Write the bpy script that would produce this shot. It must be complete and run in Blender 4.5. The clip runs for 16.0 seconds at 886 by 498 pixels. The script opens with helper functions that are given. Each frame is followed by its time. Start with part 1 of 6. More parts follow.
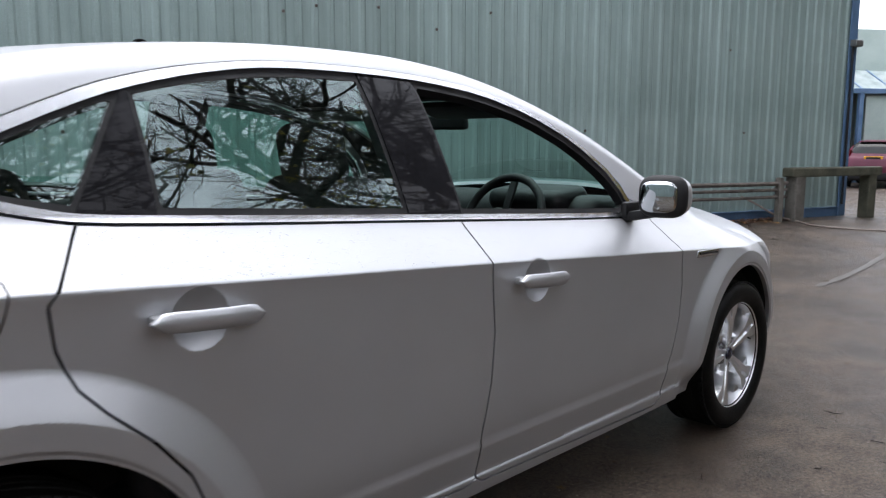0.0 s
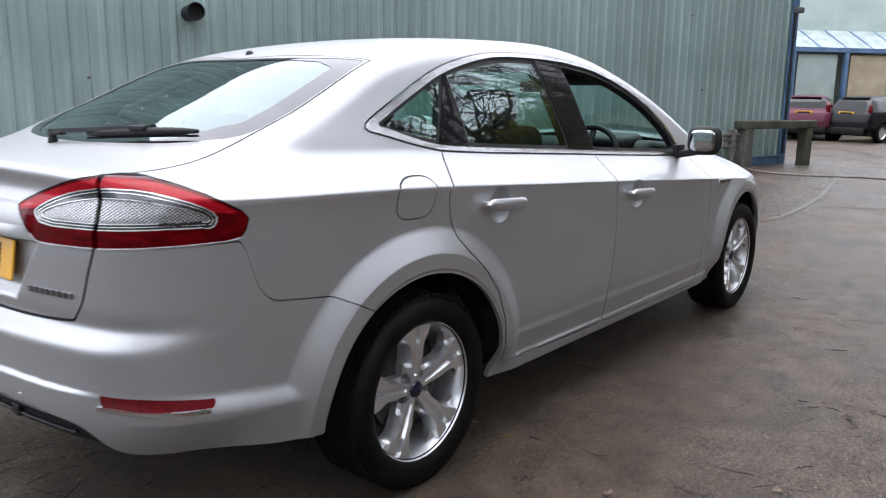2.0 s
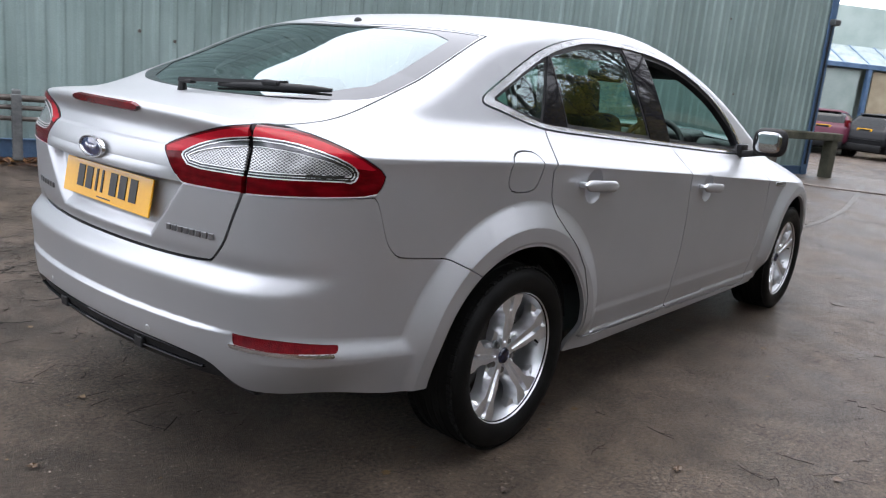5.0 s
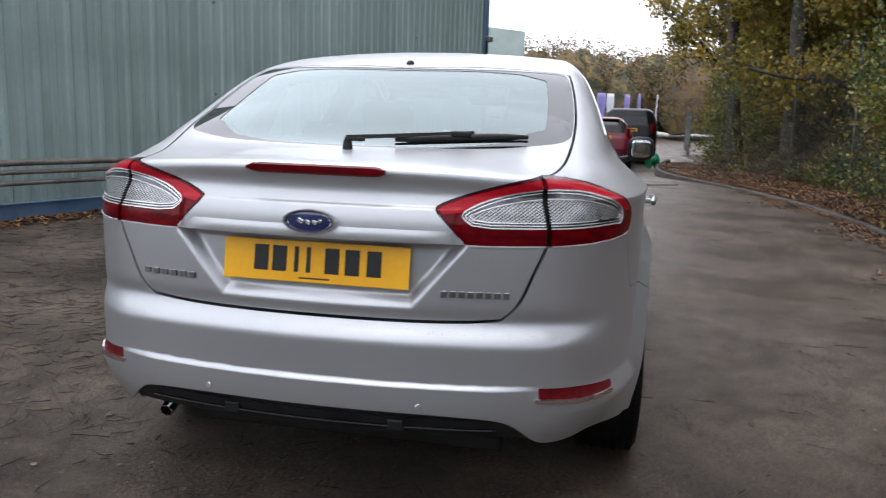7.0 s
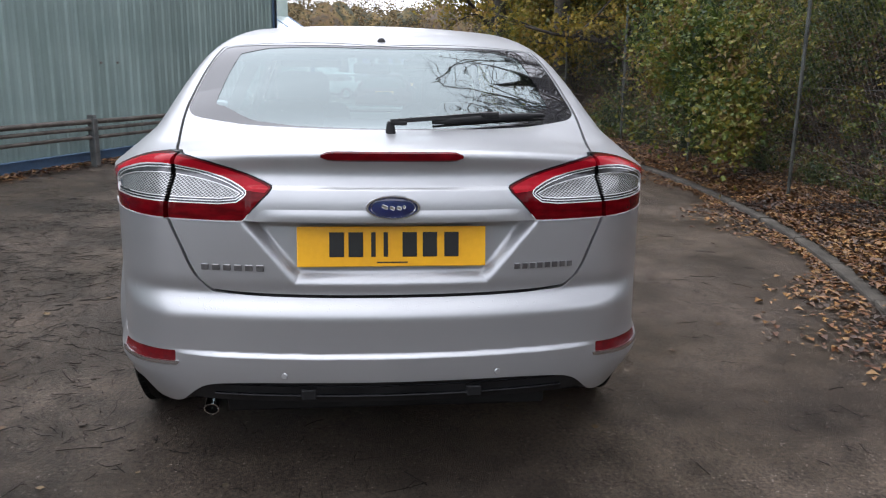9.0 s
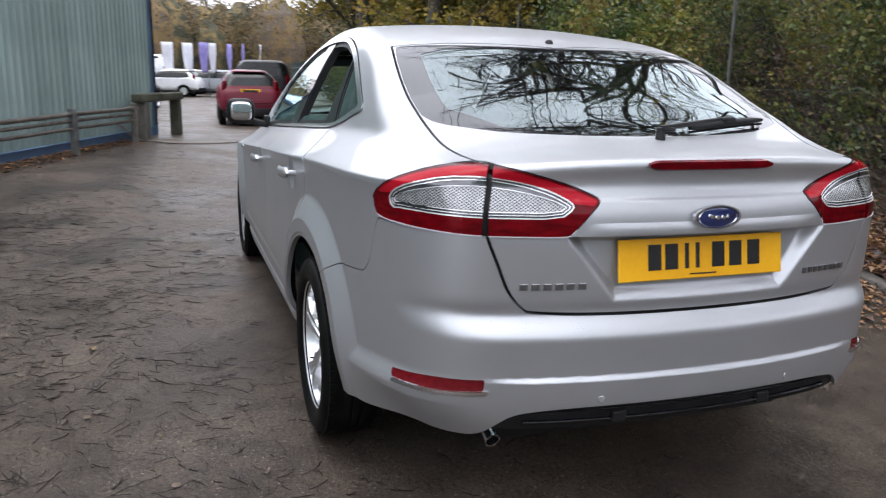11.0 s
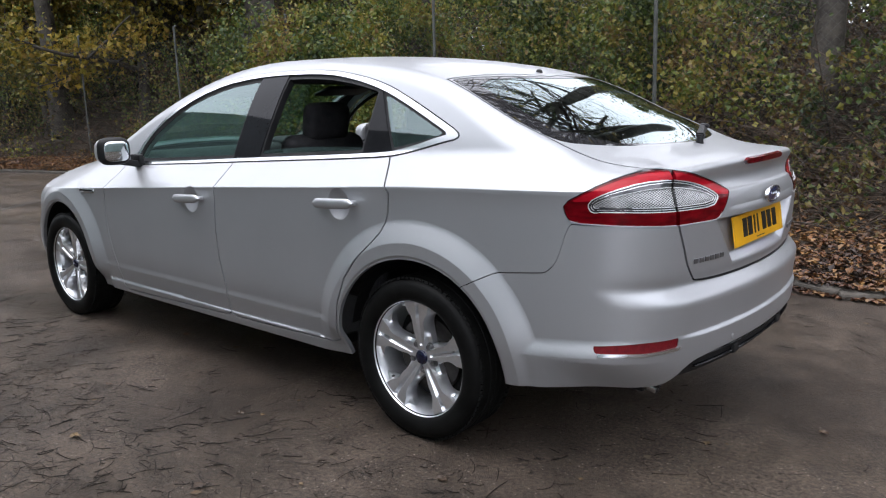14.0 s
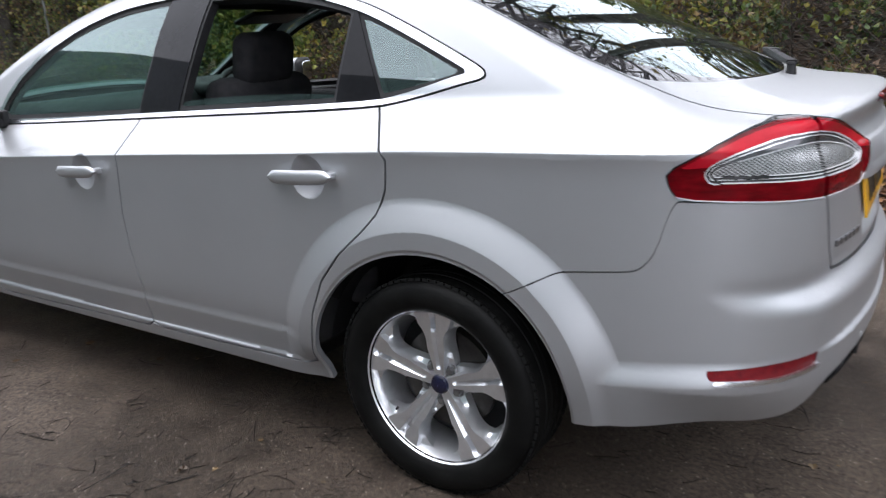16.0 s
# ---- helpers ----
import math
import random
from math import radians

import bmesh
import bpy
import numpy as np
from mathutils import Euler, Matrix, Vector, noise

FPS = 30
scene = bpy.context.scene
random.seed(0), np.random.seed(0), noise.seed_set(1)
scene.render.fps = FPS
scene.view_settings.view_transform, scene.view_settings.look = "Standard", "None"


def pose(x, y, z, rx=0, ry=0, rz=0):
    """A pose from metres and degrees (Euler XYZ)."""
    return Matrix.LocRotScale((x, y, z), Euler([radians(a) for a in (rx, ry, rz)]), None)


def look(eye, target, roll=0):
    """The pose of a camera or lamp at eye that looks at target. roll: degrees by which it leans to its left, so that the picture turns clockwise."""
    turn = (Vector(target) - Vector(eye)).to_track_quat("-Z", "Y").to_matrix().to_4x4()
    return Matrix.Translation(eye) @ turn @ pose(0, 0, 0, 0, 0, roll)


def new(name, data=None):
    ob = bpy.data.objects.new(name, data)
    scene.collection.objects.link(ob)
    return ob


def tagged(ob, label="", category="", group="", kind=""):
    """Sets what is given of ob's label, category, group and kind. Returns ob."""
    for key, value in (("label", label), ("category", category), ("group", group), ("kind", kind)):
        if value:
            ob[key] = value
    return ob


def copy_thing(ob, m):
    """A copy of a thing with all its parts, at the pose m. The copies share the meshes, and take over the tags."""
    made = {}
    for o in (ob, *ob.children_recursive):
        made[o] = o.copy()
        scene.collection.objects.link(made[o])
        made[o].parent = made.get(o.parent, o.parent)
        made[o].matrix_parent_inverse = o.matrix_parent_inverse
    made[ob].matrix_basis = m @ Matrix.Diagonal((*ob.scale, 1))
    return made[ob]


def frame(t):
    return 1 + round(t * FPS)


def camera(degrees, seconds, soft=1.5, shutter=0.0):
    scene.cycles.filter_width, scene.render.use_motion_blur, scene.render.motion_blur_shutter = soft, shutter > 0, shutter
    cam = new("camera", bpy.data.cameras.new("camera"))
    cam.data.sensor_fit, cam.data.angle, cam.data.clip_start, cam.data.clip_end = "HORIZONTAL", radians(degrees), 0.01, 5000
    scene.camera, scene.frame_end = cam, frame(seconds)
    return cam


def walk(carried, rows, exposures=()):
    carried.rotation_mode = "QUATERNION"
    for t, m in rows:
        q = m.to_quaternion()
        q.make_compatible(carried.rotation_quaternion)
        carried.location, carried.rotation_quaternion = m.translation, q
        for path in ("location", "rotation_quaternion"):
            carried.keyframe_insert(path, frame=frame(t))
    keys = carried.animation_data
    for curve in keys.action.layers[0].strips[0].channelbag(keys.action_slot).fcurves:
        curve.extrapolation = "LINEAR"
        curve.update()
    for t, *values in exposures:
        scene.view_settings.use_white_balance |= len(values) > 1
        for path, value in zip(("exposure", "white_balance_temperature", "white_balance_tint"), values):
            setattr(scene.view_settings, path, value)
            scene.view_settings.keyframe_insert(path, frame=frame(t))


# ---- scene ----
cam = camera(59.5, 16.0, soft=1.15, shutter=0.35)
PATH = [
    (0, (-0.335, -2.251, 1.227), (1.086, -0.871, 0.951), 0.21),
    (0.5, (-0.716, -2.308, 1.21), (0.764, -0.985, 0.959), 0.71),
    (1, (-1.115, -2.375, 1.229), (0.397, -1.098, 0.935), 0.32),
    (1.5, (-1.432, -2.404, 1.23), (0.064, -1.13, 0.861), 0.18),
    (2, (-1.785, -2.434, 1.264), (-0.271, -1.19, 0.868), 0.69),
    (2.5, (-1.939, -2.467, 1.263), (-0.438, -1.214, 0.846), 0.27),
    (3, (-1.96, -2.534, 1.275), (-0.607, -1.123, 0.849), 0.96),
    (3.5, (-1.981, -2.506, 1.285), (-0.617, -1.112, 0.844), 2.15),
    (3.7, (-1.985, -2.515, 1.291), (-0.616, -1.126, 0.848), 2.43),
    (5.8, (-2.384, -1.785, 1.193), (-0.667, -0.832, 0.816), 5.4),
    (6, (-2.513, -1.628, 1.196), (-0.735, -0.778, 0.852), 4.66),
    (6.5, (-2.745, -1.189, 1.203), (-0.87, -0.559, 0.908), 4.2),
    (7, (-2.871, -0.734, 1.205), (-0.939, -0.344, 0.866), 1.8),
    (7.5, (-2.946, -0.37, 1.23), (-0.995, -0.139, 0.854), 1.6),
    (8, (-3.052, -0.066, 1.26), (-1.089, -0.087, 0.878), 0.1),
    (8.2, (-3.062, -0.029, 1.273), (-1.102, -0.092, 0.879), 0.3),
    (10.3, (-2.853, 0.709, 1.272), (-0.946, 0.294, 0.833), 1.5),
    (10.5, (-2.799, 0.884, 1.252), (-0.893, 0.453, 0.827), 1.8),
    (11, (-2.642, 1.328, 1.268), (-0.799, 0.687, 0.832), 1.3),
    (11.5, (-2.45, 1.71, 1.282), (-0.704, 0.853, 0.815), 0.8),
    (12, (-2.293, 2.126, 1.275), (-0.679, 1.034, 0.826), 0.5),
    (12.5, (-2.099, 2.434, 1.273), (-0.626, 1.158, 0.823), 0.0),
    (13, (-1.987, 2.729, 1.298), (-0.619, 1.326, 0.897), -0.6),
    (13.5, (-1.938, 2.927, 1.314), (-0.642, 1.455, 0.922), -1.0),
    (14, (-1.913, 2.963, 1.314), (-0.64, 1.472, 0.918), -1.1),
    (14.5, (-1.903, 2.975, 1.311), (-0.636, 1.479, 0.913), -1.1),
    (15, (-1.831, 2.956, 1.303), (-0.587, 1.445, 0.891), -1.0),
    (15.5, (-1.527, 2.761, 1.307), (-0.364, 1.213, 0.806), -2.7),
    (16, (-1.098, 2.497, 1.299), (-0.05, 0.892, 0.728), -2.4),
]
walk(cam, [(t, look(eye, target, roll)) for t, eye, target, roll in PATH],
     ((0, 1.55), (2, 1.73), (3.6, 1.92), (5.8, 1.56), (6, 1.48), (6.5, 1.28), (7.5, 1.36), (8.2, 1.3), (10.5, 1.53), (12, 1.52), (13.5, 1.43), (14.5, 1.47), (15.5, 1.68), (16, 1.68)))

# ---- overcast daylight ----
SUN_UP, SUN_TURN = 82, 20
world = bpy.data.worlds.new("overcast_sky")
scene.world = world
world.use_nodes = True
wn, wl = world.node_tree.nodes, world.node_tree.links
sky = wn.new("ShaderNodeTexSky")
sky.sky_type, sky.sun_disc = "NISHITA", False
sky.sun_elevation, sky.sun_rotation = radians(SUN_UP), radians(SUN_TURN)
sky.air_density, sky.dust_density, sky.ozone_density = 1.0, 1.5, 1.0
grey = wn.new("ShaderNodeHueSaturation")
grey.inputs["Saturation"].default_value = 0.12
wl.new(sky.outputs["Color"], grey.inputs["Color"])
cloud = wn.new("ShaderNodeMix")
cloud.data_type = "RGBA"
cloud.inputs["Factor"].default_value = 0.7
cloud.inputs["B"].default_value = (6.68, 6.9, 7.85, 1)
wl.new(grey.outputs["Color"], cloud.inputs["A"])
wl.new(cloud.outputs["Result"], wn["Background"].inputs["Color"])
wn["Background"].inputs["Strength"].default_value = 0.15
sun = new("sun", bpy.data.lights.new("sun", "SUN"))
sun.data.energy, sun.data.angle, sun.data.color = 0.5, radians(40), (1.0, 0.98, 0.95)
a, e = radians(SUN_TURN), radians(SUN_UP)
sun.matrix_world = look((0, 0, 30), (-math.sin(a) * math.cos(e) * 10, -math.cos(a) * math.cos(e) * 10, 30 - math.sin(e) * 10))
scene.view_settings.exposure = 1.1

# ---- materials ----
def surface(name, low, high, scale=8.0, rough=0.6, metal=0.0, bump=0.0, bump_scale=60.0, coat=0.0, rough_low=None, detail=6.0, speck=None, transmission=0.0, ior=1.45):
    """Two-scale mottled surface: broad stains and fine grain between two colours, with fine relief."""
    m = bpy.data.materials.new(name)
    m.use_nodes = True
    n, l = m.node_tree.nodes, m.node_tree.links
    b = n["Principled BSDF"]
    co = n.new("ShaderNodeTexCoord")
    broad, fine = n.new("ShaderNodeTexNoise"), n.new("ShaderNodeTexNoise")
    broad.inputs["Scale"].default_value, broad.inputs["Detail"].default_value = scale, detail
    fine.inputs["Scale"].default_value, fine.inputs["Detail"].default_value = bump_scale, 4.0
    mix = n.new("ShaderNodeMath")
    mix.operation = "MULTIPLY_ADD"
    mix.inputs[1].default_value = 0.45
    ramp = n.new("ShaderNodeValToRGB")
    ramp.color_ramp.elements[0].position, ramp.color_ramp.elements[1].position = 0.52, 0.92
    ramp.color_ramp.elements[0].color, ramp.color_ramp.elements[1].color = (*low, 1), (*high, 1)
    for t in (broad, fine):
        l.new(co.outputs["Object"], t.inputs["Vector"])
    l.new(fine.outputs["Fac"], mix.inputs[0])
    l.new(broad.outputs["Fac"], mix.inputs[2])
    l.new(mix.outputs[0], ramp.inputs["Fac"])
    l.new(ramp.outputs["Color"], b.inputs["Base Color"])
    b.inputs["Roughness"].default_value, b.inputs["Metallic"].default_value = rough, metal
    b.inputs["Coat Weight"].default_value = coat
    b.inputs["Coat Roughness"].default_value = 0.03
    b.inputs["IOR"].default_value = ior
    b.inputs["Transmission Weight"].default_value = transmission
    if rough_low is not None:
        r = n.new("ShaderNodeMapRange")
        r.inputs["From Min"].default_value, r.inputs["From Max"].default_value = 0.4, 0.65
        r.inputs["To Min"].default_value, r.inputs["To Max"].default_value = rough_low, rough
        l.new(broad.outputs["Fac"], r.inputs["Value"])
        l.new(r.outputs["Result"], b.inputs["Roughness"])
    if bump:
        bp = n.new("ShaderNodeBump")
        bp.inputs["Strength"].default_value, bp.inputs["Distance"].default_value = bump, 0.01
        l.new(fine.outputs["Fac"], bp.inputs["Height"])
        l.new(bp.outputs["Normal"], b.inputs["Normal"])
    return m


def pieces(name, colours, rough=0.6, by="Random Per Island", bump=0.0, translucent=0.0):
    """Colour that differs from piece to piece (leaves, twigs, sheets)."""
    m = bpy.data.materials.new(name)
    m.use_nodes = True
    n, l = m.node_tree.nodes, m.node_tree.links
    b = n["Principled BSDF"]
    if by == "Random":
        src = n.new("ShaderNodeObjectInfo").outputs["Random"]
    else:
        src = n.new("ShaderNodeNewGeometry").outputs["Random Per Island"]
    ramp = n.new("ShaderNodeValToRGB")
    ramp.color_ramp.interpolation = "LINEAR"
    while len(ramp.color_ramp.elements) < len(colours):
        ramp.color_ramp.elements.new(0.5)
    for i, c in enumerate(colours):
        ramp.color_ramp.elements[i].position = i / max(1, len(colours) - 1)
        ramp.color_ramp.elements[i].color = (*c, 1)
    noise_t = n.new("ShaderNodeTexNoise")
    noise_t.inputs["Scale"].default_value = 30.0
    co = n.new("ShaderNodeTexCoord")
    l.new(co.outputs["Object"], noise_t.inputs["Vector"])
    hsv = n.new("ShaderNodeHueSaturation")
    patch = n.new("ShaderNodeTexNoise")
    patch.inputs["Scale"].default_value, patch.inputs["Detail"].default_value = 1.1, 3.0
    l.new(co.outputs["Object"], patch.inputs["Vector"])
    # neighbours share a hue: the broad patches shift the choice of colour
    near = n.new("ShaderNodeMath")
    near.operation = "MULTIPLY_ADD"
    near.inputs[1].default_value, near.inputs[2].default_value = 2.6, -1.3
    l.new(patch.outputs["Fac"], near.inputs[0])
    pick = n.new("ShaderNodeMath")
    pick.operation = "MULTIPLY_ADD"
    pick.inputs[1].default_value = 0.75
    l.new(src, pick.inputs[0])
    l.new(near.outputs[0], pick.inputs[2])
    shift = n.new("ShaderNodeMath")
    shift.operation = "ADD"
    shift.inputs[1].default_value = 0.125
    l.new(pick.outputs[0], shift.inputs[0])
    l.new(shift.outputs[0], ramp.inputs["Fac"])
    both = n.new("ShaderNodeMath")
    both.operation = "ADD"
    l.new(noise_t.outputs["Fac"], both.inputs[0])
    l.new(patch.outputs["Fac"], both.inputs[1])
    rng = n.new("ShaderNodeMapRange")
    rng.inputs["From Min"].default_value, rng.inputs["From Max"].default_value = 0.6, 1.4
    rng.inputs["To Min"].default_value, rng.inputs["To Max"].default_value = 0.35, 1.65
    l.new(both.outputs[0], rng.inputs["Value"])
    l.new(rng.outputs["Result"], hsv.inputs["Value"])
    l.new(ramp.outputs["Color"], hsv.inputs["Color"])
    l.new(hsv.outputs["Color"], b.inputs["Base Color"])
    b.inputs["Roughness"].default_value = rough
    if translucent:
        tr = n.new("ShaderNodeBsdfTranslucent")
        l.new(hsv.outputs["Color"], tr.inputs["Color"])
        mx = n.new("ShaderNodeMixShader")
        mx.inputs["Fac"].default_value = translucent
        l.new(b.outputs[0], mx.inputs[1])
        l.new(tr.outputs[0], mx.inputs[2])
        l.new(mx.outputs[0], n["Material Output"].inputs["Surface"])
    return m


def wet_asphalt():
    m = surface("wet_asphalt", (0.022, 0.0163, 0.0124), (0.070, 0.0530, 0.0412), 1.3, 0.54, bump=0.9, bump_scale=220.0, rough_low=0.28, ior=1.35)
    n, l = m.node_tree.nodes, m.node_tree.links
    b = n["Principled BSDF"]
    co = n["Texture Coordinate"]
    # pale aggregate specks and damp brown stains
    vor = n.new("ShaderNodeTexVoronoi")
    vor.inputs["Scale"].default_value = 80.0
    l.new(co.outputs["Object"], vor.inputs["Vector"])
    speck = n.new("ShaderNodeMapRange")
    speck.inputs["From Min"].default_value, speck.inputs["From Max"].default_value = 0.32, 0.14
    l.new(vor.outputs["Distance"], speck.inputs["Value"])
    pick = n.new("ShaderNodeMath")
    pick.operation = "MULTIPLY"
    sep = n.new("ShaderNodeSeparateColor")
    l.new(vor.outputs["Color"], sep.inputs["Color"])
    thr = n.new("ShaderNodeMath")
    thr.operation = "GREATER_THAN"
    thr.inputs[1].default_value = 0.84
    l.new(sep.outputs[0], thr.inputs[0])
    l.new(speck.outputs["Result"], pick.inputs[0])
    l.new(thr.outputs[0], pick.inputs[1])
    mx = n.new("ShaderNodeMix")
    mx.data_type = "RGBA"
    l.new(pick.outputs[0], mx.inputs["Factor"])
    old = b.inputs["Base Color"].links[0].from_socket
    l.new(old, mx.inputs["A"])
    mx.inputs["B"].default_value = (0.20, 0.175, 0.155, 1)
    stain = n.new("ShaderNodeTexNoise")
    stain.inputs["Scale"].default_value, stain.inputs["Detail"].default_value = 0.45, 8.0
    l.new(co.outputs["Object"], stain.inputs["Vector"])
    r2 = n.new("ShaderNodeMapRange")
    r2.inputs["From Min"].default_value, r2.inputs["From Max"].default_value = 0.48, 0.7
    r2.inputs["To Max"].default_value = 0.55
    l.new(stain.outputs["Fac"], r2.inputs["Value"])
    m2 = n.new("ShaderNodeMix")
    m2.data_type = "RGBA"
    l.new(r2.outputs["Result"], m2.inputs["Factor"])
    l.new(mx.outputs["Result"], m2.inputs["A"])
    m2.inputs["B"].default_value = (0.068, 0.050, 0.034, 1)
    # coarse chippings that stand out light and dark
    chip = n.new("ShaderNodeTexNoise")
    chip.inputs["Scale"].default_value, chip.inputs["Detail"].default_value, chip.inputs["Roughness"].default_value = 62.0, 4.0, 0.85
    l.new(co.outputs["Object"], chip.inputs["Vector"])
    patch = n.new("ShaderNodeTexNoise")
    patch.inputs["Scale"].default_value, patch.inputs["Detail"].default_value = 7.0, 6.0
    l.new(co.outputs["Object"], patch.inputs["Vector"])
    both = n.new("ShaderNodeMath")
    both.operation = "MULTIPLY_ADD"
    both.inputs[1].default_value = 0.3
    l.new(patch.outputs["Fac"], both.inputs[0])
    l.new(chip.outputs["Fac"], both.inputs[2])
    r3 = n.new("ShaderNodeMapRange")
    r3.inputs["From Min"].default_value, r3.inputs["From Max"].default_value = 0.47, 0.82
    r3.inputs["To Min"].default_value, r3.inputs["To Max"].default_value = 0.0, 2.9
    l.new(both.outputs[0], r3.inputs["Value"])
    hv = n.new("ShaderNodeHueSaturation")
    l.new(m2.outputs["Result"], hv.inputs["Color"])
    l.new(r3.outputs["Result"], hv.inputs["Value"])
    l.new(hv.outputs["Color"], b.inputs["Base Color"])
    bump2 = n.new("ShaderNodeBump")
    bump2.inputs["Strength"].default_value, bump2.inputs["Distance"].default_value = 0.9, 0.009
    l.new(chip.outputs["Fac"], bump2.inputs["Height"])
    l.new(b.inputs["Normal"].links[0].from_socket, bump2.inputs["Normal"])
    l.new(bump2.outputs["Normal"], b.inputs["Normal"])
    return m


def silver_paint(name, colour=(0.436, 0.444, 0.460)):
    """Metallic flake base under a clear coat with fine rain spotting."""
    m = surface(name, tuple(c * 0.97 for c in colour), tuple(min(1, c * 1.03) for c in colour), 3.0, 0.42, 0.70, bump_scale=900.0, coat=0.35)
    n, l = m.node_tree.nodes, m.node_tree.links
    b = n["Principled BSDF"]
    drops = n.new("ShaderNodeTexVoronoi")
    drops.inputs["Scale"].default_value = 150.0
    l.new(n["Texture Coordinate"].outputs["Object"], drops.inputs["Vector"])
    near = n.new("ShaderNodeMapRange")
    near.inputs["From Min"].default_value, near.inputs["From Max"].default_value = 0.30, 0.05
    l.new(drops.outputs["Distance"], near.inputs["Value"])
    gate = n.new("ShaderNodeTexNoise")
    gate.inputs["Scale"].default_value = 60.0
    l.new(n["Texture Coordinate"].outputs["Object"], gate.inputs["Vector"])
    gr = n.new("ShaderNodeMapRange")
    gr.inputs["From Min"].default_value, gr.inputs["From Max"].default_value = 0.50, 0.58
    l.new(gate.outputs["Fac"], gr.inputs["Value"])
    mul = n.new("ShaderNodeMath")
    mul.operation = "MULTIPLY"
    l.new(near.outputs["Result"], mul.inputs[0])
    l.new(gr.outputs["Result"], mul.inputs[1])
    up = n.new("ShaderNodeNewGeometry")
    sepn = n.new("ShaderNodeSeparateXYZ")
    l.new(up.outputs["Normal"], sepn.inputs[0])
    upr = n.new("ShaderNodeMapRange")
    upr.inputs["From Min"].default_value, upr.inputs["From Max"].default_value = 0.5, 0.9
    l.new(sepn.outputs["Z"], upr.inputs["Value"])
    mul2 = n.new("ShaderNodeMath")
    mul2.operation = "MULTIPLY"
    l.new(mul.outputs[0], mul2.inputs[0])
    l.new(upr.outputs["Result"], mul2.inputs[1])
    bp = n.new("ShaderNodeBump")
    bp.inputs["Strength"].default_value, bp.inputs["Distance"].default_value = 0.8, 0.003
    l.new(mul2.outputs[0], bp.inputs["Height"])
    l.new(bp.outputs["Normal"], b.inputs["Coat Normal"])
    l.new(bp.outputs["Normal"], b.inputs["Normal"])
    return m


def glass(name, tint=(0.75, 0.85, 0.82), rough=0.0, base=0.10, sheen=(0.80, 0.92, 0.92), beads=0.06):
    """A tinted pane: mirror by Fresnel, the rest lets light straight through."""
    m = bpy.data.materials.new(name)
    m.use_nodes = True
    n, l = m.node_tree.nodes, m.node_tree.links
    n.remove(n["Principled BSDF"])
    clear, shine, lw, mx = n.new("ShaderNodeBsdfTransparent"), n.new("ShaderNodeBsdfGlossy"), n.new("ShaderNodeLayerWeight"), n.new("ShaderNodeMixShader")
    clear.inputs["Color"].default_value = (*tint, 1)
    shine.inputs["Roughness"].default_value = rough
    shine.inputs["Color"].default_value = (*sheen, 1)
    lw.inputs["Blend"].default_value = 0.5
    power, fr = n.new("ShaderNodeMath"), n.new("ShaderNodeMath")
    power.operation, fr.operation = "POWER", "MULTIPLY_ADD"
    power.inputs[1].default_value = 4.0
    fr.inputs[1].default_value, fr.inputs[2].default_value = 1 - base, base
    l.new(lw.outputs["Facing"], power.inputs[0])
    l.new(power.outputs[0], fr.inputs[0])
    co = n.new("ShaderNodeTexCoord")
    wave = n.new("ShaderNodeTexNoise")
    wave.inputs["Scale"].default_value = 2.5
    l.new(co.outputs["Object"], wave.inputs["Vector"])
    bp = n.new("ShaderNodeBump")
    bp.inputs["Strength"].default_value, bp.inputs["Distance"].default_value = 0.012, 0.01
    l.new(wave.outputs["Fac"], bp.inputs["Height"])
    # beads of rain
    bead, gate, hold, mask, lens_ = (n.new(k) for k in ("ShaderNodeTexVoronoi", "ShaderNodeSeparateColor", "ShaderNodeMath", "ShaderNodeMapRange", "ShaderNodeBump"))
    bead.inputs["Scale"].default_value = 70.0
    l.new(co.outputs["Object"], bead.inputs["Vector"])
    l.new(bead.outputs["Color"], gate.inputs["Color"])
    hold.operation = "GREATER_THAN"
    hold.inputs[1].default_value = 1 - beads
    l.new(gate.outputs[0], hold.inputs[0])
    mask.inputs["From Min"].default_value, mask.inputs["From Max"].default_value = 0.28, 0.05
    l.new(bead.outputs["Distance"], mask.inputs["Value"])
    l.new(hold.outputs[0], mask.inputs["To Max"])
    lens_.inputs["Strength"].default_value, lens_.inputs["Distance"].default_value = 0.5, 0.003
    l.new(mask.outputs["Result"], lens_.inputs["Height"])
    l.new(bp.outputs["Normal"], lens_.inputs["Normal"])
    l.new(lens_.outputs["Normal"], shine.inputs["Normal"])
    l.new(fr.outputs[0], mx.inputs["Fac"])
    l.new(clear.outputs[0], mx.inputs[1])
    l.new(shine.outputs[0], mx.inputs[2])
    l.new(mx.outputs[0], n["Material Output"].inputs["Surface"])
    return m


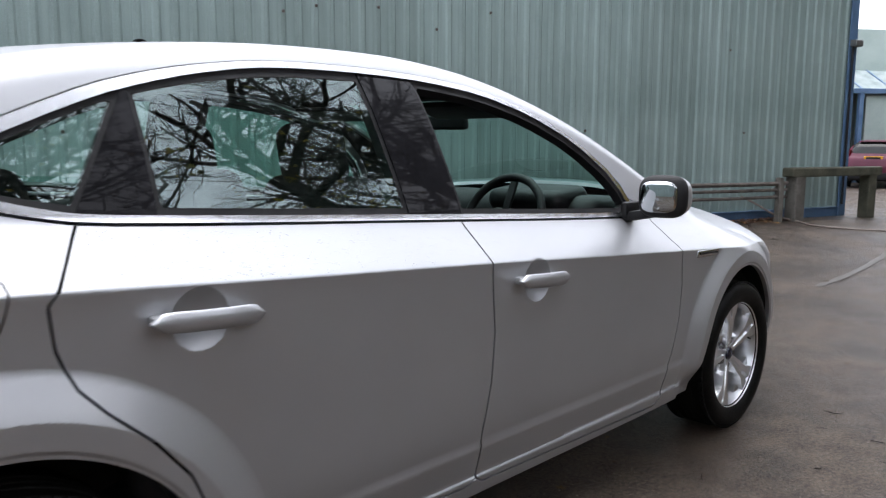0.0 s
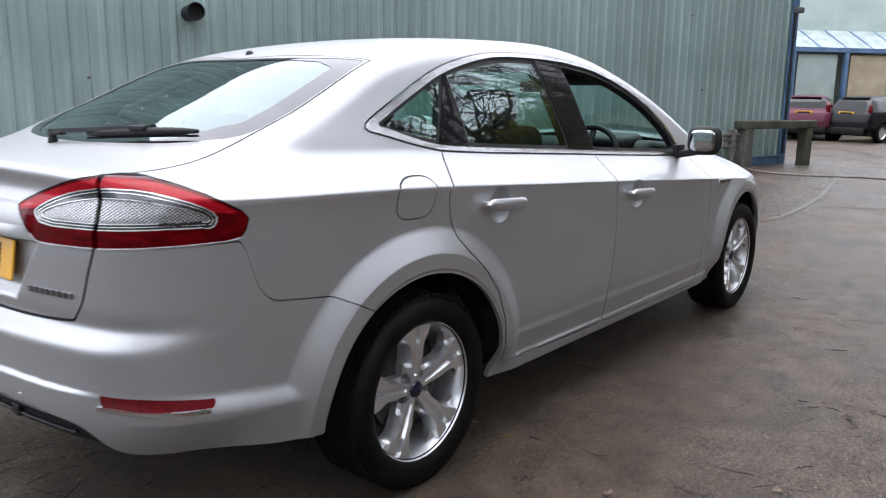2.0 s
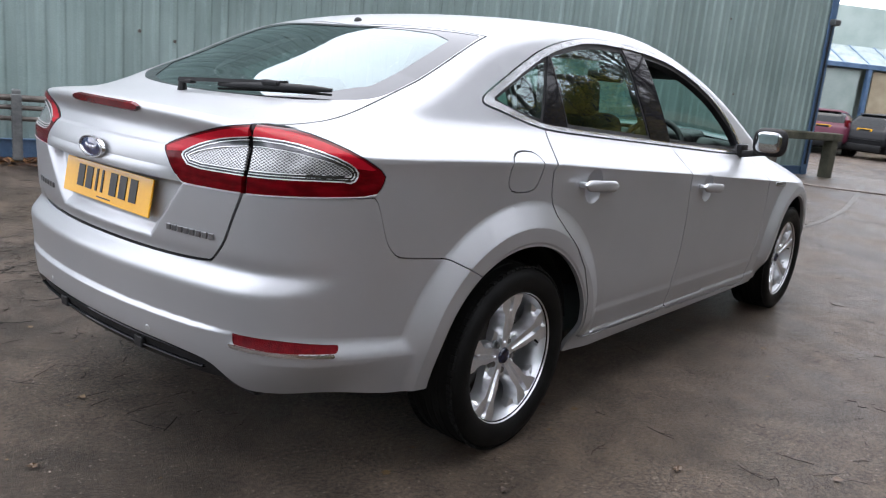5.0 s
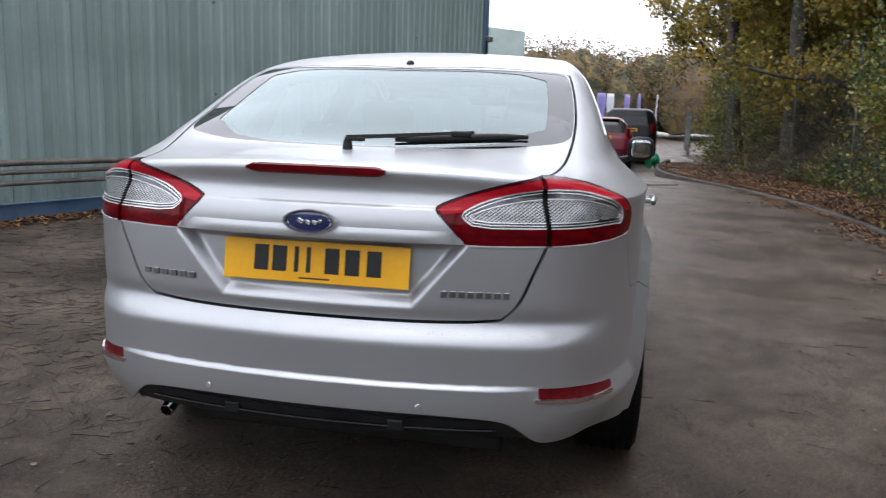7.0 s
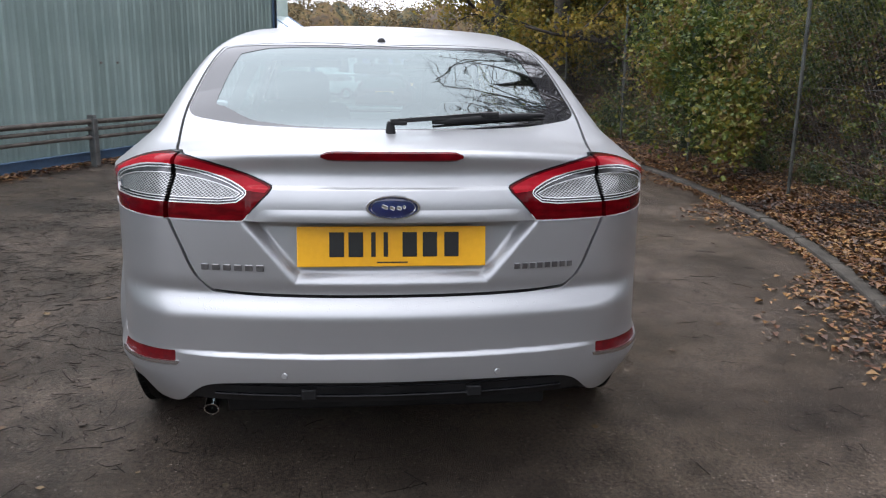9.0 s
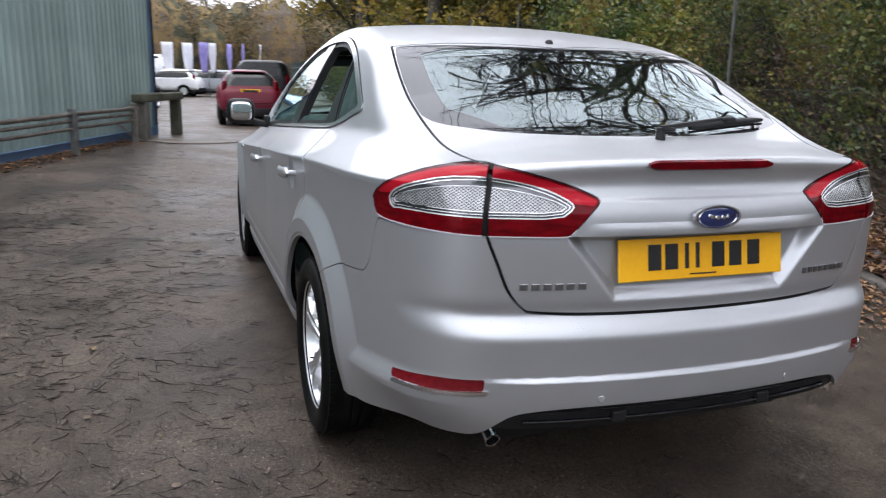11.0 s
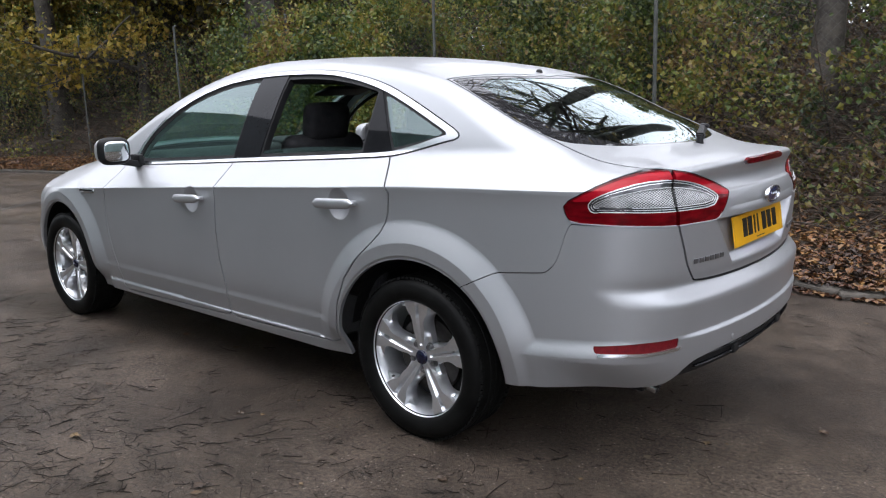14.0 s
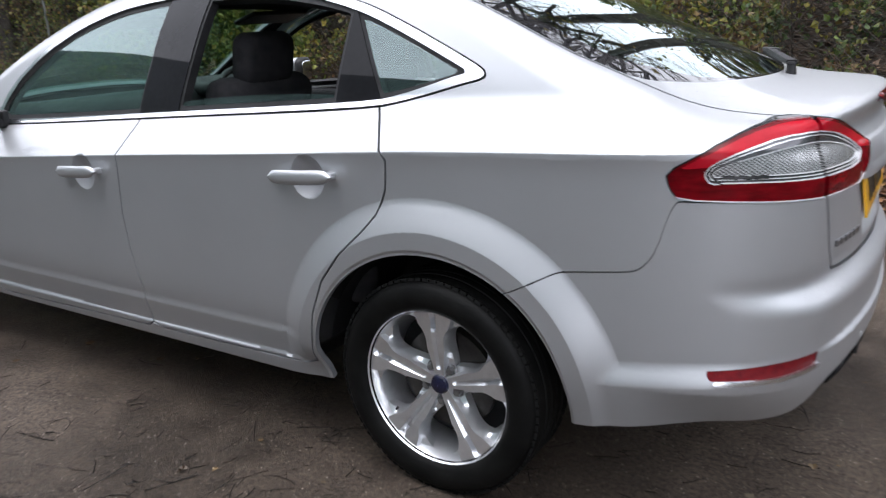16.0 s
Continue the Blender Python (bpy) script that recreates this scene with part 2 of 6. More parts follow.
ASPHALT = wet_asphalt()
SILVER = silver_paint("silver_metallic_paint")
CHROME = surface("satin_aluminium_trim", (0.62, 0.63, 0.65), (0.76, 0.77, 0.79), 6, 0.20, 1.0)
ALLOY = surface("silver_alloy", (0.68, 0.69, 0.71), (0.80, 0.81, 0.83), 9, 0.29, 0.85)
BLACK = surface("black_plastic", (0.006, 0.006, 0.007), (0.016, 0.016, 0.017), 10, 0.50, bump=0.15, bump_scale=400, ior=1.35)
GLOSS_BLACK = surface("gloss_black_pillar", (0.008, 0.008, 0.009), (0.014, 0.014, 0.016), 5, 0.03, ior=1.22)
PRINTED = surface("printed_glass_band", (0.012, 0.012, 0.014), (0.024, 0.024, 0.026), 5, 0.02, ior=1.7)
TREAD = surface("tyre_tread", (0.003, 0.003, 0.003), (0.008, 0.008, 0.0075), 14, 0.75, bump=0.3, bump_scale=240, ior=1.25)
RUBBER = surface("tyre_rubber", (0.003, 0.003, 0.003), (0.008, 0.008, 0.0076), 14, 0.52, bump=0.12, bump_scale=240, ior=1.20)
CLOTH = surface("dark_seat_cloth", (0.010, 0.010, 0.012), (0.026, 0.025, 0.028), 25, 0.9, bump=0.5, bump_scale=600)
GLASS = glass("tinted_window_glass", (0.60, 0.84, 0.77), 0.0, 0.14, (0.80, 0.96, 0.95), 0.03)
BACK_GLASS = glass("dark_rear_glass", (0.24, 0.30, 0.30), 0.02, 0.16, (0.84, 0.95, 0.95), 0.10)
MIRROR = surface("mirror_glass", (0.58, 0.60, 0.62), (0.62, 0.64, 0.66), 2, 0.02, 1.0)
LAMP_RED = surface("red_lamp_lens", (0.070, 0.0006, 0.0026), (0.105, 0.0015, 0.004), 3, 0.07, bump=0.06, bump_scale=60)
facet = LAMP_RED.node_tree
wave = facet.nodes.new("ShaderNodeTexNoise")
squash = facet.nodes.new("ShaderNodeMapping")
squash.inputs["Scale"].default_value = (16, 16, 60)
facet.links.new(facet.nodes["Texture Coordinate"].outputs["Object"], squash.inputs["Vector"])
facet.links.new(squash.outputs["Vector"], wave.inputs["Vector"])
wave.inputs["Scale"].default_value, wave.inputs["Detail"].default_value = 1.0, 2.0
spread_ = facet.nodes.new("ShaderNodeMapRange")
spread_.inputs["From Min"].default_value, spread_.inputs["From Max"].default_value = 0.35, 0.7
spread_.inputs["To Min"].default_value, spread_.inputs["To Max"].default_value = 0.75, 1.45
facet.links.new(wave.outputs["Fac"], spread_.inputs["Value"])
glow = facet.nodes.new("ShaderNodeHueSaturation")
facet.links.new(spread_.outputs["Result"], glow.inputs["Value"])
facet.links.new(facet.nodes["Principled BSDF"].inputs["Base Color"].links[0].from_socket, glow.inputs["Color"])
facet.links.new(glow.outputs["Color"], facet.nodes["Principled BSDF"].inputs["Base Color"])
LAMP_BRIGHT = surface("bright_red_lamp_band", (0.27, 0.004, 0.011), (0.36, 0.008, 0.018), 4, 0.09, bump=0.06, bump_scale=60)
for lens_red in (LAMP_RED, LAMP_BRIGHT):
    lens_red.node_tree.nodes["Principled BSDF"].inputs["Specular IOR Level"].default_value = 0.18
LAMP_CLEAR = surface("clear_lamp_reflector", (0.40, 0.41, 0.42), (0.54, 0.55, 0.56), 40, 0.25, 0.35, coat=0.8)
# a regular mesh of diamonds, bright wires over dim cells, laid round the corner of the tail
honey = LAMP_CLEAR.node_tree
hn, hl = honey.nodes, honey.links


def honey_math(op, a, b):
    q = hn.new("ShaderNodeMath")
    q.operation = op
    for k, val in enumerate((a, b)):
        if isinstance(val, (int, float)):
            q.inputs[k].default_value = val
        else:
            hl.new(val, q.inputs[k])
    return q.outputs[0]


axes = hn.new("ShaderNodeSeparateXYZ")
hl.new(hn["Texture Coordinate"].outputs["Object"], axes.inputs[0])
turn_ = honey_math("ARCTAN2", honey_math("ABSOLUTE", axes.outputs["Y"], 0), honey_math("MULTIPLY", axes.outputs["X"], -1.0))
along_, tall_ = honey_math("MULTIPLY", turn_, 92.0), honey_math("MULTIPLY", axes.outputs["Z"], 130.0)
wires = None
for sign_ in (1.0, -1.0):
    q_ = honey_math("PINGPONG", honey_math("ADD", along_, honey_math("MULTIPLY", tall_, sign_)), 0.5)
    wires = q_ if wires is None else honey_math("MINIMUM", wires, q_)
edge = hn.new("ShaderNodeMapRange")
edge.inputs["From Min"].default_value, edge.inputs["From Max"].default_value = 0.08, 0.15
edge.inputs["To Min"].default_value, edge.inputs["To Max"].default_value = 1.0, 0.14
hl.new(wires, edge.inputs["Value"])
cell = hn.new("ShaderNodeHueSaturation")
hl.new(edge.outputs["Result"], cell.inputs["Value"])
hl.new(hn["Principled BSDF"].inputs["Base Color"].links[0].from_socket, cell.inputs["Color"])
hl.new(cell.outputs["Color"], hn["Principled BSDF"].inputs["Base Color"])
LAMP_EDGE = surface("bright_lens_edge", (0.70, 0.70, 0.72), (0.85, 0.85, 0.86), 10, 0.25, 0.4)
LAMP_RIM = surface("clear_lamp_rim", (0.07, 0.07, 0.075), (0.18, 0.18, 0.19), 10, 0.25, 0.8)
REFLEX = surface("red_reflector", (0.085, 0.001, 0.004), (0.14, 0.003, 0.006), 60, 0.25, ior=1.25, bump=0.4, bump_scale=300)
PLATE = surface("yellow_plate", (0.74, 0.36, 0.008), (0.84, 0.43, 0.013), 5, 0.30, coat=0.6)
INK = surface("plate_black", (0.012, 0.012, 0.012), (0.02, 0.02, 0.02), 6, 0.35)
NAVY = surface("dark_navy_cap", (0.006, 0.007, 0.022), (0.012, 0.014, 0.04), 9, 0.2, coat=0.5)
BLUE_OVAL = surface("dark_blue_enamel", (0.012, 0.018, 0.075), (0.02, 0.03, 0.12), 9, 0.12, coat=1.0)
NAME_METAL = surface("dull_badge_chrome", (0.16, 0.16, 0.17), (0.30, 0.30, 0.31), 12, 0.3, 0.9)
NUT = surface("dull_steel_nut", (0.16, 0.16, 0.165), (0.30, 0.30, 0.305), 30, 0.35, 0.8)
DISC = surface("brake_disc_iron", (0.022, 0.020, 0.019), (0.06, 0.055, 0.05), 12, 0.5, 0.6)

# ---- mesh tools ----
def put(name, verts, faces, material, parent=None, label="", normals=None, smooth=True):
    """Link a mesh from arrays; faces is one (n, 3) or (n, 4) array, or a list of such arrays."""
    groups = faces if isinstance(faces, list) else [faces]
    groups = [np.asarray(g, np.int32) for g in groups if len(g)]
    me = bpy.data.meshes.new(name)
    verts = np.asarray(verts, np.float32)
    me.vertices.add(len(verts))
    me.vertices.foreach_set("co", verts.ravel())
    flat = np.concatenate([g.ravel() for g in groups])
    sizes = np.concatenate([np.full(len(g), g.shape[1], np.int32) for g in groups])
    starts = np.concatenate([[0], np.cumsum(sizes)[:-1]]).astype(np.int32)
    me.loops.add(len(flat))
    me.loops.foreach_set("vertex_index", flat)
    me.polygons.add(len(sizes))
    me.polygons.foreach_set("loop_start", starts)
    me.polygons.foreach_set("use_smooth", np.full(len(sizes), smooth))
    me.update(calc_edges=True)
    me.validate()
    me.materials.append(material)
    if normals is not None and len(me.loops) == len(flat):
        me.normals_split_custom_set(np.asarray(normals, np.float32)[flat].tolist())
    ob = new(name, me)
    if parent is not None:
        ob.parent = parent
    if label:
        tagged(ob, label)
    return ob


def part(name, bm, material, parent, label="", smooth=False):
    """Link a bmesh as one mesh object under a thing or a part."""
    me = bpy.data.meshes.new(name)
    bmesh.ops.recalc_face_normals(bm, faces=bm.faces[:])
    bm.to_mesh(me)
    bm.free()
    me.materials.append(material)
    if smooth:
        me.polygons.foreach_set("use_smooth", np.ones(len(me.polygons), bool))
        me.set_sharp_from_angle(angle=radians(38))
    ob = new(name, me)
    if parent is not None:
        ob.parent = parent
    if label:
        tagged(ob, label)
    return ob


def thing(name, m, label, category, group="", kind=""):
    ob = new(name)
    ob.empty_display_size = 0.1
    ob.matrix_world = m
    return tagged(ob, label, category, group, kind)


def box(bm, size, m=None, bevel=0.0, segments=2):
    r = bmesh.ops.create_cube(bm, size=1.0, matrix=(m or Matrix()) @ Matrix.Diagonal((*size, 1)))
    if bevel:
        es = list({e for v in r["verts"] for e in v.link_edges})
        bmesh.ops.bevel(bm, geom=es, offset=bevel, segments=segments, affect="EDGES", profile=0.5)
    return bm


def rod(bm, a, b, r0, r1=None, sides=10, caps=True):
    a, b = Vector(a), Vector(b)
    d = b - a
    m = Matrix.Translation((a + b) / 2) @ d.to_track_quat("Z", "Y").to_matrix().to_4x4()
    bmesh.ops.create_cone(bm, cap_ends=caps, segments=sides, radius1=r0, radius2=r0 if r1 is None else r1, depth=d.length, matrix=m)
    return bm


def lathe(bm, profile, sides=48, m=None, closed=False):
    """Turn a profile of (radius, height) about z."""
    m = m or Matrix()
    rings = []
    for r, h in profile:
        rings.append([bm.verts.new(m @ Vector((r * math.cos(2 * math.pi * i / sides), r * math.sin(2 * math.pi * i / sides), h))) for i in range(sides)])
    pairs = list(zip(rings, rings[1:])) + ([(rings[-1], rings[0])] if closed else [])
    for a, b in pairs:
        for i in range(sides):
            bm.faces.new((a[i], a[(i + 1) % sides], b[(i + 1) % sides], b[i]))
    return bm


def tube(points, radius, sides=6):
    """Vertices and quads of a tube along points; radius may be a list."""
    p = np.array(points, float)
    r = np.full(len(p), radius) if np.isscalar(radius) else np.array(radius, float)
    d = np.gradient(p, axis=0)
    d /= np.linalg.norm(d, axis=1)[:, None] + 1e-9
    ref = np.where(np.abs(d[:, 2:3]) > .9, [[1., 0, 0]], [[0, 0, 1.]])
    u = np.cross(d, ref)
    u /= np.linalg.norm(u, axis=1)[:, None] + 1e-9
    w = np.cross(d, u)
    ang = np.arange(sides) * 2 * np.pi / sides
    v = p[:, None] + r[:, None, None] * (np.cos(ang)[None, :, None] * u[:, None] + np.sin(ang)[None, :, None] * w[:, None])
    i, j = np.meshgrid(np.arange(len(p) - 1), np.arange(sides), indexing="ij")
    k = (j + 1) % sides
    f = np.stack([i * sides + j, i * sides + k, (i + 1) * sides + k, (i + 1) * sides + j], -1).reshape(-1, 4)
    return v.reshape(-1, 3), f


def merge(chunks):
    """Join (verts, faces) pairs of one face size."""
    vs, fs, n = [], [], 0
    for v, f in chunks:
        vs.append(v)
        fs.append(np.asarray(f) + n)
        n += len(v)
    return np.concatenate(vs), np.concatenate(fs)


def clip(v, t, f):
    """The part of a triangle mesh where f is below nought, cut cleanly."""
    f = np.where(np.abs(f) < 1e-6, -1e-6, f)
    neg = f[t] < 0
    cnt = neg.sum(1)
    keep = [t[cnt == 3]]
    mixed = t[(cnt == 1) | (cnt == 2)]
    if len(mixed):
        mn = f[mixed] < 0
        one = mn.sum(1) == 1
        odd = np.where(one[:, None], mn, ~mn).argmax(1)
        rot = np.stack([mixed[np.arange(len(mixed)), (odd + k) % 3] for k in range(3)], 1)
        edges = np.concatenate([rot[:, [0, 1]], rot[:, [0, 2]]])
        es = np.sort(edges, 1)
        uq, inv = np.unique(es, axis=0, return_inverse=True)
        inv = inv.ravel()
        fa, fb = f[uq[:, 0]], f[uq[:, 1]]
        w = (fa / (fa - fb))[:, None]
        nv = v[uq[:, 0]] * (1 - w) + v[uq[:, 1]] * w
        base = len(v)
        v = np.concatenate([v, nv])
        n = len(rot)
        e1, e2 = inv[:n] + base, inv[n:] + base
        o = one
        keep.append(np.stack([rot[o, 0], e1[o], e2[o]], 1))
        q = ~o
        keep.append(np.stack([e1[q], rot[q, 1], rot[q, 2]], 1))
        keep.append(np.stack([e1[q], rot[q, 2], e2[q]], 1))
    t = np.concatenate(keep)
    used = np.unique(t)
    remap = np.full(len(v), -1)
    remap[used] = np.arange(len(used))
    return v[used], remap[t]


def nets(f, lo, hi, h):
    """Surface nets of f(x, y, z) = 0 on a grid, as triangles whose points are then drawn onto the surface."""
    ax = [np.arange(a, b + h, h) for a, b in zip(lo, hi)]
    val = f(ax[0][:, None, None], ax[1][None, :, None], ax[2][None, None, :])
    s = val < 0
    nx, ny, nz = (n - 1 for n in val.shape)
    c = [s[i:i + nx, j:j + ny, k:k + nz] for i in (0, 1) for j in (0, 1) for k in (0, 1)]
    tot = sum(a.astype(np.int8) for a in c)
    cell = (tot > 0) & (tot < 8)
    idx = np.full(cell.shape, -1, np.int64)
    ii = np.argwhere(cell)
    idx[cell] = np.arange(len(ii))
    v = np.stack([ax[d][ii[:, d]] + h / 2 for d in range(3)], 1)
    quads = []
    for d in range(3):
        a, b = (d + 1) % 3, (d + 2) % 3
        sl0, sl1 = [slice(1, -1)] * 3, [slice(1, -1)] * 3
        sl0[d], sl1[d] = slice(0, -1), slice(1, None)
        s0, s1 = s[tuple(sl0)], s[tuple(sl1)]
        for flip, mask in ((False, s0 & ~s1), (True, ~s0 & s1)):
            e = np.argwhere(mask)
            off = np.zeros(3, int)
            off[a], off[b] = 1, 1
            e = e + off
            q = []
            for da, db in ((-1, -1), (0, -1), (0, 0), (-1, 0)):
                p = e.copy()
                p[:, a] += da
                p[:, b] += db
                p[:, d] = e[:, d]
                q.append(idx[p[:, 0], p[:, 1], p[:, 2]])
            q = np.stack(q, 1)
            quads.append(q[:, ::-1] if flip else q)
    quads = np.concatenate(quads)
    quads = quads[(quads >= 0).all(1)]
    for _ in range(6):
        g, val0 = gradient(f, v)
        step = val0[:, None] * g / (np.sum(g * g, 1)[:, None] + 1e-9)
        v = v - np.clip(step, -h, h)
    t = np.concatenate([quads[:, [0, 1, 2]], quads[:, [0, 2, 3]]])
    return v, t


def gradient(f, v, e=8e-4):
    x, y, z = v.T
    g = np.stack([f(x + e, y, z) - f(x - e, y, z), f(x, y + e, z) - f(x, y - e, z), f(x, y, z + e) - f(x, y, z - e)], 1) / (2 * e)
    return g, f(x, y, z)


def panel(name, v, t, f, material, parent, label="", depth=0.012, mirror="", out=0.0):
    """A shell panel with its edges folded in by depth. mirror: '' as it is, 'flip' the other side, 'both' joined across the middle."""
    g, _ = gradient(f, v)
    n = g / (np.linalg.norm(g, axis=1)[:, None] + 1e-9)
    fn = np.cross(v[t[:, 1]] - v[t[:, 0]], v[t[:, 2]] - v[t[:, 0]])
    flip = np.sum(fn * n[t[:, 0]], 1) < 0
    t = t.copy()
    t[flip] = t[flip][:, ::-1]
    v = v + n * out
    if depth:
        e = np.concatenate([t[:, [0, 1]], t[:, [1, 2]], t[:, [2, 0]]])
        key = np.sort(e, 1)
        _, first, count = np.unique(key, axis=0, return_index=True, return_counts=True)
        rim = e[first[count == 1]]
        if mirror == "both":
            rim = rim[~((np.abs(v[rim[:, 0], 1]) < 2e-3) & (np.abs(v[rim[:, 1], 1]) < 2e-3))]
        a, b = rim[:, 0], rim[:, 1]
        k, m = len(v), len(rim)
        inner_a, inner_b = v[a] - n[a] * depth, v[b] - n[b] * depth
        along = v[b] - v[a]
        sn = np.cross(along, n[a])
        sn /= np.linalg.norm(sn, axis=1)[:, None] + 1e-9
        extra = np.concatenate([v[a], v[b], inner_b, inner_a])
        r = np.arange(m) + k
        quad = np.stack([r, r + 3 * m, r + 2 * m, r + m], 1)
        v = np.concatenate([v, extra])
        n = np.concatenate([n, sn, sn, sn, sn])
        t = np.concatenate([t, quad[:, [0, 1, 2]], quad[:, [0, 2, 3]]])
    if mirror in ("flip", "both"):
        s = np.array([1, -1, 1.])
        v2, n2, t2 = v * s, n * s, t[:, ::-1]
        if mirror == "flip":
            v, n, t = v2, n2, t2
        else:
            t = np.concatenate([t, t2 + len(v)])
            v, n = np.concatenate([v, v2]), np.concatenate([n, n2])
    return put(name, v, t, material, parent, label, normals=n)


def finer(f, v, t, pick):
    """Split the picked triangles in four and draw the new points onto f = 0."""
    a = t[pick]
    e = np.sort(np.concatenate([a[:, [0, 1]], a[:, [1, 2]], a[:, [2, 0]]]), 1)
    uq, inv = np.unique(e, axis=0, return_inverse=True)
    inv = inv.ravel()
    mid = (v[uq[:, 0]] + v[uq[:, 1]]) / 2
    for _ in range(4):
        g, val0 = gradient(f, mid)
        mid = mid - np.clip(val0[:, None] * g / (np.sum(g * g, 1)[:, None] + 1e-9), -.01, .01)
    n, k = len(a), len(v)
    m0, m1, m2 = inv[:n] + k, inv[n:2 * n] + k, inv[2 * n:] + k
    new_t = [np.stack(q, 1) for q in ((a[:, 0], m0, m2), (m0, a[:, 1], m1), (m2, m1, a[:, 2]), (m0, m1, m2))]
    return np.concatenate([v, mid]), np.concatenate([t[~pick], *new_t])

# ---- body shape of the hatchback: x forward from the rear axle, y to its left, z up ----
def curve(points):
    """A natural cubic spline through (x, y) points, held straight beyond its ends."""
    px, py = np.array(points, float).T
    n = len(px)
    h = np.diff(px)
    a = np.zeros((n, n))
    b = np.zeros(n)
    a[0, 0] = a[-1, -1] = 1
    for i in range(1, n - 1):
        a[i, i - 1:i + 2] = h[i - 1], 2 * (h[i - 1] + h[i]), h[i]
        b[i] = 6 * ((py[i + 1] - py[i]) / h[i] - (py[i] - py[i - 1]) / h[i - 1])
    m = np.linalg.solve(a, b)

    def value(x):
        x = np.asarray(x, float)
        q = np.clip(x, px[0], px[-1])
        i = np.clip(np.searchsorted(px, q) - 1, 0, n - 2)
        d0, d1, hi = q - px[i], px[i + 1] - q, h[i]
        y = (m[i] * d1 ** 3 + m[i + 1] * d0 ** 3) / (6 * hi) + (py[i] / hi - m[i] * hi / 6) * d1 + (py[i + 1] / hi - m[i + 1] * hi / 6) * d0
        s0 = (py[1] - py[0]) / h[0] - h[0] * m[1] / 6
        s1 = (py[-1] - py[-2]) / h[-1] + h[-1] * m[-2] / 6
        return y + np.minimum(x - px[0], 0) * s0 + np.maximum(x - px[-1], 0) * s1
    return value


def smax(a, b, k):
    h = np.maximum(k - np.abs(a - b), 0) / k
    return np.maximum(a, b) + h * h * k / 4


def ease(t):
    t = np.clip(t, 0, 1)
    return t * t * (3 - 2 * t)


def inside(poly, u, v):
    """Signed distance to a closed polygon, negative inside."""
    poly = np.array(poly, float)
    best = np.full(np.shape(u), 1e9)
    sign = np.ones(np.shape(u))
    for (ax, ay), (bx, by) in zip(poly, np.roll(poly, -1, 0)):
        ex, ey = bx - ax, by - ay
        wx, wy = u - ax, v - ay
        t = np.clip((wx * ex + wy * ey) / (ex * ex + ey * ey + 1e-12), 0, 1)
        best = np.minimum(best, (wx - ex * t) ** 2 + (wy - ey * t) ** 2)
        c1, c2, c3 = v >= ay, v < by, ex * wy > ey * wx
        sign = np.where((c1 & c2 & c3) | (~c1 & ~c2 & ~c3), -sign, sign)
    return sign * np.sqrt(best)


def rounded(poly, cuts=3, times=2, close=True):
    """Corner cutting, which rounds a polygon."""
    p = np.array(poly, float)
    for _ in range(times):
        q = np.roll(p, -1, 0)
        p = np.stack([p * .78 + q * .22, p * .22 + q * .78], 1).reshape(-1, 2)
    return p


WHEELBASE, AXLE = 2.88, 0.318
crease_z = curve([(-1.1, .985), (-.6, .980), (0, .968), (.4, .952), (1.15, .913), (1.62, .882), (2.32, .832), (3.9, .76)])
belt_z = curve([(-1.1, 1.105), (-.3, 1.095), (.2, 1.076), (.5, 1.057), (1.05, 1.025), (1.75, .983), (2.1, .962), (2.6, .93), (3.9, .86)])
low_y = curve([(.15, .80), (.22, .855), (.28, .874), (.36, .892), (.43, .905), (.55, .909), (.65, .908), (.8, .907), (.95, .906), (1.1, .903)])
up_y = curve([(-.30, 1.10), (-.20, 1.005), (-.11, .912), (-.05, .840), (-.02, .806), (0, .787), (.03, .7715), (.1, .742), (.2, .695), (.3, .643), (.42, .565)])
top_z = curve([(-1.1, 1.058), (-.965, 1.072), (-.85, 1.086), (-.73, 1.098), (-.62, 1.122), (-.45, 1.195), (-.2, 1.303), (.03, 1.392), (.3, 1.447), (.7, 1.487), (1.1, 1.495), (1.5, 1.470), (1.85, 1.392), (2.3, 1.215), (2.62, 1.075), (2.8, 1.025), (3.2, .965), (3.55, .875), (3.8, .74)])
rear_x = curve([(.15, -.80), (.26, -.905), (.32, -.945), (.40, -.978), (.46, -.988), (.55, -.996), (.60, -1.001), (.624, -.999), (.648, -.980), (.668, -.964), (.70, -.968), (.74, -.973), (.80, -.976), (.88, -.979), (.93, -.976), (.97, -.962), (1.0, -.948), (1.03, -.95), (1.06, -.962), (1.1, -.972)])
front_x = curve([(.15, 3.62), (.3, 3.76), (.5, 3.79), (.7, 3.76), (.85, 3.68), (1.0, 3.6)])
HANDLES = ((.385, .888), (1.435, .832))
RECESS = [(-.513, 1.0), (.513, 1.0), (.27, .700), (-.27, .700)]


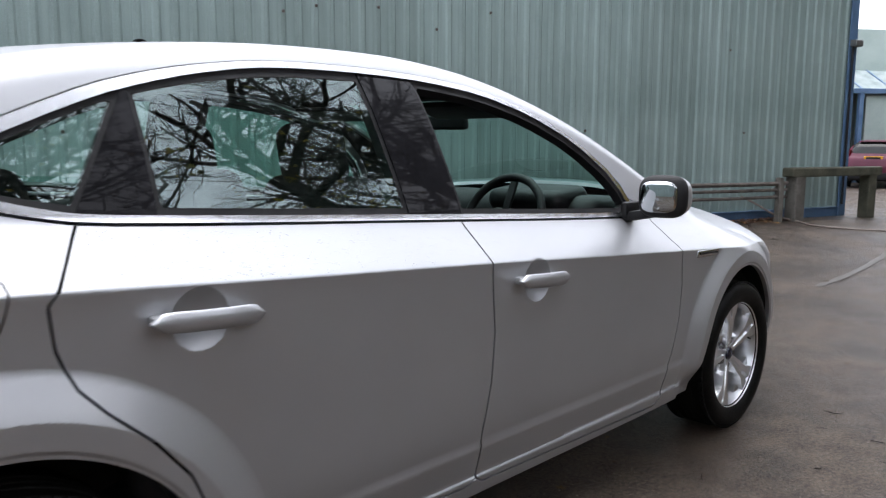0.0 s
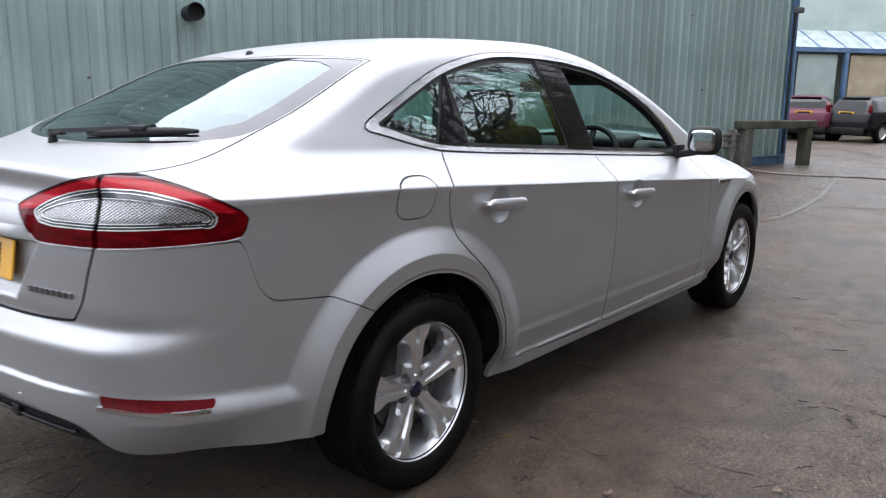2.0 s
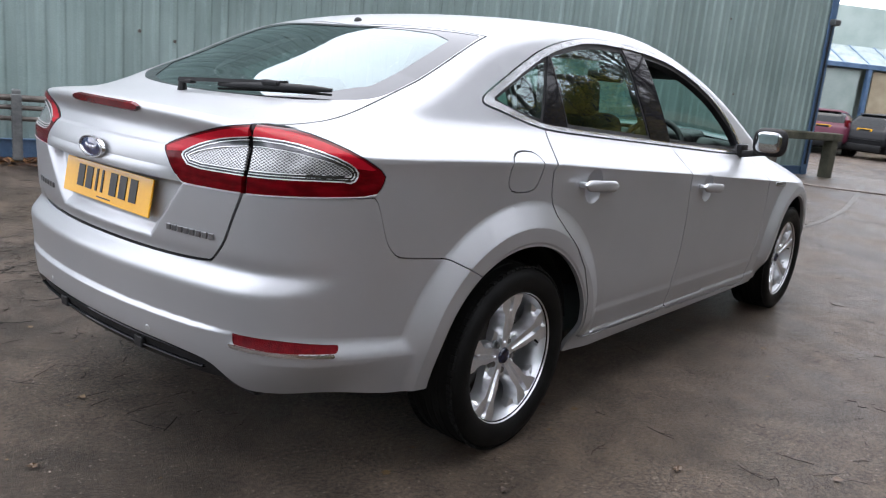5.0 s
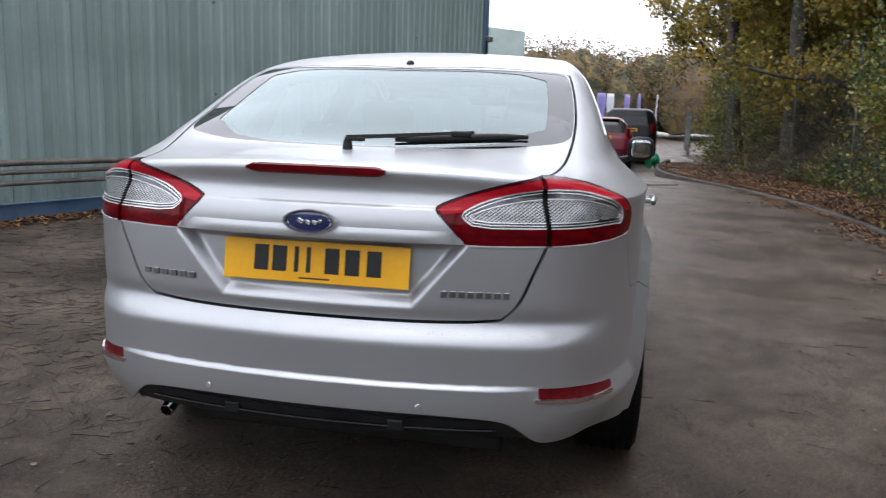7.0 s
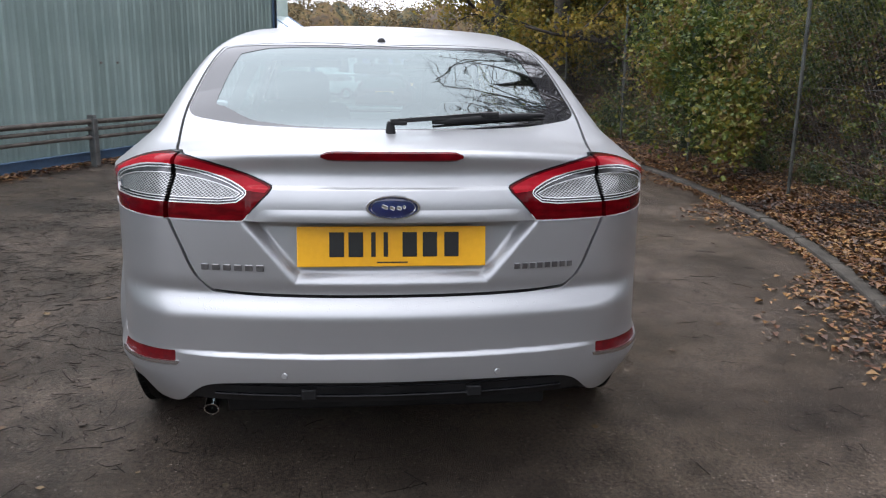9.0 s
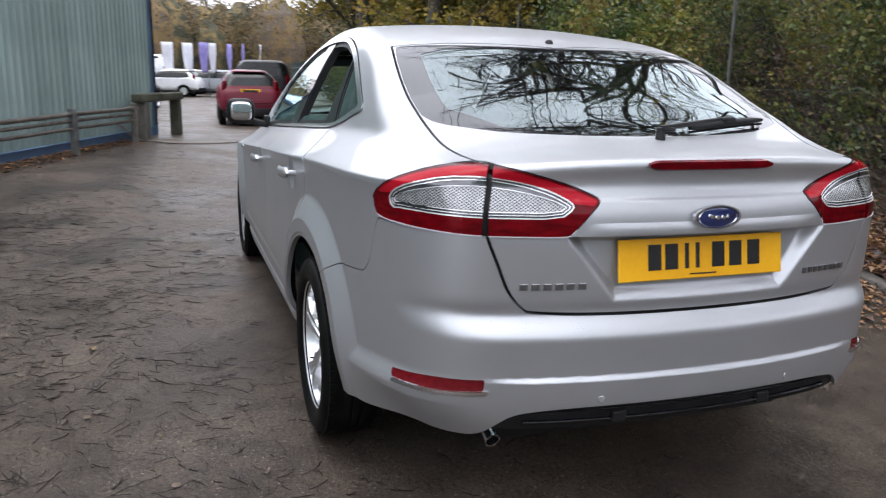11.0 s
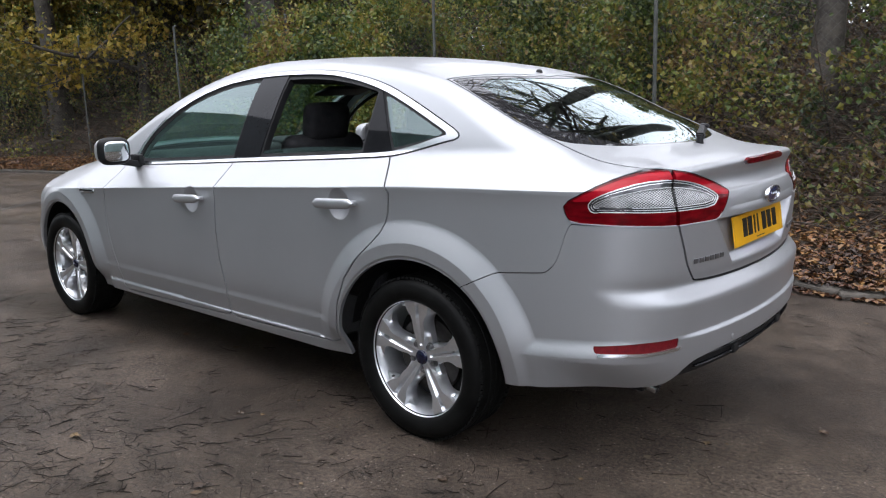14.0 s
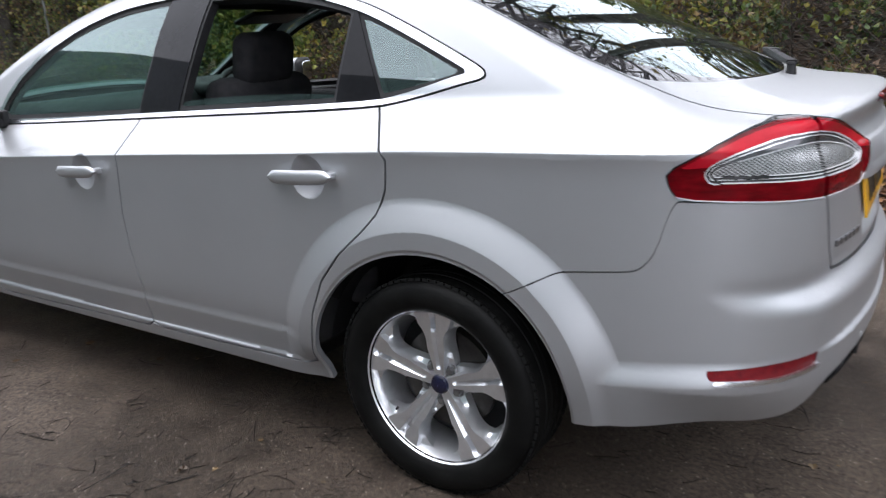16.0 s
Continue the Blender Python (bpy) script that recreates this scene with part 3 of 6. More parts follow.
def side_y(x, z):
    lo = low_y(z) + .010 * ease((.310 - z) / .010) * ease((x - .40) / .16) * ease((2.4 - x) / .05)
    lo = lo + .006 * ease((.412 - z) / .022) * ease((x - .42) / .10) * ease((2.4 - x) / .05)
    up = up_y(z - belt_z(x))
    lo = lo + (crease_z(x) - .94) * -.1
    lo = lo + .006 * np.exp(-np.maximum(crease_z(x) - z, 0) / .035) * ease((x + .85) / .30) * ease((3.0 - x) / .4)
    y = -smax(-lo, -up, .004)
    taper = .044 * np.maximum(.6 - x, 0) ** 2 + .40 * np.maximum(-.38 - x, 0) ** 2 + .045 * np.maximum(x - 2.0, 0) ** 2 + .05 * np.maximum(x - 3.0, 0) ** 2
    r = np.minimum(np.hypot(x, z - AXLE), np.hypot(x - WHEELBASE, z - AXLE))
    ramp = np.clip((.538 - r) / .084, 0, 1)
    flare = .037 * (.9 * ramp + .1 * ease(ramp)) * ease((.94 - z) / .12) * np.where((x > 0) & (x < WHEELBASE), ease((z - .26) / .12), 1)
    lip = .005 * ease((.408 - r) / .010)
    rise = np.clip((.497 - .06 * (x + .6) - z) / .058, 0, 1)
    shelf = .023 * (.55 * rise + .45 * ease(rise)) * ease((-.30 - x) / .08)
    tuck = .11 * np.maximum(.43 - z, 0) / .2 * ease((-.50 - x) / .25)
    cup = 0
    for hx, hz in HANDLES:
        cup = cup + .026 * np.clip(1 - (np.hypot(x - hx, (z - hz) * .95) / .060) ** 2, 0, 1)
    return y - taper + smax(flare, shelf, .006) - lip - tuck - cup


def top_surface(x, y):
    crown = np.interp(x, [-1.1, -.7, -.3, .3, 1.2, 2.0, 2.7, 3.8], [.05, .06, .085, .058, .045, .08, .10, .16])
    return top_z(x) - crown * (np.abs(y) / .75) ** 2.2


def rear_surface(y, z):
    a = np.abs(y)
    x = rear_x(z) + .20 * a ** 2 + .34 * a ** 8
    x = x - .012 * ease((.512 - z) / .013) * ease((.66 - a) / .2)
    x = x - .007 * ease((.976 - z) / .010) * ease((.40 - a) / .03) * ease((z - .86) / .02)
    d = inside(RECESS, y, z)
    return x + (.034 + .10 * (z - .80)) * ease(-d / .040) * ease((.887 - z) / .014)


def body(x, y, z):
    """Below nought inside the body."""
    a = np.abs(y)
    f = smax(a - side_y(x, z), rear_surface(y, z) - x, .10)
    f = smax(f, x - front_x(z) + .35 * a ** 2 + .3 * a ** 6, .12)
    k = np.interp(x, [-1.0, -.85, -.5, 0, 2.4, 3.0], [.03, .04, .07, .05, .05, .10])
    f = smax(f, z - top_surface(x, y), k)
    return smax(f, .17 - z, .03)

# ---- ground, wall, kerb, bank ----
CORNER = Vector((12.42, 1.66))
ALONG = Vector((-.946, .324))       # along the cladding, away from its end
FACE = Vector((-.324, -.946))       # out of the cladding, towards the drive


def wall_at(s, out=0.0, z=0.0):
    """A place s metres along the cladding from its end."""
    p = CORNER + ALONG * s + FACE * out
    return Vector((p.x, p.y, z))


KERB = [(-14, -5.2), (-9, -4.7), (-5, -4.2), (-3.2, -3.7), (-2.2, -3.15), (-1.5, -2.6), (-.9, -2.28), (0, -2.5), (1.3, -2.97), (2.5, -3.33), (4.5, -3.70), (7, -3.92), (10, -3.72), (13, -3.05), (16, -2.2), (20, -2.25), (26, -3.2), (40, -6.5)]
kerb_y = curve(KERB)


def ground_z(x, y):
    """Camber: the drive rises a little to the wall; the bank climbs behind the kerb."""
    x, y = np.asarray(x, float), np.asarray(y, float)
    w = (x - CORNER.x) * FACE.x + (y - CORNER.y) * FACE.y
    s = (x - CORNER.x) * ALONG.x + (y - CORNER.y) * ALONG.y
    up = .12 * ease((3.4 - w) / 2.8) * (.35 + .65 * ease((14 - s) / 8)) * ease((s + 6) / 6)
    up = np.where(w < -3, 0, up)
    up = up - .17 * ease((x - 13) / 6)
    back = (kerb_y(x) - .13 - y) * .94
    bank = np.where(back > 0, .06 + .10 * ease(back / .8) + .42 * np.maximum(back - 1.0, 0) * ease((back - 1.0) / 1.4), 0)
    bank = np.minimum(bank, 2.0 + .02 * back)
    low = ease((x - 14) / 10)
    return np.where(back > 0, bank * (1 - .75 * low) - .17 * ease((x - 13) / 6), up)


EARTH = surface("leaf_litter_earth", (0.020, 0.014, 0.010), (0.058, 0.040, 0.025), 3.0, 0.85, bump=0.9, bump_scale=45)
CLADDING = None


def cladding_material():
    """Grey-green painted sheet with rain streaks and faint dirt, varied from sheet to sheet."""
    m = surface("grey_green_cladding", (0.158, 0.215, 0.205), (0.235, 0.303, 0.290), 0.9, 0.62, 0.0, bump=0.08, bump_scale=90)
    n, l = m.node_tree.nodes, m.node_tree.links
    b = n["Principled BSDF"]
    streak = n.new("ShaderNodeTexNoise")
    mp = n.new("ShaderNodeMapping")
    mp.inputs["Scale"].default_value = (14, 14, .5)
    l.new(n["Texture Coordinate"].outputs["Object"], mp.inputs["Vector"])
    l.new(mp.outputs["Vector"], streak.inputs["Vector"])
    streak.inputs["Scale"].default_value, streak.inputs["Detail"].default_value = 1.0, 5.0
    r = n.new("ShaderNodeMapRange")
    r.inputs["From Min"].default_value, r.inputs["From Max"].default_value = 0.35, 0.75
    r.inputs["To Min"].default_value, r.inputs["To Max"].default_value = 1.10, 0.84
    l.new(streak.outputs["Fac"], r.inputs["Value"])
    info = n.new("ShaderNodeObjectInfo")
    r2 = n.new("ShaderNodeMapRange")
    r2.inputs["To Min"].default_value, r2.inputs["To Max"].default_value = 0.92, 1.08
    l.new(info.outputs["Random"], r2.inputs["Value"])
    mul = n.new("ShaderNodeMath")
    mul.operation = "MULTIPLY"
    l.new(r.outputs["Result"], mul.inputs[0])
    l.new(r2.outputs["Result"], mul.inputs[1])
    hsv = n.new("ShaderNodeHueSaturation")
    l.new(b.inputs["Base Color"].links[0].from_socket, hsv.inputs["Color"])
    l.new(mul.outputs[0], hsv.inputs["Value"])
    l.new(hsv.outputs["Color"], b.inputs["Base Color"])
    return m


CLADDING = cladding_material()
BLUE_STEEL = surface("blue_painted_steel", (0.055, 0.11, 0.20), (0.10, 0.17, 0.28), 3.0, 0.45, bump=0.15, bump_scale=60)
PIPE = surface("galvanised_rusty_pipe", (0.06, 0.05, 0.045), (0.16, 0.14, 0.125), 7.0, 0.55, 0.3, bump=0.2, bump_scale=90)
CONCRETE = surface("weathered_concrete", (0.065, 0.060, 0.050), (0.15, 0.14, 0.125), 5.0, 0.85, bump=0.5, bump_scale=70)
OLD_TIMBER = surface("mossy_grey_timber", (0.032, 0.033, 0.022), (0.090, 0.088, 0.062), 5.0, 0.85, bump=0.7, bump_scale=50)
STEEL = surface("galvanised_post", (0.11, 0.115, 0.115), (0.20, 0.205, 0.205), 9.0, 0.45, 0.6)

# one ground sheet, fine near the car and coarse far away
gx = np.concatenate([-np.geomspace(14, 900, 14)[::-1], np.arange(-13.6, 26, .2), np.geomspace(26.3, 2500, 22)])
gy = np.concatenate([-np.geomspace(16, 900, 14)[::-1], np.arange(-15.6, 10, .2), np.geomspace(10.3, 900, 16)])
X, Y = np.meshgrid(gx, gy, indexing="ij")
Z = ground_z(X, Y)
nx, ny = X.shape
i, j = np.meshgrid(np.arange(nx - 1), np.arange(ny - 1), indexing="ij")
quad = np.stack([i * ny + j, (i + 1) * ny + j, (i + 1) * ny + j + 1, i * ny + j + 1], -1).reshape(-1, 4)
cx, cy = (X[:-1, :-1] + X[1:, 1:]) / 2, (Y[:-1, :-1] + Y[1:, 1:]) / 2
soil = ((kerb_y(cx) - .14 - cy > 0) & (cx > -60) & (cx < 300)).ravel()
ground = put("ground", np.stack([X, Y, Z], -1).reshape(-1, 3), quad, ASPHALT)
ground.data.materials.append(EARTH)
ground.data.polygons.foreach_set("material_index", soil.astype(np.int32))
tagged(ground, "wet dark asphalt drive with a leaf-strewn earth bank", "ground", kind="structure")

# kerb stones
KERB_STONE = surface("dark_mossy_concrete", (0.030, 0.026, 0.021), (0.085, 0.074, 0.062), 5.0, 0.8, bump=0.5, bump_scale=70)
kerb = thing("kerb", Matrix(), "low worn concrete kerb along the bank", "kerb", kind="structure")
bm = box(bmesh.new(), (.905, .12, .20), pose(0, 0, 0), .018, 2)
stone = None
xs = -9.0
while xs < 24:
    ang = math.atan((float(kerb_y(xs + .2)) - float(kerb_y(xs - .2))) / .4)
    m = pose(xs, float(kerb_y(xs)) - .06, -.055, random.uniform(-2, 2), random.uniform(-.6, .6), math.degrees(ang))
    if stone is None:
        stone = part("kerb_stone", bm, KERB_STONE, kerb)
        ob = stone
    else:
        ob = new("kerb_stone", stone.data)
        ob.parent = kerb
    ob.matrix_world = m
    xs += .92 * math.cos(ang)

# corrugated wall: one shared ribbed sheet a metre wide
WALL_H = 4.4
wall = thing("wall_west", Matrix(), "long grey-green corrugated steel workshop wall", "wall", kind="structure")
prof = []
for k in range(6):
    o = k * .17
    prof += [(o, 0), (o + .085, 0), (o + .108, .018), (o + .147, .018)]
prof.append((1.02, 0))
pv = np.array([(a, -b, z) for z in (.24, 2.2, WALL_H) for a, b in prof])
n_ = len(prof)
i, j = np.meshgrid(np.arange(2), np.arange(n_ - 1), indexing="ij")
pf = np.stack([i * n_ + j, i * n_ + j + 1, (i + 1) * n_ + j + 1, (i + 1) * n_ + j], -1).reshape(-1, 4)
sheet = None
for k in range(17):
    s = k * 1.02
    p = wall_at(s, 0.0)
    m = Matrix(((ALONG.x, -FACE.x, 0, p.x), (ALONG.y, -FACE.y, 0, p.y), (0, 0, 1, 0), (0, 0, 0, 1)))
    if sheet is None:
        sheet = put("cladding_sheet", pv, pf, CLADDING, wall, smooth=False)
        ob = sheet
    else:
        ob = new("cladding_sheet", sheet.data)
        ob.parent = wall
    ob.matrix_world = m
in_wall = Matrix(((ALONG.x, -FACE.x, 0, CORNER.x), (ALONG.y, -FACE.y, 0, CORNER.y), (0, 0, 1, 0), (0, 0, 0, 1)))
bm = box(bmesh.new(), (17.4, .14, WALL_H + .1), in_wall @ pose(8.67, .11, WALL_H / 2))
part("wall_core", bm, CLADDING, wall)
bm = box(bmesh.new(), (.14, 18, WALL_H + .1), in_wall @ pose(.07, 9.2, WALL_H / 2))
part("end_wall", bm, CLADDING, wall)
bm = box(bmesh.new(), (.14, 18, WALL_H + .1), in_wall @ pose(17.29, 9.2, WALL_H / 2))
part("end_wall", bm, CLADDING, wall)
bm = box(bmesh.new(), (17.4, 18, .2), in_wall @ pose(8.68, 9.2, WALL_H + .15))
part("shed_roof", bm, CLADDING, wall)
bm = bmesh.new()
box(bm, (17.3, .06, .17), in_wall @ pose(8.65, .0, .165), .006)
box(bm, (17.3, .10, .012), in_wall @ pose(8.65, -.015, .256), .003)
part("base_flashing", bm, BLUE_STEEL, wall, "blue painted base flashing")
bm = bmesh.new()
box(bm, (.16, .02, WALL_H), in_wall @ pose(.03, -.045, WALL_H / 2), .004)
box(bm, (.02, .20, WALL_H), in_wall @ pose(-.055, .05, WALL_H / 2), .004)
part("corner_trim", bm, BLUE_STEEL, wall, "blue corner trim")
# fixing bolts in rows
bm = bmesh.new()
bmesh.ops.create_cone(bm, cap_ends=True, segments=7, radius1=.018, radius2=.010, depth=.02)
bolt = None
rng = random.Random(4)
for zrow in (1.28, 2.55, 3.9):
    for k in range(48):
        if rng.random() < .78:
            continue
        s = .12 + k * .34
        m = in_wall @ pose(s, -.033, zrow + rng.uniform(-.12, .12), 90)
        if bolt is None:
            bolt = part("fixing_bolt", bm, PIPE, wall, "rusty fixing bolt")
            ob = bolt
        else:
            ob = new("fixing_bolt", bolt.data)
            ob.parent = wall
        ob.matrix_world = m
# bracket and cable on the corner
bm = bmesh.new()
box(bm, (.16, .12, .10), in_wall @ pose(.02, -.10, 2.68), .02)
part("lamp_bracket", bm, STEEL, wall, "pale box fixed high on the corner")
v1, f1 = tube([in_wall @ Vector((.06, -.075, z)) for z in (2.64, 1.9, 1.2, .3)], .018, 8)
put("conduit", v1, f1, BLACK, wall)
# flue stub low on the wall
stub_s = (Vector((2.91, 4.765)) - CORNER).dot(ALONG)
bm = bmesh.new()
lathe(bm, [(.001, .20), (.078, .20), (.088, .21), (.088, .31), (.080, .31), (.080, .22), (.06, .21)], 24, in_wall @ pose(stub_s, 0, 2.03, 90))
lathe(bm, [(.08, .0), (.08, .22)], 24, in_wall @ pose(stub_s, 0, 2.03, 90))
part("flue_stub", bm, BLACK, wall, "short dark flue pipe with a cap", True)

# unseen plain wall that closes the yard behind, added to shade the car's tail
back_wall = thing("wall_south", Matrix(), "unseen plain grey-green wall added across the yard to cut light from behind", "wall", kind="structure")
part("wall_core", box(bmesh.new(), (.25, 34, 5.4), pose(-15.0, -1.0, 2.65)), CLADDING, back_wall)

# pipe rail along the foot of the wall
rail = thing("pipe_rail", Matrix(), "three rusty pipes on short posts along the wall", "pipe rail")
for z, r in ((.66, .030), (.575, .022), (.475, .022)):
    pts = [in_wall @ Vector((s, -.33, z + .004 * math.sin(s * 2.1))) for s in np.arange(1.6, 17.2, .5)]
    v1, f1 = tube(pts, r, 10)
    put("pipe", v1, f1, PIPE, rail, "long rusty pipe")
for k in range(8):
    s = 1.75 + k * 2.07
    bm = bmesh.new()
    box(bm, (.085, .085, .60), in_wall @ pose(s, -.34, .40), .01)
    for z in (.66, .575, .475):
        box(bm, (.11, .05, .06), in_wall @ pose(s, -.30, z), .01)
    box(bm, (.07, .09, .05), in_wall @ pose(s, -.33, .715), .012)
    part("pipe_post", bm, STEEL if k else CONCRETE, rail, "short rail post")

# timber beam on two posts at the corner of the building
barrier = thing("timber_barrier", Matrix(), "weathered timber beam on two posts by the wall corner", "barrier")
a_, b_ = Vector((12.40, 1.28, .80)), Vector((10.95, 1.80, .82))
mid, dirv = (a_ + b_) / 2, (b_ - a_)
bm = box(bmesh.new(), (dirv.length + .35, .20, .13), Matrix.Translation(mid) @ pose(0, 0, 0, 0, 0, math.degrees(math.atan2(dirv.y, dirv.x))), .02)
part("beam", bm, OLD_TIMBER, barrier)
for p_, w_ in ((a_, .17), (b_, .185)):
    bm = box(bmesh.new(), (w_, w_, .78), Matrix.Translation((p_.x, p_.y, .37)) @ pose(0, 0, 0, 0, 0, -18.9), .012)
    part("post", bm, OLD_TIMBER if w_ < .18 else CONCRETE, barrier)
# hose lying from the wall across the drive
hose = [(9.98, 2.15, .50), (10.35, 2.02, .34), (10.75, 1.93, .19), (10.85, 1.72, .135), (10.55, 1.45, .130), (10.50, 1.10, .120), (10.75, .65, .100), (11.25, .10, .080), (11.65, -.50, .055), (12.2, -1.25, .030), (12.9, -2.2, .018)]
ts = np.linspace(0, 1, len(hose))
hp = np.stack([curve(list(zip(ts, [h[k] for h in hose])))(np.linspace(0, 1, 50)) for k in range(3)], 1)
HOSE = surface("pale_hose", (0.15, 0.12, 0.105), (0.26, 0.215, 0.19), 8, 0.5)
v1, f1 = tube(hp, .014, 8)
ob = put("hose", v1, f1, HOSE)
tagged(ob, "pale rubber hose lying across the drive", "hose")
# worn white line on the drive
LINE = surface("worn_white_paint", (0.045, 0.040, 0.035), (0.125, 0.115, 0.105), 14, 0.6, bump=0.4, bump_scale=120)
for pts in ([(14.6, 1.08), (13.4, .85), (11.9, .55), (10.3, .29), (8.8, .08), (7.9, .02), (7.2, -.01), (6.6, .01)], [(8.05, -.12), (8.2, -.50), (8.7, -1.25), (9.3, -2.0)]):
    rows_v = []
    for x, y in pts:
        for s in (-.03, .03):
            at = (x, y + s) if abs(pts[0][1] - pts[-1][1]) < 1.5 else (x + s, y)
            rows_v.append((*at, float(ground_z(*at)) + .005))
    f_ = np.array([(2 * k, 2 * k + 1, 2 * k + 3, 2 * k + 2) for k in range(len(pts) - 1)])
    tagged(put("painted_line", rows_v, f_, LINE), "faded white painted line on the asphalt", "road marking", kind="structure")

# ---- the silver hatchback ----
def wrap(x, y):
    """Angle round the tail, nought at its middle."""
    return np.arctan2(np.abs(y), -x)


DLO = rounded([(2.20, .955), (2.13, 1.10), (1.946, 1.239), (1.74, 1.331), (1.524, 1.388), (1.30, 1.413), (1.085, 1.422), (.84, 1.421), (.68, 1.411), (.52, 1.388), (.403, 1.364), (.294, 1.334), (.151, 1.278), (.02, 1.221), (-.095, 1.168), (-.10, 1.148), (-.03, 1.132), (.06, 1.107), (.14, 1.088), (.218, 1.073), (.49, 1.054), (1.05, 1.021), (1.75, .978)], times=1)
REAR_DOOR = [(.210, 1.20), (.208, 1.07), (.170, 1.02), (.114, .950), (.122, .87), (.150, .80), (.192, .752), (.268, .682), (.335, .598), (.378, .494), (.408, .36), (.420, .315), (.47, .298), (1.15, .288), (1.196, .30), (1.203, .441), (1.236, .574), (1.250, .708), (1.234, .905), (1.237, .96), (1.236, 1.01), (1.230, 1.2)]
FRONT_DOOR = [(1.230, 1.2), (1.236, 1.01), (1.237, .96), (1.234, .905), (1.250, .708), (1.236, .574), (1.203, .441), (1.196, .30), (1.22, .286), (2.17, .268), (2.215, .30), (2.235, .40), (2.30, .58), (2.315, .70), (2.30, .84), (2.27, .955), (2.225, 1.0), (2.15, 1.03), (2.0, 1.15), (1.9, 1.2)]
FUEL_FLAP = rounded([(-.118, .887), (.018, .884), (.048, .93), (.062, 1.008), (-.045, 1.014), (-.112, .985)])
LAMP = rounded([(.945, .955), (.866, 1.004), (.765, 1.040), (.68, 1.056), (.61, 1.058), (.535, 1.047), (.42, 1.013), (.335, .980), (.325, .966), (.362, .925), (.395, .882), (.41, .876), (.60, .879), (.784, .886), (.915, .890), (.935, .915)], times=1)
LENS = rounded([(.858, .925), (.872, .950), (.856, .974), (.800, 1.000), (.706, 1.024), (.611, 1.028), (.52, 1.013), (.45, .992), (.398, .966), (.392, .950), (.425, .924), (.603, .926), (.82, .930)], times=1)
REFLECTOR = [(.585, .507), (.588, .475), (.70, .467), (.845, .464), (.848, .486), (.70, .501)]
BACKLIGHT = rounded([(-.03, -.2), (-.026, .04), (-.020, .12), (-.002, .26), (.028, .40), (.052, .50), (.064, .578), (.02, .592), (-.08, .612), (-.22, .628), (-.36, .636), (-.435, .634), (-.486, .606), (-.54, .52), (-.595, .415), (-.65, .228), (-.67, .1), (-.675, .03), (-.675, -.2)], times=1)
WINDSCREEN = [(1.80, -.02), (1.79, .2), (1.755, .42), (1.74, .50), (1.80, .54), (2.2, .615), (2.55, .665), (2.62, .66), (2.70, .4), (2.74, -.02)]
tail_gap_y = curve([(-1.1, .56), (-.95, .575), (-.84, .590), (-.6, .628), (-.42, .641), (-.2, .632), (-.05, .613), (.06, .594)])
tail_gap_u = curve([(.60, .44), (.664, .485), (.71, .525), (.80, .565), (.876, .592), (1.05, .612), (1.2, .62)])
hem_z = curve([(0, .428), (.3, .426), (.46, .418), (.53, .398), (.60, .345), (.66, .331), (.8, .328), (1.0, .315), (1.3, .30), (2.6, .29)])


def tail_zone(x, y, z):
    """Below nought on the tailgate."""
    a = np.abs(y)
    top = np.maximum(a - tail_gap_y(x), x - (.076 - .10 * np.maximum(1 - a / .60, 0) ** 1.2))
    u = wrap(x, y)
    back = np.maximum(u - tail_gap_u(z), (.662 + .012 * (a / .45) ** 4 - z))
    back = smax(back, -(z - .662), .03)
    w = ease((z - 1.03) / .03)
    return back * (1 - w) + np.where(z > 1.02, top, back) * w


def bumper_zone(x, y, z):
    """Below nought on the rear bumper."""
    edge = sum(np.interp(x + o, [-1.2, -.612, -.602, -.585, -.545, -.36, -.20, .1], [.888, .888, .84, .765, .720, .702, .622, .53]) for o in (-.014, -.007, 0, .007, .014)) / 5
    return np.maximum(z - edge, x - .2)


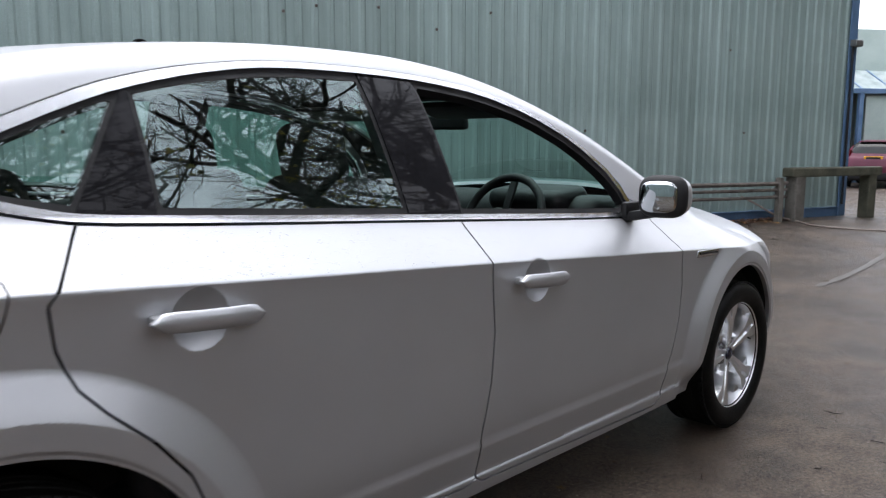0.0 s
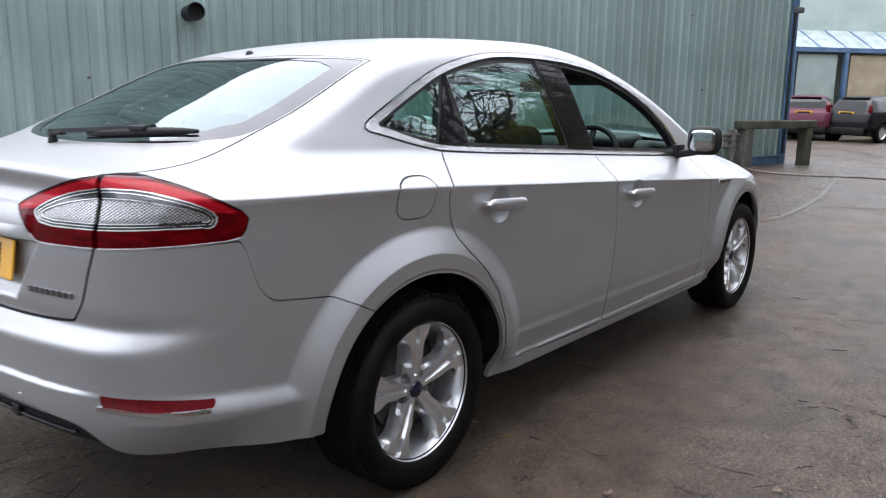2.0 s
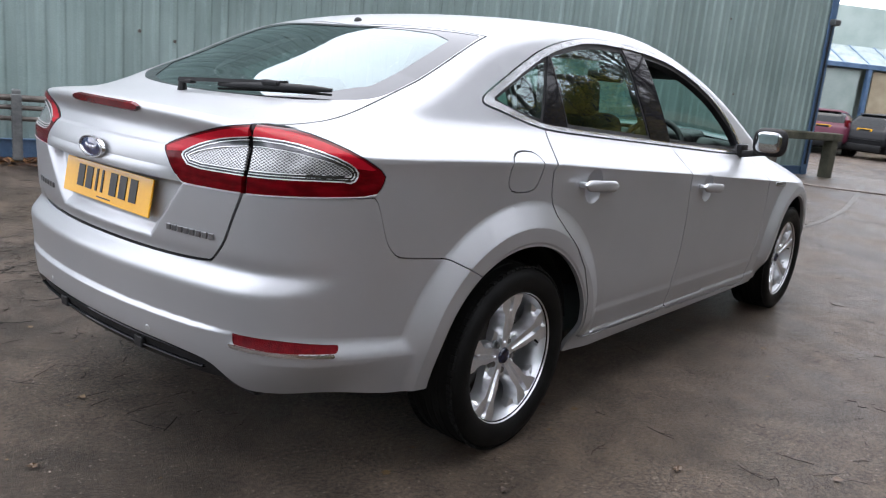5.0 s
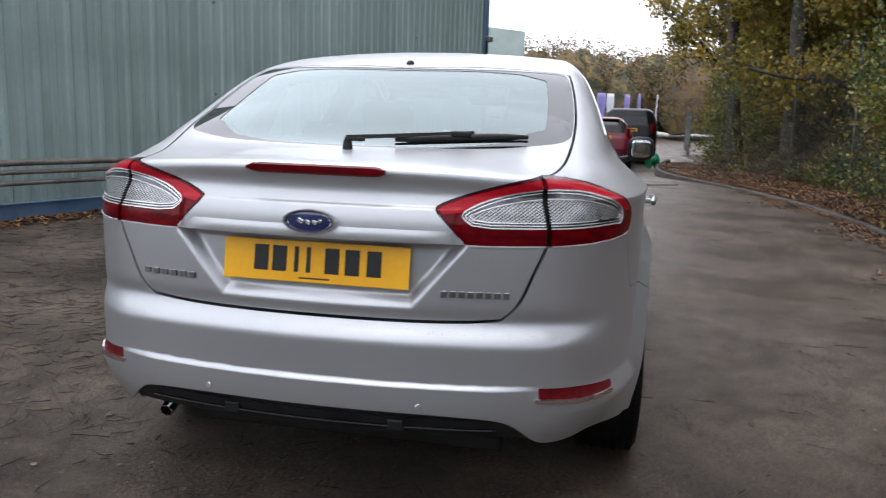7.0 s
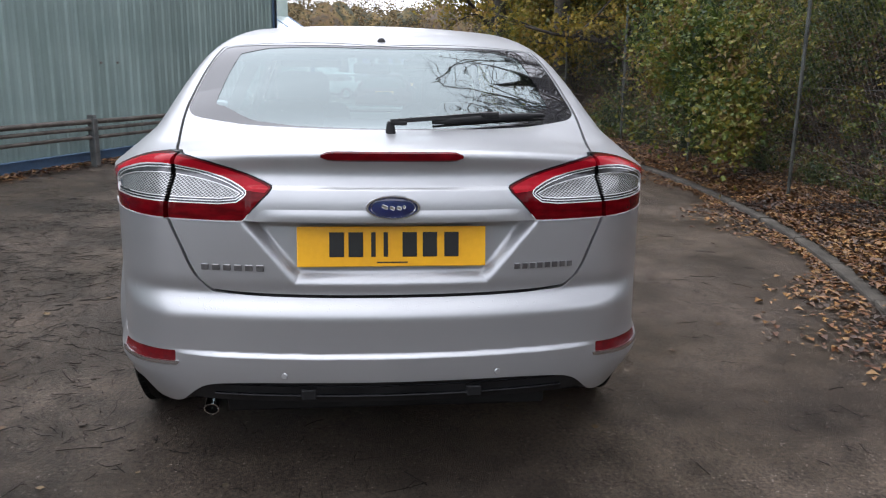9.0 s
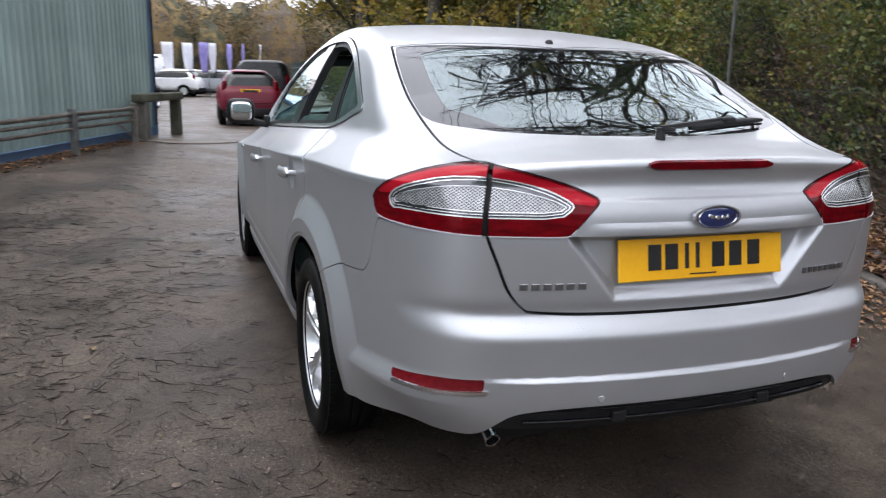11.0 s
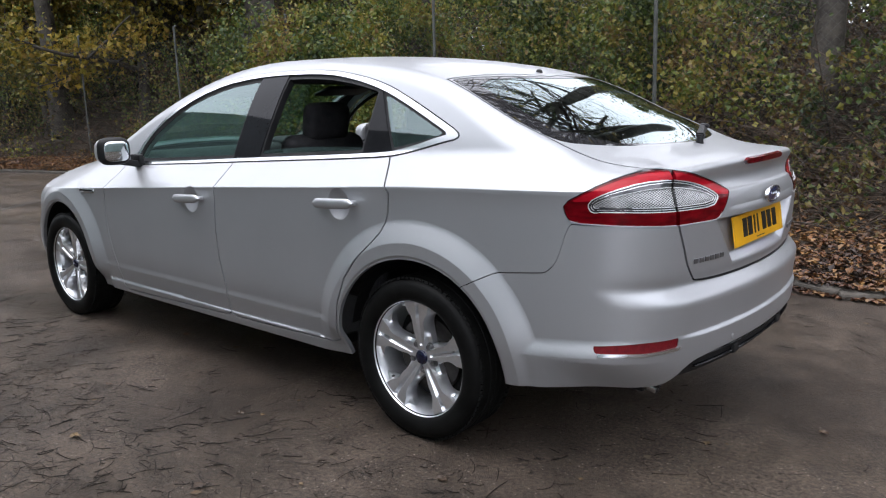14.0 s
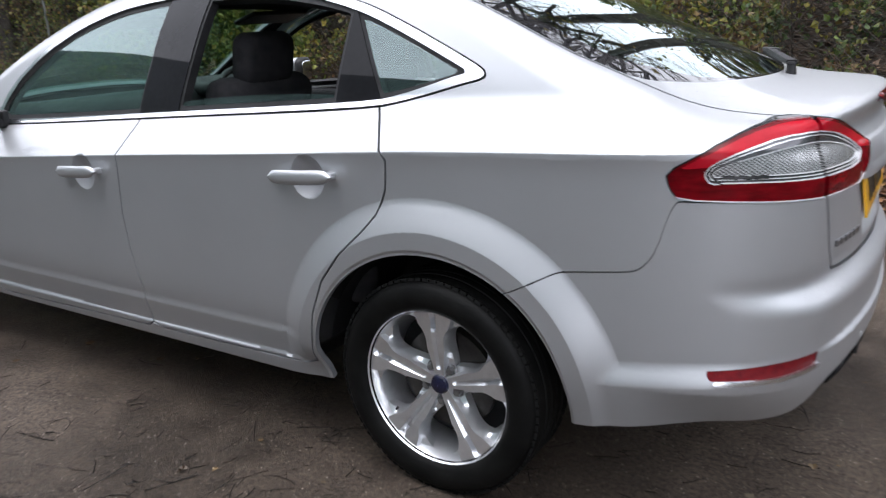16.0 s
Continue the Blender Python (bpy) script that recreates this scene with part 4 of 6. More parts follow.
def build_hatchback():
    car = thing("silver_hatchback", Matrix(), "silver five-door hatchback with wet paint parked on the asphalt", "car")
    v, t = nets(body, (-1.06, -.03, .14), (3.86, .97, 1.53), .0125)
    v, t = finer(body, v, t, v[t].mean(1)[:, 0] < -.80)
    for width in (1.0, .007):
        mid = v[t].mean(1)
        turn = np.arctan2(np.abs(mid[:, 1]), -mid[:, 0])
        arch = np.minimum(np.hypot(mid[:, 0], mid[:, 2] - AXLE), np.hypot(mid[:, 0] - WHEELBASE, mid[:, 2] - AXLE))
        near_lamp = (mid[:, 0] < -.45) & (np.abs(mid[:, 2] - .965) < .10) & (np.abs(turn - .635) < .325) & (np.minimum(np.abs(inside(LAMP, turn, mid[:, 2])), np.minimum(np.abs(inside(LENS, turn, mid[:, 2])), np.abs(inside(LENS, turn, mid[:, 2]) + .015))) < min(width, .12))
        v, t = finer(body, v, t, near_lamp | ((mid[:, 1] > .6) & (np.abs(arch - .408) < .026)))
    for width in (.022, .010):
        mid = v[t].mean(1)
        v, t = finer(body, v, t, (np.abs(low_y(mid[:, 2]) - (crease_z(mid[:, 0]) - .94) * .1 + .006 - up_y(mid[:, 2] - belt_z(mid[:, 0]))) < width) & (mid[:, 1] > .5) & (mid[:, 0] < 3.2))
    for _ in range(2):
        mid = v[t].mean(1)
        arch = np.minimum(np.hypot(mid[:, 0], mid[:, 2] - AXLE), np.hypot(mid[:, 0] - WHEELBASE, mid[:, 2] - AXLE))
        v, t = finer(body, v, t, (mid[:, 1] > .6) & (np.minimum(np.abs(arch - .540), np.abs(arch - .454)) < .012))
        mid = v[t].mean(1)
        low = mid[:, 2] + .06 * (mid[:, 0] + .6)
        v, t = finer(body, v, t, (mid[:, 1] > .45) & (mid[:, 0] < -.28) & (mid[:, 0] > -.80) & (np.minimum(np.abs(low - .497), np.abs(low - .439)) < .010))
    for _ in range(2):
        mid = v[t].mean(1)
        v, t = finer(body, v, t, np.minimum(*[np.hypot(mid[:, 0] - a, mid[:, 2] - b) for a, b in HANDLES]) < .085)
    v, t = clip(v, t, -v[:, 1])

    def cut(v, t, f):
        x, y, z = v.T
        return clip(v, t, f(x, y, z))
    GAP = .0032
    # openings under the car and at the wheels
    v, t = cut(v, t, lambda x, y, z: .392 - np.where(y > .45, np.minimum(np.hypot(x * .985, z - AXLE), np.hypot((x - WHEELBASE) * .985, z - AXLE)), 9))
    low_v, low_t = v, t
    v, t = cut(v, t, lambda x, y, z: np.where(x < -.35, hem_z(wrap(x, y)), .248) - z)
    dv, dt = cut(low_v, low_t, lambda x, y, z: np.maximum(np.maximum(z - hem_z(wrap(x, y)), .352 - z), np.maximum(wrap(x, y) - .60, x)))
    panel("rear_diffuser", dv, dt, body, BLACK, car, "ribbed black plastic diffuser", .03, "both", -.012)

    # glass areas
    d = lambda x, y, z: inside(DLO, x, z) + np.where(y < .3, 9, 0)
    sv, st = cut(v, t, d)
    v, t = cut(v, t, lambda x, y, z: .0045 - d(x, y, z))
    bl = lambda x, y, z: np.where((z > 1.04) & (x < .3), inside(BACKLIGHT, x, y), 9)
    gv, gt = cut(v, t, lambda x, y, z: bl(x, y, z))
    panel("rear_window", gv, gt, body, BACK_GLASS, car, "dark tinted rear window with rain spots", 0, "both", -.003)
    fv, ft = cut(v, t, lambda x, y, z: np.maximum(bl(x, y, z), -bl(x, y, z) - np.interp(np.abs(y) * 1.0, [.28, .42, .52], [.018, .034, .085])))
    panel("rear_window_border", fv, ft, body, PRINTED, car, "black printed border", 0, "both", -.0015)
    v, t = cut(v, t, lambda x, y, z: -bl(x, y, z))
    ws = lambda x, y, z: np.where((z > .9) & (x > 1.5), inside(WINDSCREEN, x, y), 9)
    gv, gt = cut(v, t, ws)
    panel("windscreen", gv, gt, body, GLASS, car, "", 0, "both", -.003)
    v, t = cut(v, t, lambda x, y, z: -ws(x, y, z))

    # side windows, pillars and bright trim on both sides
    ring = lambda x, y, z: -inside(DLO, x, z) - np.interp(z - belt_z(x), [0, .06], [.013, .023]) + .007 * ease((x - .25) / .5) * ease((z - belt_z(x) - .1) / .1)
    for side, mir in (("left", ""), ("right", "flip")):
        iv, it = cut(sv, st, lambda x, y, z: -ring(x, y, z))
        cv, ct = cut(sv, st, ring)
        panel("window_trim", cv, ct, body, CHROME, car, "bright aluminium window surround", .012, mir, .004)
        # x of the pillar edges falls towards the belt
        lean = lambda x, z, xb, xt: x - (xb + (xt - xb) * (z - 1.06) / .33)
        gf = lambda x, y, z: -lean(x, z, 1.255, 1.237)
        gr = lambda x, y, z: np.maximum(lean(x, z, 1.055, 1.035), -np.maximum(lean(x, z, .362, .478), lean(x, z, .372, .372)))
        gq = lambda x, y, z: lean(x, z, .195, .395)
        pillars = lambda x, y, z: np.minimum(np.minimum(gf(x, y, z), gr(x, y, z)), gq(x, y, z))
        pv, pt = cut(iv, it, lambda x, y, z: -pillars(x, y, z))
        for s_ in (1, -1):
            qv, qt = cut(pv, pt, lambda x, y, z: s_ * (x - .8))
            panel("window_pillar", qv, qt, body, GLOSS_BLACK, car, "gloss black pillar cover", .02, mir, -.002)
        for nm, fn in (("front_side_window", gf), ("rear_side_window", gr), ("quarter_window", gq)):
            wv, wt = cut(iv, it, fn)
            fv, ft = cut(wv, wt, lambda x, y, z: np.maximum(-(np.maximum(fn(x, y, z), inside(DLO, x, z) + .021) + .012), -9.))
            panel("window_seal", fv, ft, body, BLACK, car, "black rubber seal", .03, mir, -.006)
            opened = (side == "right" and nm == "front_side_window") or (side == "left" and nm == "rear_side_window")
            if opened:
                if side == "left":
                    wv, wt = cut(wv, wt, lambda x, y, z: z - (belt_z(x) + .052 - .10 * (x - .75) ** 2))
                    panel(nm, wv, wt, body, GLASS, car, "wound-down glass showing its upper edge", 0, mir, -.008)
                continue
            panel(nm, wv, wt, body, GLASS, car, "", 0, mir, -.008)

    # lamps and reflectors
    on_tail = lambda x: np.where(x > -.45, 9, 0)
    lamp = lambda x, y, z: inside(LAMP, wrap(x, y), z) + on_tail(x)
    lens = lambda x, y, z: inside(LENS, wrap(x, y), z) + on_tail(x)
    lv, lt = cut(v, t, lambda x, y, z: lamp(x, y, z) + .0012)
    v, t = cut(v, t, lambda x, y, z: -lamp(x, y, z) + .0004)
    refl = lambda x, y, z: inside(REFLECTOR, wrap(x, y), z) + on_tail(x)
    rv, rt = cut(v, t, refl)
    cv, ct = cut(v, t, lambda x, y, z: np.maximum(np.maximum(refl(x, y, z) - .011, -refl(x, y, z)), np.maximum(z - .474 + .02 * (wrap(x, y) - .7), wrap(x, y) - .838)))
    for mir in ("", "flip"):
        holder = part("rear_lamp", box(bmesh.new(), (.02, .2, .08), pose(-.70, .50 * (-1 if mir else 1), .96), .006), BLACK, car, "red and clear wraparound rear lamp")
        for name, side_of, low, high in (("side_lamp_cover", 1, .606, 2), ("tailgate_lamp_cover", -1, 0, .592)):
            zone = lambda x, y, z: np.maximum(low - wrap(x, y), wrap(x, y) - high)
            wv, wt = cut(lv, lt, zone)
            dv_, dt_ = cut(wv, wt, lambda x, y, z: np.maximum(-lamp(x, y, z) - .0035, .90 - z))
            panel("lamp_border", dv_, dt_, body, GLOSS_BLACK, holder, "dark smoked lamp edge", .02, mir, .001)
            wv, wt = cut(wv, wt, lambda x, y, z: -np.maximum(-lamp(x, y, z) - .0035, .90 - z))
            av, at = cut(wv, wt, lambda x, y, z: -lens(x, y, z))
            band = lambda x, y, z: np.maximum((.9875 + .0025 * side_of) - .03 * np.abs(wrap(x, y) - .62) / .3 - z, lamp(x, y, z) + .0085)
            bv, bt = cut(av, at, lambda x, y, z: -band(x, y, z))
            panel("red_lens", bv, bt, body, LAMP_RED, holder, "deep red lamp lens", .02, mir, .001)
            bv, bt = cut(av, at, band)
            panel("red_light_band", bv, bt, body, LAMP_BRIGHT, holder, "bright red upper light band", .02, mir, .001)
            fv_, ft_ = cut(lv, lt, lambda x, y, z: np.maximum(zone(x, y, z), np.maximum(-lamp(x, y, z) - .0040, z - .90)))
            panel("lamp_flange", fv_, ft_, body, LAMP_EDGE, holder, "pale flange under the lamp", .004, mir, .003)
            inset = lambda x, y, z: lens(x, y, z) + .009 * ease((z - .955) / .06)
            for near, far, stuff, nm, words, out in ((0, .0030, LAMP_EDGE, "lens_edge", "bright lens edge", 0), (.0030, .0078, LAMP_RIM, "lens_step", "grey stepped lens rim", -.003), (.0078, .0100, LAMP_EDGE, "lens_line", "bright line in the lens", -.002)):
                bv, bt = cut(wv, wt, lambda x, y, z: np.maximum(lens(x, y, z) + near, -lens(x, y, z) - far))
                panel(nm, bv, bt, body, stuff, holder, words, .006, mir, out)
            bv, bt = cut(wv, wt, lambda x, y, z: np.maximum(lens(x, y, z) + .0100, -inset(x, y, z) - .0150))
            panel("lens_step", bv, bt, body, LAMP_RIM, holder, "grey stepped lens rim", .006, mir, -.004)
            bv, bt = cut(wv, wt, lambda x, y, z: np.maximum(inset(x, y, z) + .0150, -inset(x, y, z) - .0172))
            panel("lens_line", bv, bt, body, LAMP_EDGE, holder, "bright line in the lens", .006, mir, -.003)
            bv, bt = cut(wv, wt, lambda x, y, z: inset(x, y, z) + .0172)
            panel("clear_lens", bv, bt, body, LAMP_CLEAR, holder, "clear honeycomb lens", .01, mir, -.006)
        panel("rear_reflector", rv, rt, body, REFLEX, car, "slim red bumper reflector", .01, mir, -.002)
        panel("reflector_trim", cv, ct, body, CHROME, car, "bright strip under the reflector", .006, mir, .004)
    v, t = cut(v, t, lambda x, y, z: -refl(x, y, z))

    # shut lines: tailgate, bumper, doors, fuel flap
    def split(f):
        nonlocal v, t
        iv, it = cut(v, t, lambda x, y, z: f(x, y, z) + GAP)
        v, t = cut(v, t, lambda x, y, z: -f(x, y, z) + GAP)
        return iv, it
    GAP = .0042
    tv, tt = split(tail_zone)
    GAP = .0032
    panel("tailgate", tv, tt, body, SILVER, car, "silver tailgate with a spoiler lip", .018, "both")
    GAP = .0020
    bv, bt = split(bumper_zone)
    GAP = .0032
    panel("rear_bumper", bv, bt, body, SILVER, car, "silver rear bumper", .018, "both")
    dr = split(lambda x, y, z: inside(REAR_DOOR, x, z) + np.where(y < .4, 9, 0))
    df = split(lambda x, y, z: inside(FRONT_DOOR, x, z) + np.where(y < .4, 9, 0))
    doors = {}
    for mir in ("", "flip"):
        doors["rear", mir] = panel("rear_door", *dr, body, SILVER, car, "silver rear door", .018, mir)
        doors["front", mir] = panel("front_door", *df, body, SILVER, car, "silver front door", .018, mir)
    flap = lambda x, y, z: inside(FUEL_FLAP, x, z) + np.where(y < .4, 9, 0)
    panel("body_shell", v, t, body, SILVER, car, "", .018, "")
    v2, t2 = v, t
    v, t = cut(v2, t2, lambda x, y, z: flap(x, y, z) + .0022)
    panel("fuel_flap", v, t, body, SILVER, car, "rounded fuel filler flap", .01, "flip")
    v, t = cut(v2, t2, lambda x, y, z: -flap(x, y, z) + .0022)
    panel("body_shell", v, t, body, SILVER, car, "", .018, "flip")

    # dark inner skin behind the shut lines, wheel housings and floor
    inner = lambda x, y, z: body(x, y, z) + .030
    v, t = nets(inner, (-1.06, -.05, .14), (3.86, .97, 1.53), .04)
    v, t = clip(v, t, -v[:, 1])
    v, t = cut(v, t, lambda x, y, z: .42 - np.where(y > .45, np.minimum(np.hypot(x, z - AXLE), np.hypot(x - WHEELBASE, z - AXLE)), 9))
    v, t = cut(v, t, lambda x, y, z: -np.where((y > .3), inside(DLO, x, z) - .02, 9))
    v, t = cut(v, t, lambda x, y, z: np.where((z > 1.04) & (x < .3), -inside(BACKLIGHT, x, y) - .01, np.where((z > .9) & (x > 1.5), -inside(WINDSCREEN, x, y), -9)))
    v, t = cut(v, t, lambda x, y, z: np.where(x < -.35, hem_z(wrap(x, y)) - .008, .262) - z)
    panel("inner_skin", v, t, inner, BLACK, car, "dark inner bodywork", 0, "both")
    bm = bmesh.new()
    box(bm, (3.7, 1.0, .06), pose(1.45, 0, .205), .01)
    box(bm, (1.7, 1.50, .05), pose(1.43, 0, .235), .01)
    box(bm, (.55, 1.0, .05), pose(-.47, 0, .265), .01)
    part("floor_pan", bm, BLACK, car, "dark underbody")
    for cx in (0, WHEELBASE):
        for s in (1, -1):
            bm = bmesh.new()
            m = pose(cx, s * (.63 if cx else .68), AXLE, 90)
            lathe(bm, [(.40, -.17), (.405, .0), (.40, .17)], 40, m)
            lathe(bm, [(.05, .17 * s), (.40, .17 * s)], 40, m)
            bmesh.ops.delete(bm, geom=[q for q in bm.verts if q.co.z < .33], context="VERTS")
            part("wheel_housing", bm, BLACK, car, "", True)
    return car, doors


car, doors = build_hatchback()


# wheels
def build_wheel():
    w = thing("wheel", Matrix(), "", "")
    prof = [(.222, -.085), (.232, -.100), (.245, -.109), (.270, -.113), (.292, -.110), (.308, -.098), (.314, -.082), (.3165, -.055), (.318, 0), (.3165, .055), (.314, .082), (.308, .098), (.292, .110), (.270, .113), (.245, .109), (.232, .100), (.222, .085)]
    bm = lathe(bmesh.new(), prof, 72)
    tyre = part("tyre", bm, RUBBER, w, "wet black tyre", True)
    # tread: shoulder blocks
    bm = bmesh.new()
    for i in range(84):
        a = i * 2 * math.pi / 84
        for s in (-1, 1):
            box(bm, (.008, .018, .030), pose(0, 0, 0, 0, 0, math.degrees(a)) @ pose(.3125, 0, s * .080, 0, s * 16, 0))
    for g in (-.032, 0, .032):
        lathe(bm, [(.3178, g - .012), (.3205, g - .010), (.3205, g + .010), (.3178, g + .012)], 72)
    part("tread", bm, TREAD, tyre)
    bm = lathe(bmesh.new(), [(.205, -.09), (.207, .03), (.214, .065), (.221, .080), (.2265, .093), (.231, .0965), (.2335, .092), (.2305, .085), (.222, .08)], 72)
    rim = part("rim", bm, ALLOY, w, "silver alloy wheel rim", True)
    # five broad spokes: a raised face with a groove and a slot, on a flange that sweeps round egg-shaped holes
    bm = bmesh.new()
    for k in range(5):
        turn = math.radians(72 * k + 90)
        rows = []
        for i in range(31):
            r = .026 + .195 * i / 30
            q = (r - .026) / .195
            wide = .6283 * r
            e = (r - .070) / .151
            hole = .064 * math.sin(math.pi * e ** 1.8) ** .5 if 0 < e < 1 else 0
            flange = wide - hole
            face = min(.015 + .012 * q + .034 * q ** 1.8, flange - .006, wide - .004)
            lift = .060 + .024 * math.sin(q * 1.5) ** 1.2
            low = lift - .029 + .004 * q
            slot = .168 < r < .203
            gw, deep, sh = (.0055, .026, .003) if slot else (.0018, .0105 if r > .05 else 0, .0045 + .006 * q)
            row = []
            for u, z in ((-flange, low - .03), (-flange, low), (-face - .004, low + .008), (-face, lift), (-gw - sh, lift - .001), (-gw, lift - deep), (gw, lift - deep), (gw + sh, lift - .001), (face, lift), (face + .004, low + .008), (flange, low), (flange, low - .03)):
                ang = turn + u / r
                row.append(bm.verts.new((r * math.cos(ang), r * math.sin(ang), z)))
            rows.append(row)
        for a, b in zip(rows, rows[1:]):
            for j in range(len(a) - 1):
                bm.faces.new((a[j], a[j + 1], b[j + 1], b[j]))
    part("spokes", bm, ALLOY, rim, "five grooved alloy spokes", True)
    bm = lathe(bmesh.new(), [(.001, .060), (.026, .060), (.030, .050), (.032, .0)], 40)
    part("hub", bm, ALLOY, rim, "", True)
    bm = lathe(bmesh.new(), [(.0005, .072), (.015, .071), (.025, .067), (.029, .060)], 32)
    part("centre_cap", bm, NAVY, rim, "dark blue centre cap", True)
    for k in range(5):
        bm = bmesh.new()
        m = pose(0, 0, 0, 0, 0, 72 * k + 54) @ pose(.054, 0, 0)
        bmesh.ops.create_cone(bm, cap_ends=True, segments=6, radius1=.0115, radius2=.010, depth=.024, matrix=m @ pose(0, 0, .048))
        lathe(bm, [(.0115, .050), (.0140, .051), (.0170, .044)], 16, m)
        part("wheel_nut", bm, NUT, rim, "steel wheel nut")
    bm = lathe(bmesh.new(), [(.03, .012), (.148, .012), (.148, -.01), (.03, -.01)], 48)
    part("brake_disc", bm, DISC, w, "worn iron brake disc", True)
    bm = lathe(bmesh.new(), [(.03, -.02), (.195, -.03)], 48)
    part("back_plate", bm, BLACK, w, "", True)
    bm = rod(bmesh.new(), (.188, 0, .062), (.176, 0, .082), .0045, .003, 8)
    part("valve", bm, BLACK, rim, "", True)
    return w


wheel = build_wheel()
first = True
for cx in (0, WHEELBASE):
    for s in (1, -1):
        m = pose(cx, s * .800, AXLE, -90 * s, 0, 0) @ pose(0, 0, 0, 0, 0, {(0, 1): 36, (0, -1): 5, (WHEELBASE, 1): 20, (WHEELBASE, -1): 12}[cx, s])
        w = wheel if first else copy_thing(wheel, m)
        w.matrix_world = m
        w.parent = car
        first = False
tagged(wheel, "alloy wheel with a wet black tyre")

# tail details
def on_tail(y, z, out=0.0):
    x = float(rear_surface(np.array(y), np.array(z)))
    return x - out


# number plate with plain bars in place of its characters
px = on_tail(0, .80) - .008
bm = box(bmesh.new(), (.006, .52, .111), pose(px, 0, .809, 0, 9, 0), .002)
plate = part("number_plate", bm, PLATE, car, "yellow rear number plate with black bars")
for i, y in enumerate((.152, .100, .052, .018, -.048, -.104, -.164)):
    wd = .040 if i not in (2, 3) else .012
    bm = box(bmesh.new(), (.003, wd, .068), pose(px - .0028, y, .815, 0, 9, 0), .0008, 1)
    part("plate_bar", bm, INK, plate, "black bar")
part("plate_line", box(bmesh.new(), (.002, .085, .004), pose(px - .0095, 0, .766, 0, 9, 0)), INK, plate)
# grip strip that overhangs the plate
bm = bmesh.new()
rows = []
for i in range(25):
    row = []
    for zz, o in ((.915, .000), (.905, .004), (.892, .006), (.882, .004), (.880, -.004)):
        y = (-1 + i / 12) * (.328 + (.966 - zz) * .86)
        fade = min(1, (12 - abs(i - 12)) / 3)
        row.append(bm.verts.new((on_tail(y, zz) - o * fade if zz > .886 else on_tail(y, .893) - o * fade + .03 * (zz < .882), y, zz)))
    rows.append(row)
for a, b in zip(rows, rows[1:]):
    for j in range(4):
        bm.faces.new((a[j], a[j + 1], b[j + 1], b[j]))
part("grip_strip", bm, SILVER, car, "silver strip over the number plate", True)
# oval badge
bm = bmesh.new()
m = pose(on_tail(0, .925, .006), 0, .925, 0, -92, 0) @ Matrix.Diagonal((.44, 1, 1, 1))
lathe(bm, [(.001, .008), (.055, .0075), (.066, .004)], 40, m)
badge = part("oval_badge", bm, BLUE_OVAL, car, "dark blue oval badge with a chrome rim", True)
bm = lathe(bmesh.new(), [(.064, .002), (.066, .009), (.072, .009), (.075, .0)], 40, m)
part("badge_rim", bm, CHROME, badge, "chrome badge rim", True)
bm = lathe(bmesh.new(), [(.0575, .0072), (.0585, .0086), (.0600, .0070)], 40, m)
part("badge_line", bm, CHROME, badge, "thin chrome line inside the rim", True)
for y_, ln_, dz_ in ((.022, .018, .002), (.002, .014, -.001), (-.016, .013, -.001), (-.030, .008, .002)):
    part("badge_mark", box(bmesh.new(), (.003, ln_, .009), pose(on_tail(0, .925, .0145), y_, .925 + dz_, 24), .001, 1), CHROME, badge, "small chrome bar on the badge")
# model name badges as plain chrome bars
for centre, n_ in ((.436, 6), (-.432, 8)):
    for i in range(n_):
        y = centre + (i - (n_ - 1) / 2) * (.182 / n_)
        x = on_tail(y, .750, .003)
        bm = box(bmesh.new(), (.005, .182 / n_ * .70, .017), pose(x, y, .750, 0, 0, -math.degrees(math.atan(.5 * y))), .0012, 1)
        part("name_bar", bm, NAME_METAL, car, "small chrome name bar")
# high brake lamp
bm = bmesh.new()
rows = []
for i in range(21):
    y = -.192 + .384 * i / 20
    h_ = .0135 * min(1, (1 - abs(i - 10) / 10.6) * 6)
    x = on_tail(y, 1.056)
    rows.append([bm.verts.new((x + dx, y, 1.0565 + k * h_)) for k, dx in ((1.0, .004), (.7, -.007), (-.7, -.007), (-1, .004))])
for a, b in zip(rows, rows[1:]):
    for j in range(3):
        bm.faces.new((a[j], a[j + 1], b[j + 1], b[j]))
part("high_brake_lamp", bm, LAMP_RED, car, "slim red high brake lamp", True)
# rear wiper: pivot, arm, blade
def deck(x, y, up=0.0):
    return (x, y, float(top_surface(np.array(x), np.array(y))) + up)


pivot = (-.705, -.005)
bm = bmesh.new()
rod(bm, deck(*pivot, -.02), deck(*pivot, .026), .018, .012, 16)
box(bm, (.026, .06, .013), Matrix.Translation(deck(pivot[0] + .004, pivot[1] - .02, .028)) @ pose(0, 0, 0, 0, 0, 8), .006)
wiper = part("rear_wiper", bm, BLACK, car, "black rear wiper lying across the glass", True)
tip = (-.545, -.43)
bm = bmesh.new()
rows = []
for q in (0, .08, .2, .4, .6, .75, .82):
    x_, y_ = pivot[0] + (tip[0] - pivot[0]) * q, pivot[1] + (tip[1] - pivot[1]) * q
    c_, wd = Vector(deck(x_, y_, .034 - .004 * q)), .017 - .007 * q
    rows.append([bm.verts.new(c_ + Vector((dx * wd, 0, dz))) for dx, dz in ((-1, -.006), (-.8, .006), (.8, .006), (1, -.006))])
for a, b in zip(rows, rows[1:]):
    for j in range(4):
        bm.faces.new((a[j], a[(j + 1) % 4], b[(j + 1) % 4], b[j]))
bm.faces.new(rows[0])
bm.faces.new(rows[-1])
